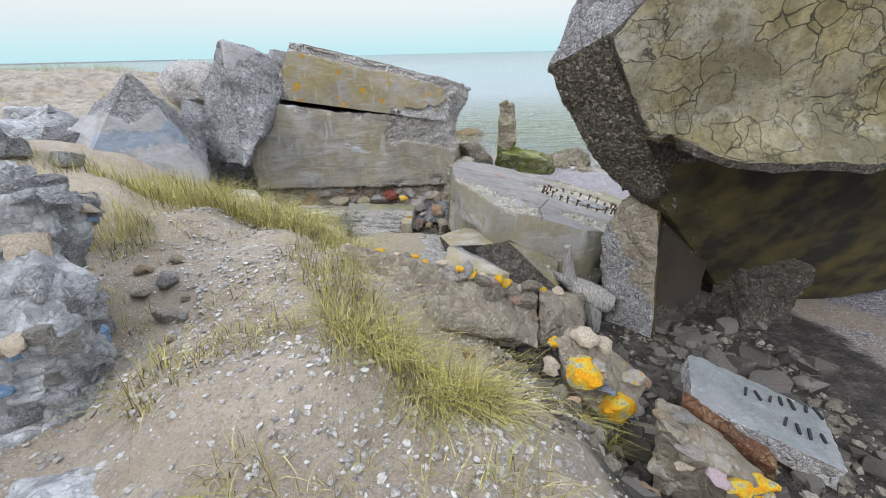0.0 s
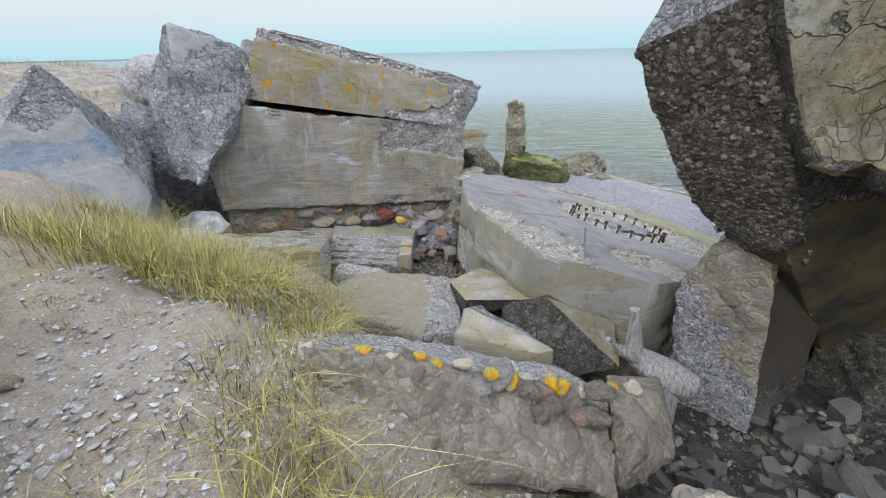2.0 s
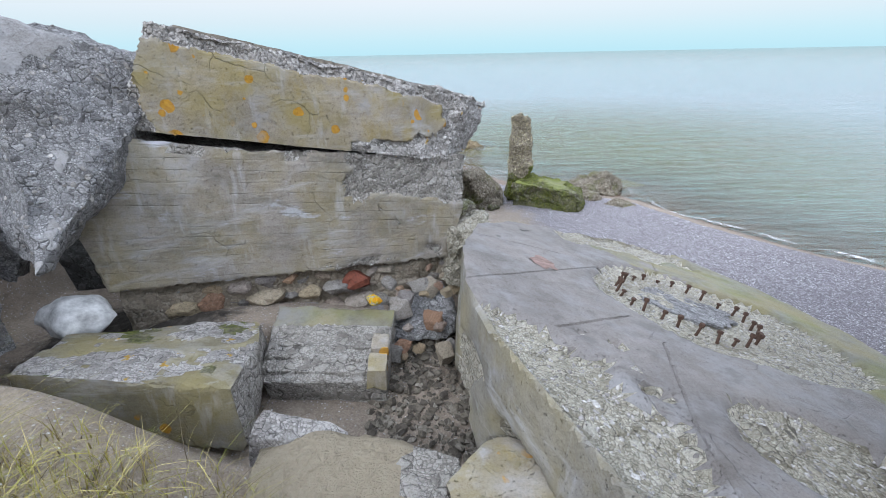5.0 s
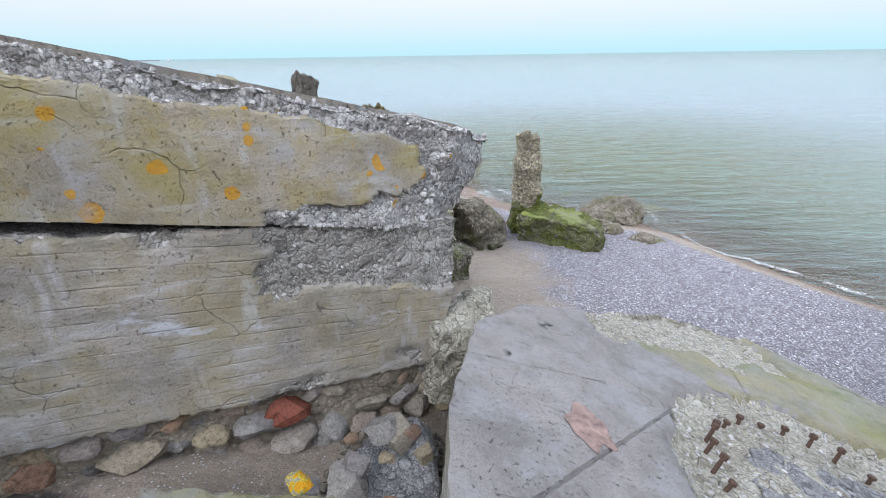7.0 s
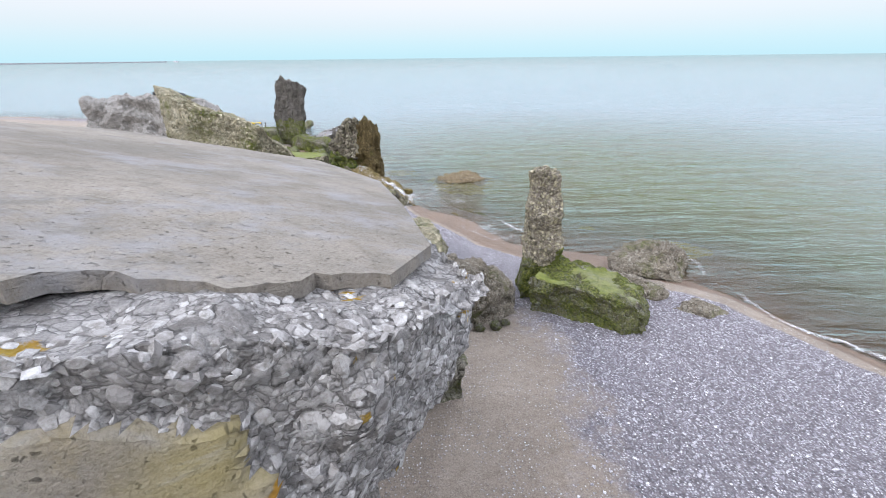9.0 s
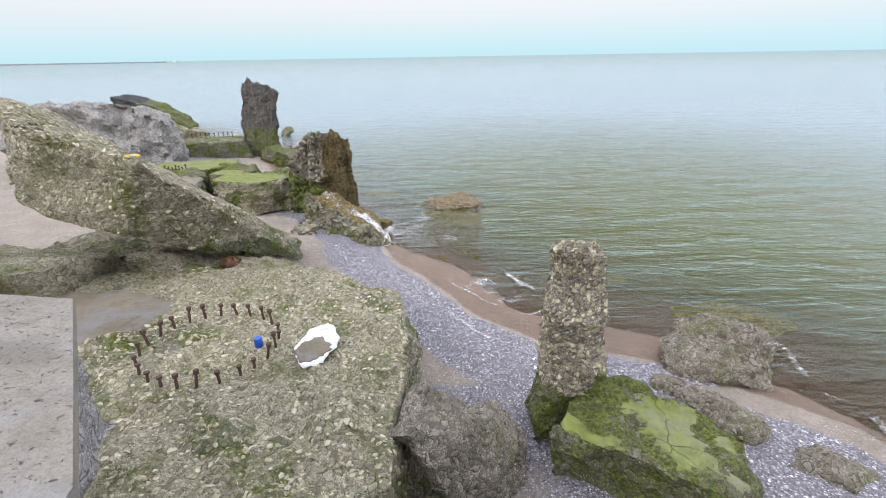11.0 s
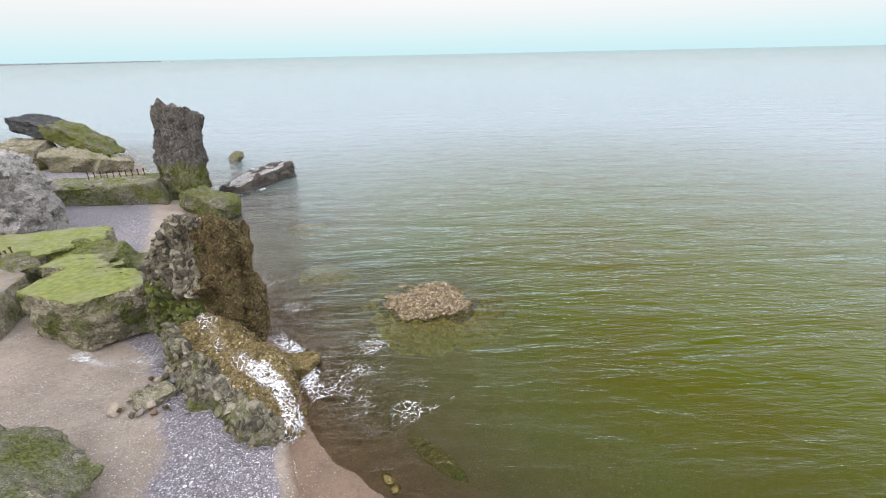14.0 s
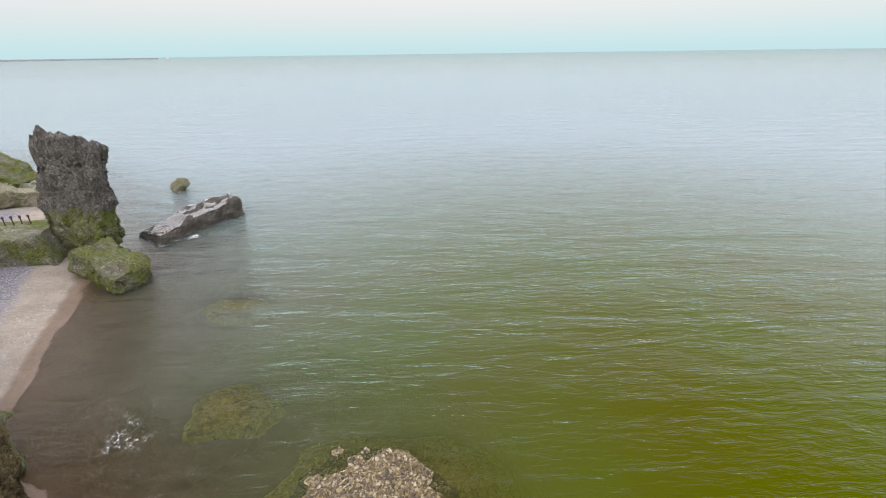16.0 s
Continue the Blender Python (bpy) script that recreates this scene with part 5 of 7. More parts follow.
block("grey_wedge", solid_bm([(0.06, 5.45, 2.14), (-0.05, 5.25, 1.95), (0.7, 5.02, 1.88), (0.88, 5.1, 1.86), (0.25, 5.6, 2.05), (-0.05, 5.25, 1.4), (0.8, 5.05, 1.4), (0.3, 5.7, 1.4)], [(0.2, -0.8, 0.5)], 0.06, 0.03, 0.05, 38, limit=0.55), [CAST_YELLOW, RUBBLE], "smooth grey wedge of cast concrete", "fragment")
block("brown_wedge", solid_bm([(0.42, 5.65, 2.02), (0.92, 5.72, 2.04), (1.05, 5.95, 1.95), (1.62, 5.62, 1.80), (1.55, 5.2, 1.55), (1.0, 5.1, 1.5), (0.5, 5.55, 1.55), (1.6, 5.7, 1.2), (0.9, 5.4, 1.2)], [(0.62, -0.45, 0.6)], 0.06, 0.05, 0.04, 39, 0.025, limit=0.88), [CAST_OLIVE_PALE, RUBBLE_DARK], "brown broken wedge with one pale cast side", "fragment")
steps = block("steps_base", solid_bm([(-2.07, 9.35, 1.52), (-0.6, 9.25, 1.45), (-0.61, 8.1, 1.30), (-1.92, 8.05, 1.40), (-2.05, 9.3, 1.0), (-0.6, 9.2, 1.0), (-0.63, 8.15, 0.95), (-1.85, 8.15, 1.0)], [(0, 0, 1)], 0.06, 0.03, 0.04, 12, 0.015, skin=lambda p, n: 0 if n.z > 0.8 and p.y > 8.95 else 1), [CAST_FLOOR_GREEN, RUBBLE_WALL, CAST, RUBBLE], "flat concrete fragment with worn step ridges", "fragment")
for i in range(4):
    y = 8.22 + i * 0.20
    part("ridge", solid_bm([(-1.9 + 0.02 * i, y - 0.045, 1.44 + 0.018 * i), (-0.8, y - 0.045, 1.36 + 0.018 * i), (-1.9, y + 0.05, 1.45 + 0.018 * i), (-0.8, y + 0.05, 1.37 + 0.018 * i), (-1.9, y - 0.05, 1.2), (-0.8, y - 0.05, 1.2), (-1.9, y + 0.06, 1.2), (-0.8, y + 0.06, 1.2)], (), 0.05, 0.03, 0.02, 60 + i), [RUBBLE_WALL, RUBBLE_WALL], steps)
for i, y in enumerate((8.22, 8.55)):
    part("kerb_stone", solid_bm(box_corners((-0.71, y, 1.36 + 0.03 * i), (0.2, 0.29, 0.24), (3, 4, 2), 0.05, i), (), 0.06, 0.02, 0.03, 66 + i), [CAST_YELLOW, CAST_YELLOW], steps, "small squared block with yellow stains")
block("sunken_slab", solid_bm([(-3.75, 7.55, 2.0), (-1.82, 7.42, 1.86), (-1.9, 8.3, 1.72), (-2.15, 8.95, 1.55), (-3.0, 8.85, 1.58), (-3.95, 8.45, 1.75), (-3.7, 7.5, 1.3), (-1.75, 7.35, 1.2), (-2.1, 9.0, 1.1), (-3.9, 8.5, 1.2)], (), 0.06, 0.06, 0.06, 40, 0.02,
      skin=lambda p, n: 2 if n.z > 0.75 and wob(p, 1.3, 4) > 0.12 else 3 if n.z > 0.75 and wob(p, 1.6, 9) > 0.1 else 0 if n.z > 0.75 or n.y < -0.6 else 1), [CAST_OLIVE_PALE, RUBBLE_WALL, RUBBLE_MOSS, RUBBLE_PALE], "olive-stained concrete slab sunk in the sand", "concrete slab")

# driftwood stump
dw = new("driftwood_stump")
tagged(dw, "bleached driftwood stump with two broken branches", "driftwood")


def limb(points, radii, seed, name="branch"):
    bm = bmesh.new()
    rings = []
    for i, (p, r) in enumerate(zip(points, radii)):
        p = Vector(p)
        d = (Vector(points[min(i + 1, len(points) - 1)]) - Vector(points[max(i - 1, 0)])).normalized()
        x = d.orthogonal().normalized()
        y = d.cross(x)
        rings.append([bm.verts.new(p + (x * math.cos(a * math.pi / 6) + y * math.sin(a * math.pi / 6)) * r * (1 + 0.22 * noise.noise(Vector((a * 1.3, i, seed))))) for a in range(12)])
    for a, b in zip(rings, rings[1:]):
        for i in range(12):
            bm.faces.new((a[i], a[(i + 1) % 12], b[(i + 1) % 12], b[i]))
    bm.faces.new(rings[-1])
    bm.faces.new(list(reversed(rings[0])))
    bmesh.ops.triangulate(bm, faces=bm.faces)
    refine(bm, 0.04)
    bmesh.ops.recalc_face_normals(bm, faces=bm.faces)
    weather(bm, 0.02, 0.0, seed)
    return part(name, bm, WOOD, dw)


limb([(1.68, 5.38, 1.62), (1.85, 5.32, 1.5), (2.08, 5.25, 1.38), (2.28, 5.2, 1.3)], [0.08, 0.14, 0.18, 0.14], 1, "trunk")
limb([(2.0, 5.25, 1.35), (2.05, 5.2, 1.1), (2.1, 5.15, 0.85)], [0.16, 0.12, 0.06], 4, "root")
limb([(1.75, 5.36, 1.55), (1.70, 5.34, 1.8), (1.67, 5.3, 1.98), (1.64, 5.3, 2.14)], [0.10, 0.075, 0.055, 0.045], 2)
limb([(1.75, 5.33, 1.58), (1.55, 5.25, 1.72), (1.38, 5.18, 1.9)], [0.09, 0.055, 0.025], 3)

# ---- boulders and rubble chunks below the overhang ----
def chunk(name, pts, mats, label, seed, **kw):
    return block(name, solid_bm(pts, kw.pop("cast", ()), kw.pop("cell", 0.06), kw.pop("amp", 0.05), 0.04, seed, 0.025, **kw), mats, label, "masonry")


c1 = chunk("lichen_chunk", [(1.0, 3.3, 2.12), (1.05, 3.1, 1.85), (1.3, 2.95, 1.6), (1.75, 3.05, 1.55), (1.95, 3.35, 1.6), (1.6, 3.7, 1.8), (1.15, 3.5, 2.1), (1.2, 3.3, 1.3), (1.8, 3.4, 1.2)], [RUBBLE_TAN, RUBBLE_TAN], "tan rubble chunk with bright orange lichen stones", 41)
stone((1.20, 3.07, 1.92), 0.42, 401, c1, STONE_ORANGE, flat=0.95)
stone((1.52, 2.95, 1.60), 0.46, 402, c1, STONE_ORANGE, flat=0.9)
stone((1.42, 3.02, 1.76), 0.22, 403, c1, plain_mat("slate_blue_stone", (0.10, 0.11, 0.135), 0.6, 25), flat=0.6)
stone((1.10, 2.95, 1.72), 0.17, 404, c1, plain_mat("pink_stone", (0.40, 0.25, 0.20), 0.8, 25))
for i, (p, s, m) in enumerate((((0.95, 3.15, 1.92), 0.26, STONE_TAN), ((1.0, 2.98, 1.76), 0.22, None), ((1.3, 3.36, 2.08), 0.32, STONE_TAN), ((1.75, 3.3, 1.64), 0.32, STONE_LICHEN),
                               ((1.5, 3.48, 1.86), 0.34, STONE_TAN), ((1.34, 3.12, 1.94), 0.2, STONE_LICHEN), ((1.7, 3.05, 1.52), 0.24, None))):
    stone(p, s, 440 + i, c1, m)
c2 = chunk("mixed_chunk", [(1.62, 2.55, 1.9), (1.8, 2.3, 1.75), (2.25, 2.15, 1.6), (2.4, 2.3, 1.55), (2.2, 2.75, 1.62), (1.75, 2.85, 1.85), (1.6, 2.4, 1.3), (2.3, 2.1, 1.1), (2.3, 2.8, 1.1)], [RUBBLE_TAN, RUBBLE_TAN], "rubble chunk of mixed stones with yellow lichen", 42)
for i, (p, s, m) in enumerate((((1.78, 2.35, 1.78), 0.3, None), ((1.95, 2.22, 1.66), 0.26, plain_mat("mauve_stone", (0.25, 0.19, 0.20), 0.7, 25)), ((2.05, 2.16, 1.62), 0.34, STONE_ORANGE), ((2.25, 2.2, 1.58), 0.3, STONE_ORANGE), ((1.85, 2.6, 1.84), 0.2, None), ((2.0, 2.45, 1.72), 0.18, STONE_LICHEN))):
    stone(p, s, 410 + i, c2, m, flat=0.6)
mixed = (STONE_TAN, STONE_LICHEN, None, RUBBLE_TAN, STONE_LICHEN, STONE_TAN, STONE_ORANGE, None)
for owner, count, seed in ((c2, 34, 3), (c1, 16, 4)):
    for i, (p, nrm) in enumerate(surface_spots(owner, count, seed, lambda p, n, k: n.z > -0.2)):
        s = rnd.uniform(0.14, 0.32)
        stone(p - nrm * s * 0.2, s, 460 + seed * 60 + i, owner, mixed[i % 8], flat=0.8)
chunk("rusty_strip", [(1.95, 2.85, 1.80), (2.05, 3.0, 1.80), (2.62, 2.55, 1.52), (2.55, 2.4, 1.5), (2.0, 2.85, 1.6), (2.6, 2.45, 1.3), (2.1, 3.0, 1.6)], [RUSTY_BRICK, RUSTY_BRICK], "broken strip of rusty red brickwork", 43)
WS = [Vector((2.36, 3.25, 1.40)), Vector((2.73, 4.04, 1.36)), Vector((3.69, 3.27, 1.2)), Vector((3.33, 2.54, 1.24))]
wn_ = (WS[1] - WS[0]).cross(WS[3] - WS[0]).normalized()
wn_ = wn_ if wn_.z > 0 else -wn_
ws = chunk("white_slab", [*WS, *[p - wn_ * 0.22 for p in WS]], [CAST_WHITE, RUBBLE_PALE], "pale whitewashed concrete slab with black paint strokes", 44, cast=[wn_], amp=0.02)
right = (WS[3] - WS[0]).normalized()
down = (WS[0] - WS[1]).normalized()
rnd = random.Random(5)
for n_bars, first, last in ((7, Vector((3.02, 3.46, 1.31)), Vector((3.60, 3.22, 1.23))), (4, Vector((3.16, 3.06, 1.28)), Vector((3.38, 2.9, 1.26)))):
    for i in range(n_bars):
        at = first.lerp(last, i / (n_bars - 1)) + right * rnd.uniform(-0.012, 0.012) + down * rnd.uniform(-0.02, 0.02)
        at += wn_ * ((WS[0] - at).dot(wn_) + 0.006)
        ba = bmesh.new()
        bmesh.ops.create_cube(ba, size=1)
        ba.transform(Matrix.Translation(at) @ Matrix((right, down, wn_)).transposed().to_4x4() @ pose(0, 0, 0, 0, 0, rnd.uniform(-18, 18)) @ Matrix.Diagonal((0.022, rnd.uniform(0.09, 0.15), 0.03, 1)))
        part("paint_stroke", ba, GRAFFITI, ws)
rnd = random.Random(77)
placed = 0
AREAS = [((1.0, 2.5), (1.3, 3.0), 14, 0.10, 0.24), ((1.3, 2.1), (2.6, 2.2), 22, 0.10, 0.28), ((2.0, 3.6), (2.9, 4.6), 26, 0.10, 0.3), ((0.2, 3.25), (1.2, 3.6), 14, 0.05, 0.14), ((1.6, 4.3), (2.2, 4.9), 14, 0.10, 0.26),
         ((2.6, 2.3), (4.4, 3.0), 34, 0.08, 0.26), ((3.0, 3.6), (4.6, 5.4), 44, 0.12, 0.42), ((0.9, 2.6), (2.0, 3.4), 24, 0.1, 0.3)]
for (x0, y0), (x1, y1), count, lo, hi in AREAS:
    for i in range(count):
        x, y = rnd.uniform(x0, x1), rnd.uniform(y0, y1)
        s = rnd.uniform(lo, hi)
        placed += 1
        ob = stone((x, y, ground_z(x, y) + s * 0.12), s, 500 + placed, flat=rnd.uniform(0.7, 1.0), name="boulder", angular=placed % 3 > 0, mat=None if x < 1.7 and placed % 2 else SHADED_STONE)
        tagged(ob, "brown field stone darkened for the overhang's shade" if x >= 1.7 or placed % 2 == 0 else "grey field stone lying among the rubble", "stone", "stones below the overhang")

# rubble between wall and platform
rc = chunk("rubble_mound", [(-0.75, 9.3, 1.22), (-0.2, 9.2, 1.2), (0.1, 9.6, 1.3), (0.0, 10.0, 1.4), (-0.5, 9.9, 1.4), (-0.75, 9.0, 1.1), (0.15, 9.2, 1.1), (0.1, 10.2, 1.1)], [RUBBLE_PALE, RUBBLE], "heap of rubble and field stones at the wall corner", 45, amp=0.1)
for i in range(22):
    x, y = rnd.uniform(-0.85, 0.12), rnd.uniform(8.6, 9.9)
    s = rnd.uniform(0.12, 0.34)
    z = 1.08 + 0.34 * step(8.8, 9.5, y) + rnd.uniform(0, 0.12)
    ob = stone((x, y, z), s, 700 + i, rc if y > 9.0 else None, name="stone" if y > 9.0 else "boulder", angular=i % 2 > 0)
    if y <= 9.0:
        tagged(ob, "field stone fallen from the wall foundation", "stone", "fallen stones at the wall")
stone((-0.84, 9.25, 1.62), 0.22, 730, rc, STONE_ORANGE)
block("gap_rock", solid_bm(box_corners((0.42, 11.0, 1.45), (0.75, 0.7, 1.0), (5, 10, 20), 0.25, 9), (), 0.05, 0.16, 0.08, 46, 0.05), [RUBBLE_RING, RUBBLE_RING], "greenish conglomerate rock between wall and platform", "rock")
block("small_beach_rock", solid_bm(box_corners((0.5, 14.5, 0.85), (0.75, 0.65, 0.7), (10, 5, 30), 0.25, 8), (), 0.05, 0.16, 0.08, 47, 0.05), [RUBBLE_MOSS, RUBBLE_MOSS], "small mossy rock on the sand", "rock")

# ---- near chunk beside the path ----
nc = chunk("path_chunk", [(-2.58, 2.72, 3.95), (-3.6, 2.5, 4.2), (-2.48, 2.75, 2.92), (-2.12, 2.36, 2.66), (-2.2, 2.12, 2.42), (-2.55, 1.75, 2.5), (-4, 1.3, 2.5), (-4, 3.4, 3.9), (-3, 3.3, 2.9), (-2.5, 2.05, 2.28), (-3.6, 1.5, 2.28), (-2.75, 2.1, 3.2)],
           [RUBBLE_GREY, RUBBLE_GREY], "grey rubble masonry chunk beside the path", 48, amp=0.24, cell=0.05)
stone((-2.36, 2.42, 2.86), 0.2, 751, nc, plain_mat("pale_lichen_stone", (0.44, 0.41, 0.27), 0.85, 12, 0.35))
stone((-2.34, 2.44, 2.93), 0.10, 752, nc, ORANGE, flat=0.4)
kinds = (RUBBLE_GREY, STONE_TAN, RUBBLE_GREY, RUBBLE, RUBBLE_WALL, RUBBLE_GREY, BLUE, RUBBLE)
for i, (p, nrm) in enumerate(surface_spots(nc, 230, 9, lambda p, n, k: n.x > -0.1 and n.z > -0.6)):
    s = rnd.uniform(0.08, 0.26)
    stone(p - nrm * s * 0.18, s, 760 + i, nc, kinds[i % 8], angular=True)
chunk("pebbly_lump", [(-2.5, 1.75, 2.38), (-1.75, 1.85, 2.5), (-1.45, 1.65, 2.5), (-1.5, 1.2, 2.5), (-2.4, 1.0, 2.45), (-2.0, 1.5, 2.62), (-2.5, 1.4, 2.0), (-1.4, 1.4, 2.1)], [RUBBLE_GREY, RUBBLE_GREY], "low lump of pebbly concrete in the sand", 49)
for i, (x, y, s) in enumerate(((-2.35, 3.35, 0.26), (-2.2, 3.0, 0.24), (-2.05, 2.95, 0.14), (-2.5, 3.2, 0.2), (-2.15, 3.2, 0.12), (-1.95, 2.6, 0.1), (-2.65, 3.5, 0.2), (-2.45, 3.7, 0.16))):
    tagged(stone((x, y, ground_z(x, y) + s * 0.15), s, 820 + i, name="boulder"), "brown field stone beside the sandy path", "stone", "stones beside the path")

# ---- beach: pillar, mossy blocks, rocks ----
def foot_moss(level, blend=0.35, seed=1):
    return lambda p, n: 3 if p.z < level + blend * wob(p, 2.0, seed) else 1


def ribbed(bm, amp, top, seed):
    """Ragged upright ribs and a torn upper edge."""
    bm.normal_update()
    for v in bm.verts:
        p = v.co
        d = noise.fractal(Vector((p.x * 5, p.y * 5, p.z * 0.7 + seed)), 0.8, 2.2, 4)
        flat = Vector((v.normal.x, v.normal.y, 0))
        v.co = p + flat * d * amp
        if p.z > top - 0.9:
            v.co.z += (p.z - top + 0.9) * 0.26 * noise.fractal(Vector((p.x * 4.5, p.y * 4.5, seed)), 0.9, 2.1, 3)
    return bm


pil = block("pillar", solid_bm([(2.30, 17.6, 2.70), (2.5, 17.52, 2.78), (2.84, 17.55, 2.66), (2.9, 17.9, 2.62), (2.35, 17.95, 2.6), (2.2, 17.4, 0.2), (2.95, 17.35, 0.2), (3.02, 17.95, 0.2), (2.25, 18.0, 0.2)], (), 0.045, 0.12, 0.08, 13, 0.05, skin=foot_moss(1.0)),
            [RUBBLE, RUBBLE_PILLAR, RUBBLE, RUBBLE_SEA], "rough concrete pillar stump with green moss at its foot", "pillar")
studded(pil, 1300, 22, 0.02, 0.07, YELLOW_PEBBLES, lambda p, n, k: k == 1)
mb = block("mossy_block", solid_bm(box_corners((3.35, 16.95, 0.45), (2.0, 0.95, 0.82), (0, 9, -27), 0.2, 3), (), 0.05, 0.18, 0.16, 14, 0.06, skin=lambda p, n: 0 if n.z > 0.85 and wob(p, 1.5, 2) > -0.1 else 1), [CAST_GREEN, RUBBLE_SEA], "green mossy concrete block lying on the beach", "concrete block")
block("mossy_lump", boulder_bm((3.35, 17.7, 0.6), (0.8, 0.6, 0.7), (0, 0, 0), 53, 0.06, 0.1), RUBBLE_SEA, "small weedy lump behind the mossy block", "rock")
block("shore_rock", boulder_bm((5.65, 19.25, -0.02), (2.2, 1.7, 1.2), (0, 0, 20), 15, 0.06, 0.2, 24, pebble=0.07), RUBBLE_SHORE, "round conglomerate rock standing in the water line", "rock")
for i, (c, s) in enumerate((((4.75, 17.9, 0.18), (1.3, 0.8, 0.5)), ((5.5, 17.0, 0.12), (1.1, 0.6, 0.4)), ((4.4, 18.5, 0.1), (0.7, 0.6, 0.4)))):
    block("weedy_rock", boulder_bm(c, s, (0, 0, -40 + 30 * i), 54 + i, 0.06, 0.14, pebble=0.05), RUBBLE_SHORE, "low weedy rock at the edge of the sea", "rock", "weedy rocks by the pillar")
br = block("beach_rock", solid_bm([(0.55, 16.6, 1.25), (0.95, 16.4, 1.45), (1.5, 16.6, 1.2), (1.95, 16.9, 0.85), (1.9, 17.3, 0.8), (0.9, 17.4, 1.2), (0.6, 16.5, 0.3), (1.3, 16.2, 0.25), (2.05, 16.8, 0.25), (1.9, 17.4, 0.2), (0.7, 17.4, 0.2)], (), 0.05, 0.22, 0.10, 16, 0.06), [RUBBLE_SHORE, RUBBLE_SHORE], "greenish conglomerate rock on the sand", "rock")
for i, (x, y, s) in enumerate(((1.55, 16.2, 0.3), (1.75, 16.35, 0.22), (1.3, 16.15, 0.26))):
    tagged(stone((x, y, ground_z(x, y) + 0.06), s, 850 + i, mat=RUBBLE_MOSS, name="boulder"), "mossy stone at the foot of the beach rock", "stone", "stones at the beach rock")

# ---- second platform ----
P2 = [(-6.5, 17.0, 1.45), (-4.5, 15.2, 1.45), (-1.0, 15.0, 1.4), (0.62, 16.0, 1.32), (0.72, 18.4, 1.25), (0.3, 20.0, 1.0), (-1.5, 21.2, 0.95), (-4, 22.5, 1.0), (-6.5, 22.5, 1.2)]
p2 = block("second_platform", solid_bm(P2 + [(x * 1.02 + 0.15, y + (0.5 if y > 18 else 0), -0.1) for x, y, z in P2], (), 0.075, 0.14, 0.08, 17, 0.05,
           skin=lambda p, n: 2 if n.z > 0.85 and (p.x + 3.9) ** 2 * 0.5 + (p.y - 18.9) ** 2 < 0.6 + 0.3 * wob(p, 2, 1) else (3 if p.z < 0.7 + 0.4 * wob(p, 1.5, 4) or wob(p, 0.9, 6) > 0.28 else 1)),
           [CAST, RUBBLE_LIGHTMOSS, CAST_WETSAND, RUBBLE_MOSS], "low weathered concrete platform with a ring of bolts", "gun platform")
studded(p2, 5200, 23, 0.02, 0.085, YELLOW_PEBBLES, lambda p, n, k: n.z > 0.3 and p.x > -3.6 and 15.5 < p.y < 20.6)
bolt_ring(p2, (-1.66, 17.95, 1.40), (0.05, 0.03, 1), 0.76, 24, 6, 0.0, 1.25)
cap = bmesh.new()
bmesh.ops.create_cone(cap, cap_ends=True, segments=12, radius1=0.05, radius2=0.045, depth=0.12)
bmesh.ops.bevel(cap, geom=cap.edges[:], offset=0.006, segments=1, affect="EDGES")
cap.transform(Matrix.Translation((-1.0, 17.75, 1.56)))
tagged(finish(cap, "bottle_cap", BLUE_CAP), "blue plastic sleeve stuck on one bolt", "litter")


def puddle(name, center, rx, ry, mat, seed, lift, label, thick=0.02, kind=""):
    bm = bmesh.new()
    bmesh.ops.create_circle(bm, cap_ends=True, radius=1, segments=40)
    for v in bm.verts:
        r = 1 + 0.28 * noise.fractal(v.co * 1.8 + Vector((seed, 0, 0)), 0.8, 2.1, 3)
        v.co = Vector((v.co.x * rx * r, v.co.y * ry * r, 0))
    ex = bmesh.ops.extrude_face_region(bm, geom=bm.faces[:])
    for g in ex["geom"]:
        if isinstance(g, bmesh.types.BMVert):
            g.co.z += thick
            g.co.x *= 0.96
            g.co.y *= 0.96
    bmesh.ops.recalc_face_normals(bm, faces=bm.faces)
    bm.transform(Matrix.Translation((*center[:2], center[2] + lift)))
    return tagged(finish(bm, name, mat), label, "patch")


puddle("white_crust", (-0.40, 17.95, 1.36), 0.26, 0.44, WHITE, 3, 0.0, "white salt crust round a sand pocket", 0.02)
puddle("sand_pocket", (-0.42, 17.83, 1.372), 0.21, 0.25, CAST_WETSAND, 6, 0.0, "brown sand lying in a hollow of the platform", 0.02)

# ---- leaning slabs beyond ----
ls = block("leaning_slab", solid_bm([(-6.1, 21.3, 4.05), (-4.9, 20.0, 3.75), (-3.1, 19.75, 3.25), (-1.95, 22.6, 0.85), (-1.9, 22.35, 0.5), (-2.8, 21.3, 1.0), (-3.6, 19.7, 2.1), (-5.2, 19.9, 2.6), (-6.4, 22.6, 2.4), (-3.0, 24.0, 0.5), (-2.2, 23.5, 0.45), (-6.5, 22.5, 3.8)],
           (), 0.08, 0.10, 0.08, 18, 0.04, skin=lambda p, n: 2 if wob(p, 0.9, 3) > 0.42 and p.z < 2.6 else 3 if p.z < 1.25 + 0.6 * wob(p, 1.2, 2) else 1, recess=0.03), [CAST, RUBBLE_LIGHTMOSS, CAST_WETSAND, RUBBLE_MOSS], "large leaning slab of rough greenish concrete", "concrete slab")
studded(ls, 3600, 24, 0.022, 0.09, YELLOW_PEBBLES, lambda p, n, k: k == 1 and n.z > -0.2)
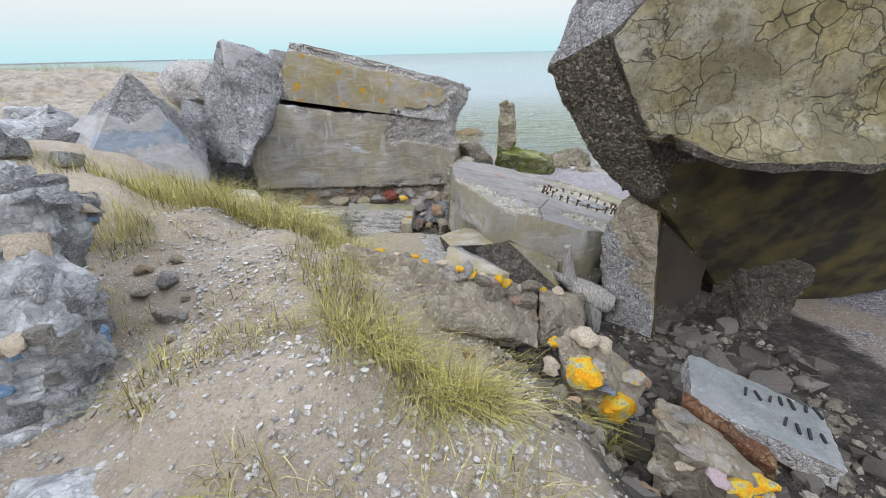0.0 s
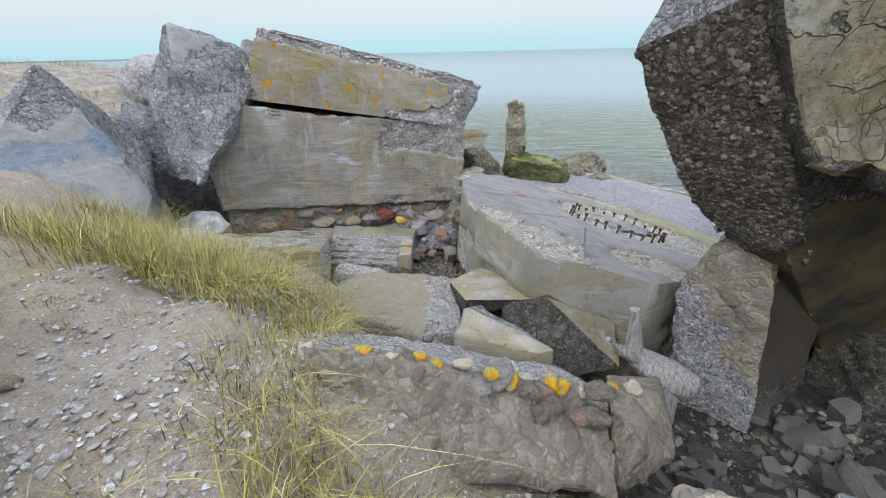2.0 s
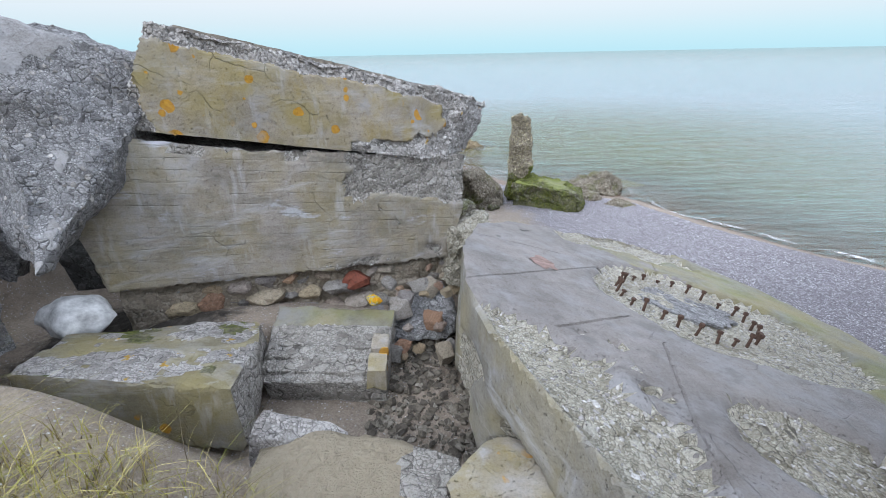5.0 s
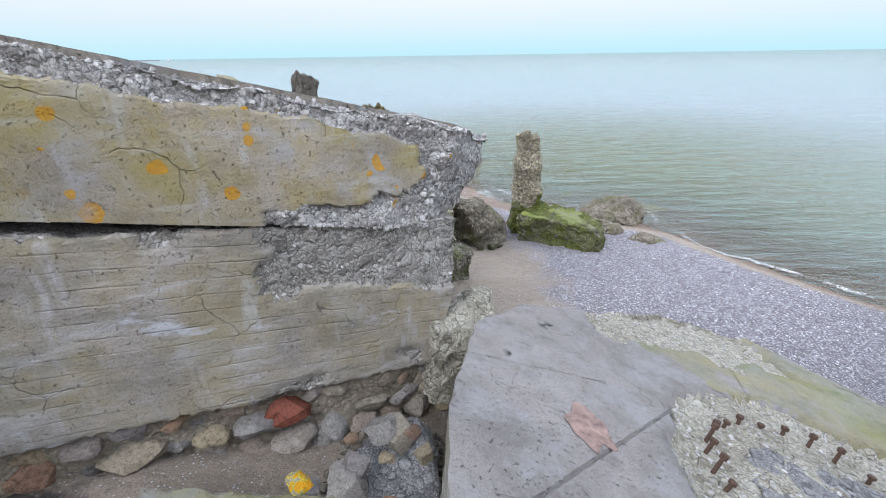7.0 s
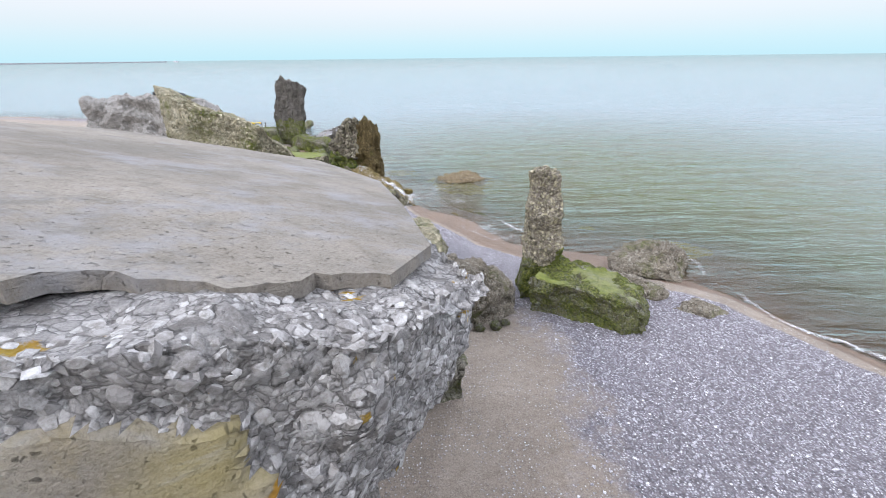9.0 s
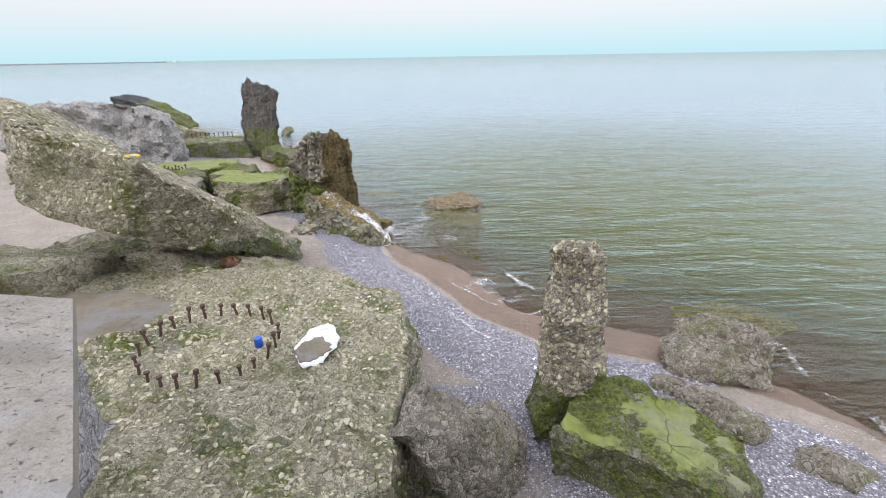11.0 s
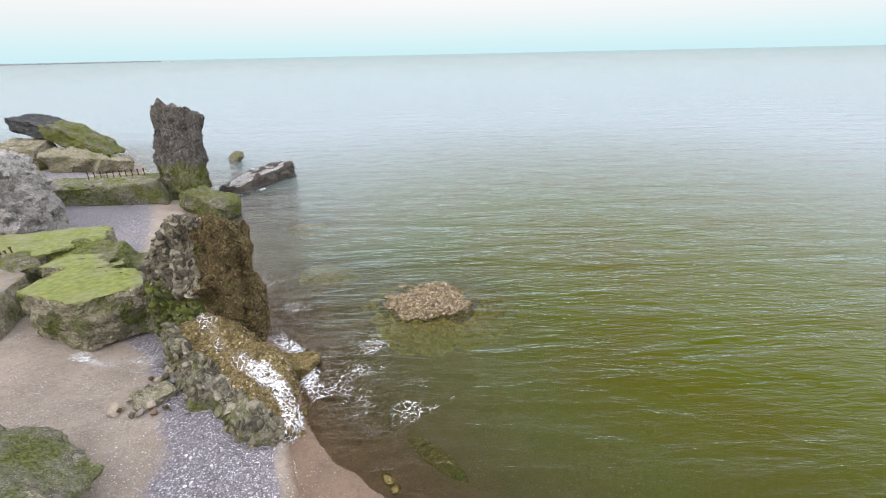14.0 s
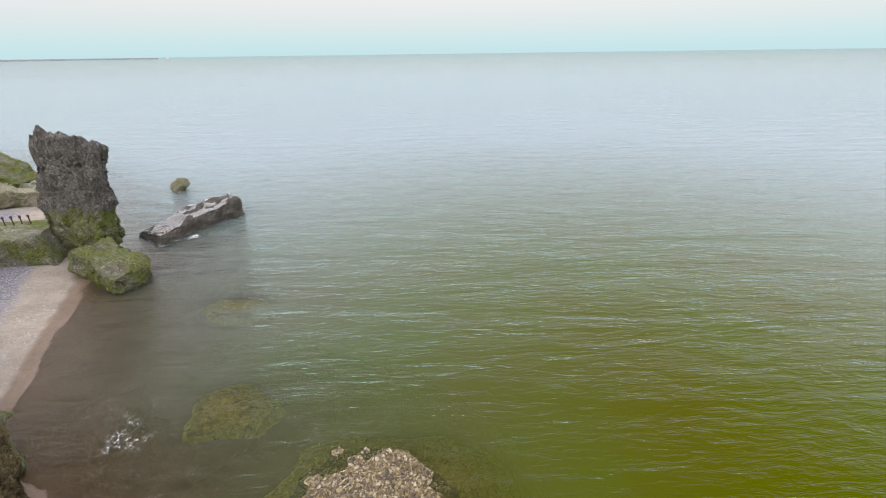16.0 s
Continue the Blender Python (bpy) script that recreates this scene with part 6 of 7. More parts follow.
puddle("yellow_lichen", (-3.3, 19.95, 3.29), 0.13, 0.09, STONE_ORANGE, 8, 0.0, "yellow lichen patch on the leaning slab", 0.02)
block("under_slab", solid_bm([(-6.8, 18.9, 2.0), (-4.9, 19.1, 1.85), (-4.4, 20.2, 1.6), (-4.6, 21, 1.3), (-6.8, 21, 1.5), (-6.8, 18.9, 1.2), (-4.7, 19.3, 1.2), (-4.4, 20.5, 1.0)], (), 0.1, 0.08, 0.06, 71, 0.02), [RUBBLE_LIGHTMOSS, RUBBLE_LIGHTMOSS], "grey slab wedged under the leaning one", "concrete slab")
stone((-2.75, 20.9, 1.12), 0.5, 860, name="brick_lump", mat=RUSTY_BRICK)
tagged(bpy.data.objects["brick_lump"], "lump of red brickwork under the leaning slab", "rubble")


def green_plate(name, pts, thick, seed, label):
    return block(name, solid_bm([*pts, *[(x * 0.995, y, z - thick) for x, y, z in pts]], (), 0.06, 0.15, 0.14, seed, 0.06,
                 skin=lambda p, n: 0 if n.z > 0.88 else 3 if wob(p, 1.5, 2) > 0.1 else 1), [CAST_GREEN, RUBBLE_LIGHTMOSS, CAST, RUBBLE_SEA], label, "concrete slab", "algae-green slabs")


green_plate("green_slab", [(-5.7, 26.7, 1.22), (-5.5, 27.75, 1.20), (-3.9, 27.7, 1.16), (-3.42, 27.0, 1.18), (-4.3, 26.15, 1.22)], 1.0, 72, "flat algae-green concrete slab sloping to the shore")
green_plate("green_slab", [(-8.95, 29.0, 1.12), (-8.8, 29.9, 1.12), (-6.5, 30.6, 1.06), (-6.1, 29.75, 1.08), (-6.8, 28.5, 1.12)], 0.8, 73, "flat algae-green concrete slab cracked across")
green_plate("green_slab", [(-6.5, 28.05, 1.08), (-6.3, 28.75, 1.06), (-5.1, 28.85, 1.0), (-4.7, 28.3, 1.0), (-5.2, 27.95, 1.06)], 0.7, 74, "small algae-green plate between two larger slabs")
block("sandy_slab", solid_bm([(-10.4, 28.2, 1.0), (-7.6, 28.2, 1.02), (-6.55, 27.9, 1.0), (-6.3, 26.6, 0.98), (-9.05, 26.5, 1.0), (-10.4, 26.6, 1.0), (-10.4, 28.4, 0.2), (-6.6, 28.0, 0.2), (-6.1, 26.3, 0.2), (-10.4, 26.3, 0.2)], (), 0.08, 0.07, 0.06, 76, 0.04,
      skin=lambda p, n: 0 if n.z > 0.88 else 3 if wob(p, 1.5, 2) > 0.1 else 1), [CAST_WETSAND, RUBBLE_LIGHTMOSS, CAST, RUBBLE_MOSS], "low layered concrete slab topped with damp sand", "concrete slab")
for i, (c, sz) in enumerate((((-5.9, 28.9, 0.6), (1.6, 1.0, 0.8)), ((-4.6, 28.7, 0.45), (1.3, 1.1, 0.7)), ((-3.7, 28.2, 0.35), (1.0, 0.9, 0.8)), ((-7.3, 28.2, 0.6), (1.1, 0.8, 0.8)))):
    block("mossy_rubble", solid_bm(box_corners(c, sz, (6, -5, 20 * i), 0.25, 30 + i), (), 0.07, 0.12, 0.07, 140 + i, 0.05), [RUBBLE_SEA, RUBBLE_SEA], "dark mossy rubble between the green slabs", "rubble", "rubble between the green slabs")
rb_ = random.Random(5)
for i in range(7):
    ob = new("bolt", BOLTS[i % 3])
    ob.matrix_world = pose(-8.15 + 0.11 * i, 28.62 + 0.02 * i, 1.1, rb_.uniform(-12, 12), rb_.uniform(-12, 12), 0)
    tagged(ob, "rusty anchor bolt standing in the slab", "bolt", "bolts in the green slabs")

# ---- ragged stump and its toe ----
def stump_skin(p, n):
    if p.x > -2.25 + 0.18 * wob(p, 1.2, 4) or n.x > 0.5:
        return 3
    return 5 if p.z < 1.25 + 0.5 * wob(p, 1.5, 2) else 1


st = block("ragged_stump", ribbed(solid_bm([(-3.25, 26.75, 1.7), (-3.0, 26.7, 2.05), (-2.55, 26.62, 2.48), (-2.1, 26.6, 2.55), (-1.52, 26.8, 2.30), (-1.55, 27.3, 2.2), (-2.9, 27.4, 2.1), (-3.3, 26.6, 0.0), (-2.6, 26.35, -0.1), (-1.6, 26.5, 0.6), (-1.38, 26.7, 1.0), (-1.5, 26.6, -0.1), (-1.5, 27.3, -0.1), (-3.2, 27.5, -0.1)],
           (), 0.05, 0.14, 0.10, 20, 0.06, skin=stump_skin), 0.12, 2.5, 5), [RUBBLE, RUBBLE_PILLAR, RUBBLE, RUBBLE_RIB, RUBBLE, RUBBLE_SEA], "ragged mossy stump of broken concrete at the water line", "stump")
studded(st, 420, 25, 0.05, 0.20, COBBLES, lambda p, n, k: k == 1, shape=ICO2)
studded(st, 120, 26, 0.08, 0.26, pebble_mat("mossy_cobbles", (0.03, 0.04, 0.012), (0.09, 0.11, 0.015), (0.15, 0.16, 0.04)), lambda p, n, k: k == 5 and n.y < 0.2, shape=ICO2)


def toe_skin(p, n):
    inland = (p.x + 2.2) * 0.62 + (p.y - 25.9) * 0.78 + 0.25 * wob(p, 1.2, 7)
    return 1 if inland < -0.12 else 3


TOE = [(-2.75, 25.3), (-2.2, 25.0), (-1.04, 24.0), (-0.48, 23.9), (0.06, 24.35), (-0.25, 25.4), (-0.9, 26.25), (-1.6, 26.9), (-2.8, 26.6)]
toe = block("toe_rock", solid_bm([(x, y, -0.25) for x, y in TOE] + [(-2.6, 25.9, 0.9), (-2.2, 25.4, 0.62), (-1.2, 24.5, 0.36), (-0.6, 24.25, 0.22), (-0.2, 24.5, 0.16), (-0.5, 25.2, 0.26), (-1.2, 26.2, 0.42), (-1.8, 26.5, 0.7)],
            (), 0.055, 0.20, 0.08, 75, 0.05, skin=toe_skin), [RUBBLE, RUBBLE_MOSS, RUBBLE, RUBBLE_GOLD], "weed-covered broken toe running from the stump into the sea", "rock")
studded(toe, 420, 27, 0.05, 0.17, COBBLES, lambda p, n, k: k == 1 and n.z > -0.1, shape=ICO2)
studded(toe, 900, 28, 0.025, 0.06, MOUND_PEBBLES, lambda p, n, k: k == 3 and n.z > 0.1)
for i, (c, sz, m) in enumerate((((-0.75, 25.9, -0.08), (0.9, 0.6, 0.3), RUBBLE_GOLD), ((-2.5, 24.9, 0.12), (0.5, 0.4, 0.35), RUBBLE_LIGHTMOSS))):
    block("toe_stone", solid_bm(box_corners(c, sz, (15 * i - 15, 8, 47 * i), 0.35, i), (), 0.055, 0.14, 0.08, 78 + i, 0.05), [m, m], "weedy broken rock at the foot of the stump", "rock", "rocks at the stump")
for i in range(44):
    x, y = rnd.uniform(-2.9, -1.1), rnd.uniform(24.5, 26.0)
    tagged(stone((x, y, ground_z(x, y) + 0.05), rnd.uniform(0.1, 0.26), 870 + i, mat=(None, RUBBLE_LIGHTMOSS, RUBBLE_GOLD, STONE_TAN)[i % 4], name="boulder"), "rounded stone washed against the stump", "stone", "stones at the stump")
for i, (x, y, sx, sy) in enumerate(((-0.05, 23.2, 0.35, 0.3), (1.85, 24.0, 1.0, 0.3), (1.2, 22.6, 0.5, 0.45), (1.3, 23.35, 0.5, 0.3), (1.25, 23.6, 0.5, 0.3), (1.0, 22.75, 0.55, 0.5), (3.5, 21.0, 0.95, 0.35))):
    block("awash_rock", boulder_bm((x, y, WATER - 0.11), (sx * 1.3, sy * 1.3, 0.24), (0, 0, -45 if sx > 0.8 else 30 * i), 85 + i, 0.05, 0.04), RUBBLE_WEED, "yellowish weed-covered rock awash at the edge", "rock", "rocks awash")

# ---- far shore ----
fp = block("far_pillar", ribbed(solid_bm([(-8.15, 36.4, 3.5), (-7.75, 36.3, 3.6), (-7.0, 36.4, 3.35), (-6.72, 36.5, 3.1), (-6.75, 37.1, 3.0), (-8.0, 37.1, 3.4), (-8.3, 36.3, 2.7), (-8.6, 36.2, 0), (-7.15, 36.2, 0), (-7.1, 37.1, 0), (-8.5, 37.1, 0)], (), 0.07, 0.10, 0.07, 21, 0.04, skin=foot_moss(1.3)), 0.09, 3.5, 3),
           [RUBBLE, RUBBLE_TOWER, RUBBLE, RUBBLE_SEA], "tall dark concrete pillar stump at the shore", "pillar")
block("pillar_foot", solid_bm(box_corners((-6.1, 35.1, 0.15), (2.4, 1.0, 0.75), (0, 6, -35), 0.2, 2), (), 0.08, 0.18, 0.12, 90, 0.05), [RUBBLE_SEA, RUBBLE_SEA], "weed-green block at the foot of the far pillar")
block("low_wall", solid_bm(box_corners((-10.3, 35.7, 0.5), (4.3, 1.7, 0.9), (0, 2, 14), 0.14, 3), (), 0.1, 0.08, 0.07, 91, 0.03), [RUBBLE_MOSS, RUBBLE_MOSS], "low mossy concrete wall end on the far beach", "wall")
for i in range(10):
    ob = new("rebar", BOLTS[0])
    ob.matrix_world = pose(-10.9 + 0.2 * i, 36.0 + 0.05 * i, 0.95, 0, 0, 0) @ Matrix.Diagonal((1, 1, 1.6, 1))
    tagged(ob, "rusty bar standing on the low wall", "rebar", "bars on the low wall")
block("grey_block", solid_bm([(-14, 29.6, 3.0), (-12, 30.2, 3.2), (-10.3, 30.8, 3.12), (-9.2, 31.0, 2.45), (-8.85, 31.4, 1.5), (-10.0, 33, 2.4), (-14, 33, 2.8), (-14, 29, 0), (-9.7, 30.4, 0), (-9.0, 31.6, 0), (-9.6, 33, 0), (-14, 33, 0)], (), 0.10, 0.30, 0.12, 92, 0.06, skin=lambda p, n: 0 if n.z > 0.8 and abs(p.x + 11.2) < 0.7 + 0.5 * wob(p, 1, 2) else 1), [CAST_WETSAND, RUBBLE_WALL], "big grey sand-topped concrete block on the beach")
plate_edge = [(-18.1, 2.65), (-17.9, 2.05), (-16.4, 1.55), (-14.4, 0.65), (-14.0, 0.7), (-14.4, 1.2), (-15.7, 2.05), (-16.6, 2.3)]
block("tilted_plate", prism_bm(plate_edge, 1.8, pose(0, 41.4, 0, 0, 0, 0), (), 0.1, 0.16, 0.12, 93, 0.05, skin=lambda p, n: 3 if p.x > -16.4 + 0.8 * wob(p, 1.2, 3) and n.z > -0.2 else 1), [RUBBLE_BLACK, RUBBLE_BLACK, RUBBLE, RUBBLE_SEA], "dark tilted concrete plate by the sea", "concrete slab")
for i, (c, sz) in enumerate((((-17.3, 41.2, 0.9), (2.0, 1.4, 1.2)), ((-15.0, 41.0, 0.6), (2.0, 1.5, 0.9)), ((-13.6, 41.3, 0.35), (1.5, 1.2, 0.7)))):
    block("plate_stone", solid_bm(box_corners(c, sz, (5, 8 * i, 25 * i), 0.25, 40 + i), (), 0.1, 0.14, 0.1, 150 + i, 0.05), [RUBBLE_LIGHTMOSS, RUBBLE_LIGHTMOSS], "mossy broken rock under the tilted plate", "rock", "rocks under the tilted plate")
block("plate_rock", boulder_bm((-15.5, 42.0, 0.3), (4.6, 2.2, 1.4), (0, 0, 10), 94, 0.14, 0.2), RUBBLE_MOSS, "mossy rock heap under the tilted plate", "rock")
block("long_rock", solid_bm([(-7.0, 37.9, 0.08), (-6.0, 37.2, 0.2), (-5.2, 38.8, 0.42), (-4.6, 40.0, 0.5), (-5.3, 41.0, 0.45), (-6.6, 40.4, 0.15), (-7.1, 37.9, -0.5), (-5.9, 37.0, -0.5), (-4.4, 40.0, -0.5), (-5.3, 41.3, -0.5), (-6.9, 40.4, -0.5)], (), 0.08, 0.18, 0.10, 95, 0.05,
      skin=lambda p, n: 3 if n.z > 0.6 and wob(p, 1.5, 2) > 0.0 else 1), [RUBBLE_TAN, RUBBLE_DARK, RUBBLE, RUBBLE_PALE], "long dark rock in the shallows with white top", "rock")
block("small_sea_rock", boulder_bm((-8.56, 43.4, 0.1), (0.9, 0.8, 0.8), (0, 0, 0), 96, 0.08, 0.1), RUBBLE_MOSS, "small rock standing out of the sea", "rock")
sm = block("sea_mound", boulder_bm((1.75, 28.15, -0.22), (2.5, 1.8, 0.7), (0, 0, 0), 22, 0.06, 0.16, 26, pebble=0.06), [RUBBLE_MOUND, RUBBLE_MOUND], "brown shell-crusted rock breaking the surface", "rock")
studded(sm, 3000, 29, 0.02, 0.075, MOUND_PEBBLES, lambda p, n, k: n.z > 0.2)
for i, (c, s) in enumerate(SUNKEN):
    block("sunken_rock", boulder_bm(c, s, (0, 0, 0), 97 + i, 0.12, 0.06, 40), RUBBLE_SUNK, "yellow weed-covered rock under the surface", "rock", "sunken rocks")
bw = bmesh.new()
tip = Vector((-math.sin(radians(28.6)) * 1700, math.cos(radians(28.6)) * 1700, 0))
end = Vector((-math.sin(radians(52)) * 1500, math.cos(radians(52)) * 1500, 0))
a, b = tip, end
side = Vector((3, 5, 0))
vs = [bw.verts.new(p + o + Vector((0, 0, z))) for z in (-1, 2.6) for p, o in ((a, -side), (a, side), (b, side), (b, -side))]
for q in ((0, 1, 2, 3), (7, 6, 5, 4), (0, 4, 5, 1), (1, 5, 6, 2), (2, 6, 7, 3), (3, 7, 4, 0)):
    bw.faces.new([vs[i] for i in q])
bmesh.ops.recalc_face_normals(bw, faces=bw.faces)
tagged(finish(bw, "breakwater", RUBBLE, smooth=False), "long dark breakwater low on the horizon", "breakwater")
# Low cone for the dot off the breakwater tip, taken for a lighthouse.
bc = bmesh.new()
bmesh.ops.create_cone(bc, cap_ends=True, segments=12, radius1=9, radius2=5, depth=5)
bc.transform(Matrix.Translation((-math.sin(radians(27.6)) * 1700, math.cos(radians(27.6)) * 1700, 1.5)))
tagged(finish(bc, "sea_islet", RUBBLE), "small dark dot past the breakwater tip", "islet")


# ---- foam along the water line ----
def foam(name, line, width, seed, label, z=WATER + 0.022, strong=1.0, wander=1.0, over=None):
    tree = BVHTree.FromPolygons([v.co[:] for v in over.data.vertices], [tuple(p.vertices) for p in over.data.polygons]) if over else None
    verts, faces, thick = [], [], []
    pts = []
    for _ in range(3):
        line = [line[0]] + [q for (ax, ay), (bx, by) in zip(line, line[1:]) for q in ((ax * 0.75 + bx * 0.25, ay * 0.75 + by * 0.25), (ax * 0.25 + bx * 0.75, ay * 0.25 + by * 0.75))] + [line[-1]]
    for (ax, ay), (bx, by) in zip(line, line[1:]):
        k = max(1, int(math.hypot(bx - ax, by - ay) / 0.07))
        pts += [Vector((ax + (bx - ax) * i / k, ay + (by - ay) * i / k, 0)) for i in range(k)]
    rows = 7
    for i, p in enumerate(pts):
        q = pts[min(i + 1, len(pts) - 1)] - pts[max(i - 1, 0)]
        side = Vector((-q.y, q.x, 0)).normalized()
        shift = wander * 0.35 * noise.noise(p * 0.8 + Vector((seed, 0, 0))) + 0.12 * noise.noise(p * 3 + Vector((seed, 0, 0)))
        w = width * (0.55 + 0.9 * abs(noise.noise(p * 1.1 + Vector((0, seed, 0)))))
        for j in range(rows):
            s = j / (rows - 1) * 2 - 1
            v = p + side * (shift + s * w / 2)
            zz = max(z, ground_z(v.x, v.y) + 0.012)
            if tree:
                found = tree.ray_cast(Vector((v.x, v.y, 4)), Vector((0, 0, -1)))[0]
                if found is not None:
                    zz = max(zz, found.z + 0.02)
            verts.append((v.x, v.y, zz + 0.012 * (1 - s * s)))
            thick.append(strong * max(0.0, 1 - s * s) * (0.35 + 0.65 * step(-0.25, 0.35, noise.noise(p * 0.9 + Vector((7, seed, 0))))))
    for i in range(len(pts) - 1):
        for j in range(rows - 1):
            faces.append((i * rows + j, i * rows + j + 1, (i + 1) * rows + j + 1, (i + 1) * rows + j))
    mesh = bpy.data.meshes.new(name)
    mesh.from_pydata(verts, [], faces)
    layer = mesh.attributes.new("thick", "FLOAT", "POINT")
    layer.data.foreach_set("value", thick)
    mesh.materials.append(FOAM)
    mesh.shade_smooth()
    return tagged(new(name, mesh), label, "foam", kind="stuff")


foam("foam_line", [(13, 9.5), (9.4, 13.6), (7.8, 15.9), (6.9, 17.4), (6.7, 18.6)], 0.3, 1, "white foam where ripples break on shingle")
foam("foam_line", [(-2.2, 26.25), (-1.7, 25.6), (-1.05, 25.3), (-0.5, 24.95), (-0.3, 24.5), (-0.3, 23.8)], 0.6, 4, "white surf lying on the weedy toe", strong=1.5, wander=0.35, over=toe)
foam("foam_line", [(-1.5, 26.95), (-1.0, 26.6), (-0.5, 26.0), (-0.3, 25.5), (0.0, 25.1)], 0.6, 14, "white surf round the toe rock", strong=1.3, wander=0.4, over=toe)
foam("foam_line", [(-4.5, 26.05), (-3.9, 25.75), (-3.4, 25.8), (-3.0, 25.95)], 0.5, 5, "foam caught behind the stump", strong=1.4, wander=0.3)
foam("foam_line", [(-0.6, 27.8), (0.1, 27.2), (0.5, 26.2), (1.1, 25.9), (1.9, 24.8)], 1.9, 6, "scattered foam between the rocks", strong=0.42)
foam("foam_line", [(-0.9, 27.2), (-0.2, 28.2), (0.4, 28.9), (1.1, 29.1)], 1.8, 16, "scattered foam over the sunken rocks", strong=0.38)
foam("foam_line", [(-0.25, 24.26), (0.01, 23.62), (0.32, 23.31), (0.7, 23.23), (1.06, 23.38)], 0.08, 21, "thin white swash line on wet sand", strong=0.82, wander=0.1)
foam("foam_line", [(1.3, 22.3), (1.65, 21.8), (1.95, 21.4), (2.25, 21.09), (2.4, 20.85), (2.79, 20.79), (3.12, 20.9)], 0.12, 22, "thin white swash line on wet sand", strong=0.82, wander=0.12)
foam("foam_line", [(0.95, 21.5), (1.2, 20.85), (1.55, 20.3), (1.95, 19.9), (2.35, 19.3), (2.65, 18.8)], 0.16, 23, "line of dried foam below the shingle edge", strong=0.74, wander=0.1)
foam("foam_line", [(2.6, 22.8), (3.0, 21.9), (3.35, 21.4), (3.63, 20.8), (3.85, 20.4)], 0.34, 24, "broken foam along a sunken ledge", strong=0.85, wander=0.2)
foam("foam_line", [(1.3, 23.0), (1.9, 22.3), (2.4, 21.6), (2.7, 21.3)], 1.1, 25, "lace of foam on the backwash", strong=0.6)
foam("foam_line", [(-0.6, 26.6), (0.0, 26.0), (0.4, 25.0), (0.9, 24.2)], 1.3, 26, "lace of foam in the shallows", strong=0.6)
foam("foam_line", [(-3.0, 30.2), (-2.2, 29.3), (-1.4, 28.3), (-1.2, 27.6)], 1.4, 27, "lace of foam in the shallows", strong=0.6)
foam("foam_line", [(-6.4, 36.2), (-6.0, 37.2), (-5.3, 38.0)], 0.8, 8, "white surf by the far pillar", strong=0.9)
foam("foam_line", [(4.9, 19.0), (5.1, 20.0), (5.7, 20.35), (6.5, 20.0), (6.85, 19.3), (6.5, 18.4)], 0.26, 10, "surf round the shore rock", strong=1.1)

# ---- loose pebbles on path and beach ----
prnd = random.Random(91)
spots = []
while len(spots) < 7000:
    x, y = prnd.uniform(-3.2, 1.2), prnd.uniform(0.8, 5.2)
    if noise.noise(Vector((x * 0.9, y * 0.9, 0))) + prnd.uniform(-0.4, 0.5) < 0:
        continue
    if side_of(DUNE, x, y) > -0.5:
        spots.append((Vector((x, y, ground_z(x, y))), Vector((0, 0, 1))))
tagged(pebbles("path_pebbles", spots, PATH_PEBBLES, 5, 0.004, 0.03, 0.6), "scattered pale pebbles on the sandy path", "pebbles")
spots = []
while len(spots) < 13000:
    x, y = prnd.uniform(-1.5, 8), prnd.uniform(11.5, 24)
    if gravel_at(x, y, ground_z(x, y)) > prnd.uniform(0.3, 1.0):
        spots.append((Vector((x, y, ground_z(x, y))), Vector((0, 0, 1))))
tagged(pebbles("shingle", spots, SHORE_PEBBLES, 6, 0.008, 0.026, 0.55), "grey and white shingle on the beach", "pebbles")
spots = []
while len(spots) < 1500:
    x, y = prnd.uniform(-0.8, 0.4), prnd.uniform(7.2, 10.4)
    spots.append((Vector((x, y, ground_z(x, y))), Vector((0, 0, 1))))
for _ in range(1500):
    x, y = prnd.uniform(0.3, 4.4), prnd.uniform(2.2, 5.4)
    spots.append((Vector((x, y, ground_z(x, y))), Vector((0, 0, 1))))
tagged(pebbles("rubble_gravel", spots, BROWN_PEBBLES, 7, 0.012, 0.07, 0.7), "brown gravel between the fallen blocks", "gravel")

# ---- marram grass ----
def grass(name, tufts, seed, label):
    rng = random.Random(seed)
    verts, faces = [], []
    for cx, cy, radius, count, height, lean in tufts:
        for _ in range(count):
            a, r = rng.uniform(0, 6.283), radius * math.sqrt(rng.random())
            x, y = cx + r * math.cos(a), cy + r * math.sin(a)
            z = ground_z(x, y) - 0.02
            h = height * rng.uniform(0.35, 1.2)
            out = Vector((math.cos(a), math.sin(a), 0)) * rng.uniform(0.15, 0.9) * (r / radius) + Vector((rng.gauss(0, 0.8), rng.gauss(0, 0.8), 0)) + Vector(lean) * 1.3
            wide = rng.uniform(0.002, 0.0045)
            side = Vector((-out.y, out.x, 0.001)).normalized() * wide
            base, prev = len(verts), 5
            for i in range(prev):
                t = i / (prev - 1)
                p = Vector((x, y, z)) + out * (h * 0.75 * t * t) + Vector((0, 0, h * (t - 0.42 * t * t * min(1.3, out.length))))
                w = side * (1 - 0.92 * t)
                verts += [tuple(p - w), tuple(p + w)]
            faces += [(base + 2 * i, base + 2 * i + 1, base + 2 * i + 3, base + 2 * i + 2) for i in range(prev - 1)]
    mesh = bpy.data.meshes.new(name)
    mesh.from_pydata(verts, [], faces)
    mesh.materials.append(GRASS)
    mesh.shade_smooth()
    return tagged(new(name, mesh), label, "grass", kind="stuff")


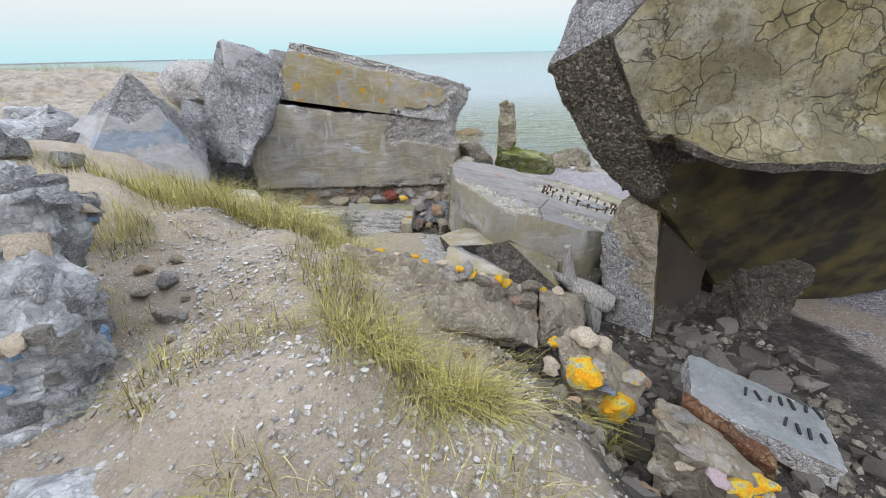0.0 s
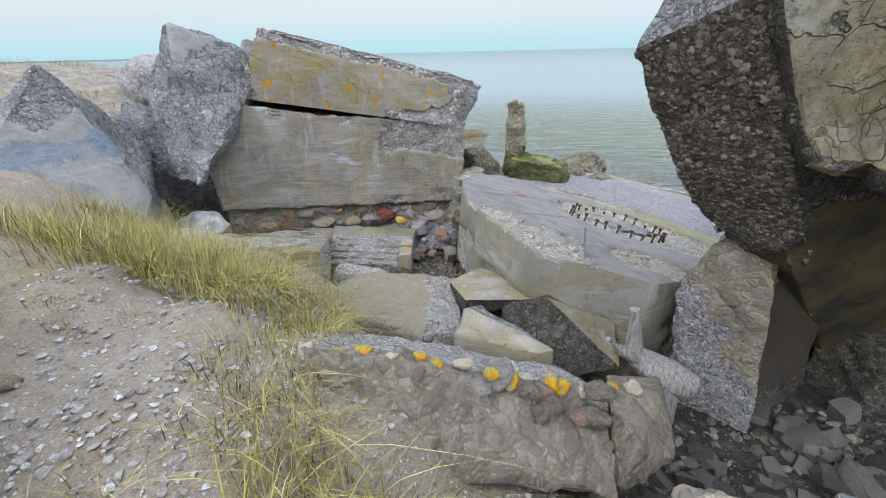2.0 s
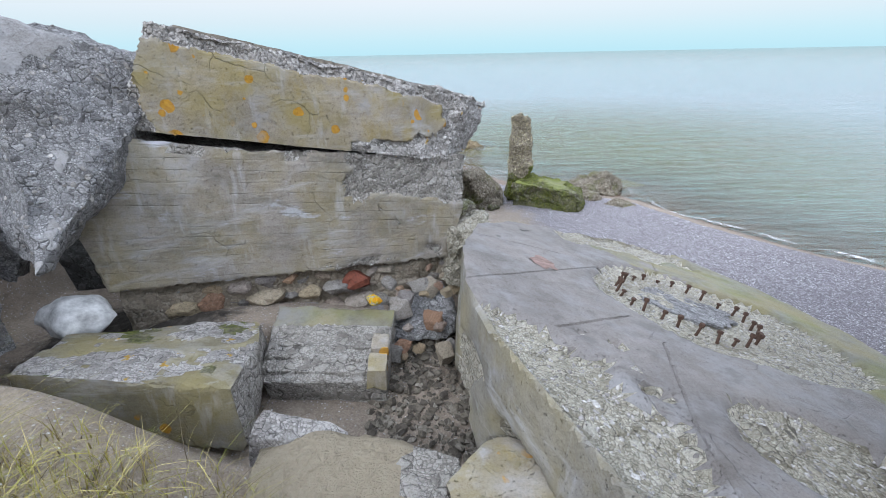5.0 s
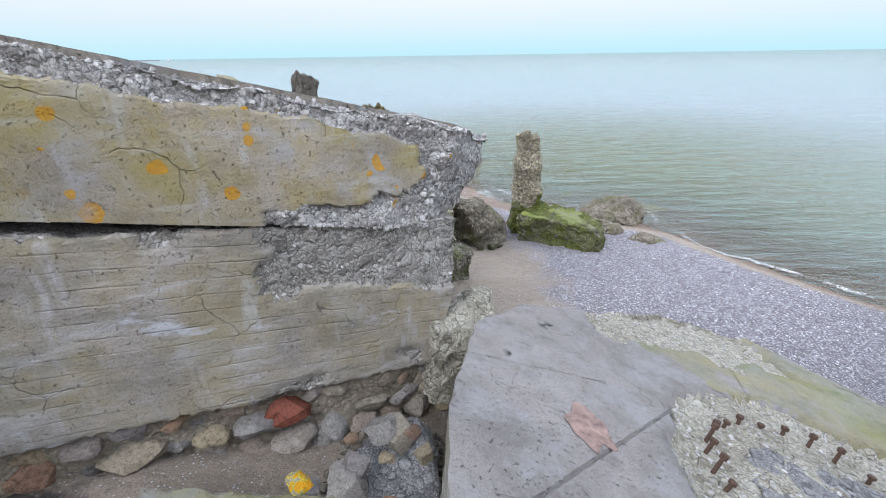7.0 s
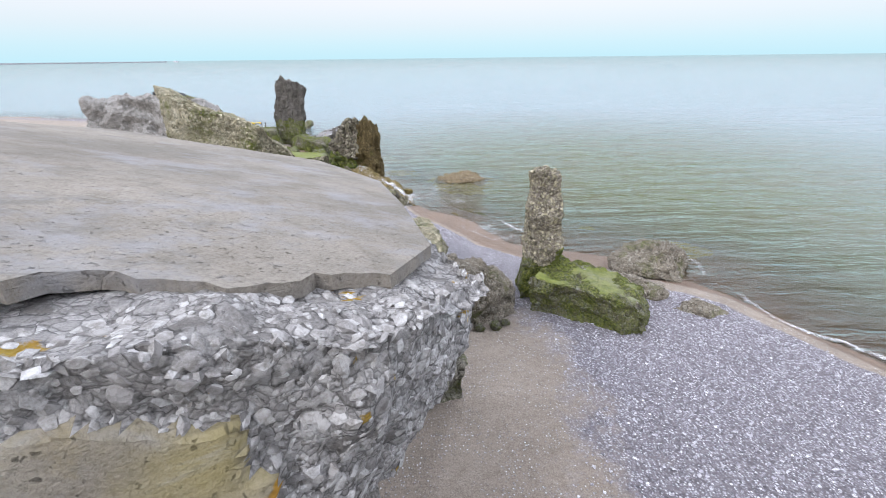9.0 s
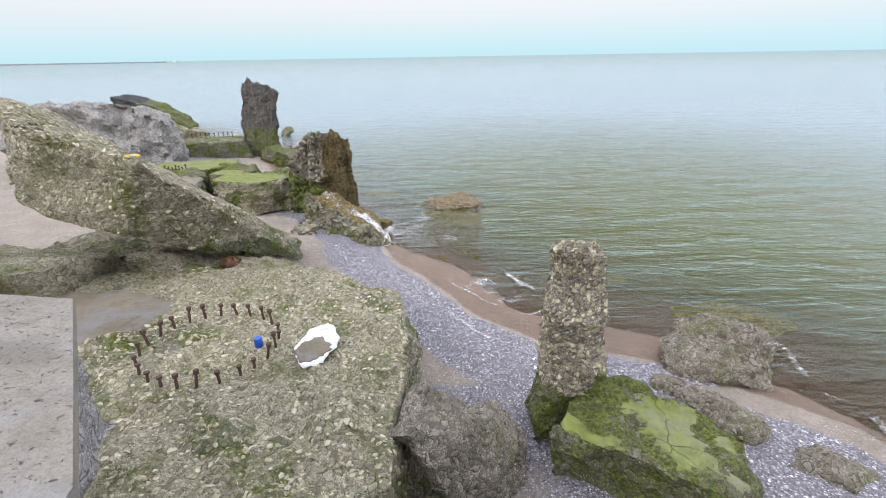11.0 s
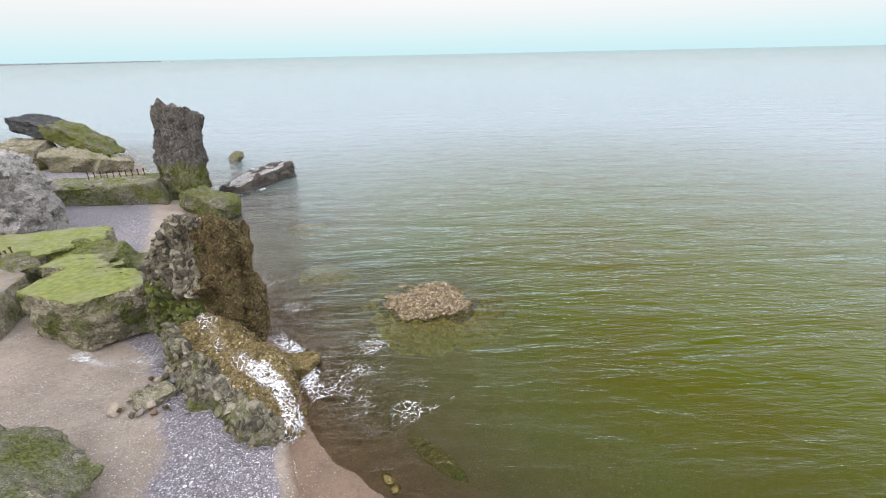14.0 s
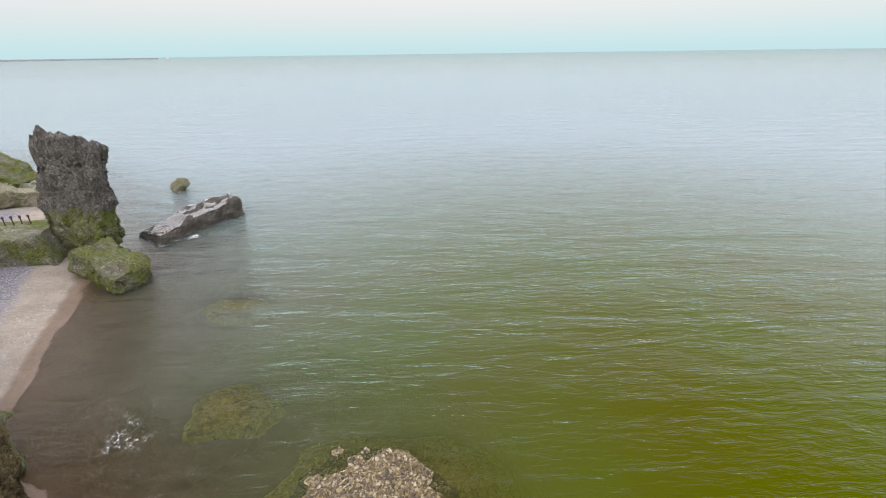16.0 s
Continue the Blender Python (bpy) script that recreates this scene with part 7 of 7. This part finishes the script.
grnd = random.Random(17)
tufts = []
for x, y, rad, count, height, lean in (
        (-3.4, 5.6, 0.45, 420, 0.5, (0.2, 0.0, 0)), (-2.8, 5.5, 0.45, 620, 0.55, (0.25, -0.1, 0)), (-2.3, 5.25, 0.35, 500, 0.5, (0.3, -0.1, 0)), (-1.85, 5.15, 0.28, 420, 0.46, (0.3, -0.2, 0)), (-4.1, 5.9, 0.4, 260, 0.42, (0.1, 0, 0)),
        (-3.6, 4.2, 0.36, 460, 0.42, (0.2, -0.1, 0)), (-3.15, 4.05, 0.22, 220, 0.36, (0.2, -0.1, 0)), (-1.45, 2.55, 0.2, 150, 0.24, (0.3, -0.2, 0)), (-1.15, 2.7, 0.12, 90, 0.22, (0.3, -0.2, 0)), (-1.75, 2.15, 0.2, 150, 0.24, (0.1, -0.3, 0)),
        (-1.2, 3.9, 0.25, 200, 0.32, (0.3, -0.3, 0)), (-0.95, 3.4, 0.22, 260, 0.34, (0.3, -0.4, 0)), (-0.65, 3.0, 0.26, 420, 0.42, (0.3, -0.3, 0)), (-0.35, 2.75, 0.24, 380, 0.42, (0.35, -0.3, 0)), (-0.6, 2.55, 0.2, 260, 0.36, (0.2, -0.3, 0)),
        (-0.05, 2.45, 0.26, 520, 0.44, (0.35, -0.4, 0)), (0.22, 2.3, 0.2, 320, 0.38, (0.4, -0.3, 0)), (-0.2, 2.1, 0.14, 110, 0.26, (0.2, -0.4, 0)), (-1.0, 1.5, 0.15, 90, 0.22, (0.2, -0.3, 0)), (0.3, 1.45, 0.16, 120, 0.24, (0.2, -0.3, 0)),
        (-1.35, 4.7, 0.3, 320, 0.36, (0.35, -0.3, 0)), (-1.5, 5.5, 0.3, 180, 0.3, (0.3, -0.1, 0)), (-1.55, 6.3, 0.3, 160, 0.28, (0.2, 0, 0)), (-2.3, 5.8, 0.4, 260, 0.34, (0.2, 0, 0)), (-3.0, 5.9, 0.4, 320, 0.42, (0.1, 0, 0)), (-1.2, 5.9, 0.15, 90, 0.22, (0.3, -0.2, 0)),
        (-0.8, 4.3, 0.2, 130, 0.26, (0.3, -0.3, 0)), (-4.8, 5.6, 0.4, 180, 0.36, (0, 0, 0)), (1.05, 2.75, 0.12, 80, 0.24, (0.2, -0.3, 0)), (1.35, 2.72, 0.08, 60, 0.26, (0.1, -0.3, 0))):
    tufts.append((x, y, rad * 1.35, int(count * 1.15), height * 1.15, lean))
for _ in range(40):
    tufts.append((grnd.uniform(-2.9, -1.2), grnd.uniform(4.9, 6.5), 0.16, grnd.randint(20, 70), 0.3, (0.25, -0.15, 0)))
for _ in range(16):
    tufts.append((grnd.uniform(-4.3, -3.3), grnd.uniform(5.6, 6.9), 0.3, grnd.randint(60, 160), 0.42, (0.1, -0.1, 0)))
for _ in range(110):
    x, y = grnd.uniform(-3.6, 0.4), grnd.uniform(1.2, 6)
    tufts.append((x, y, 0.1, grnd.randint(6, 22), 0.18, (0.2, -0.2, 0)))
grass("marram_grass", tufts, 3, "yellow-green marram grass growing in tufts on the dune")
far = [(grnd.uniform(-16, -7), grnd.uniform(10, 18), 0.5, 60, 0.4, (0.1, 0, 0)) for _ in range(70)]
grass("dune_grass", far, 4, "dry brown grass covering the far dune")
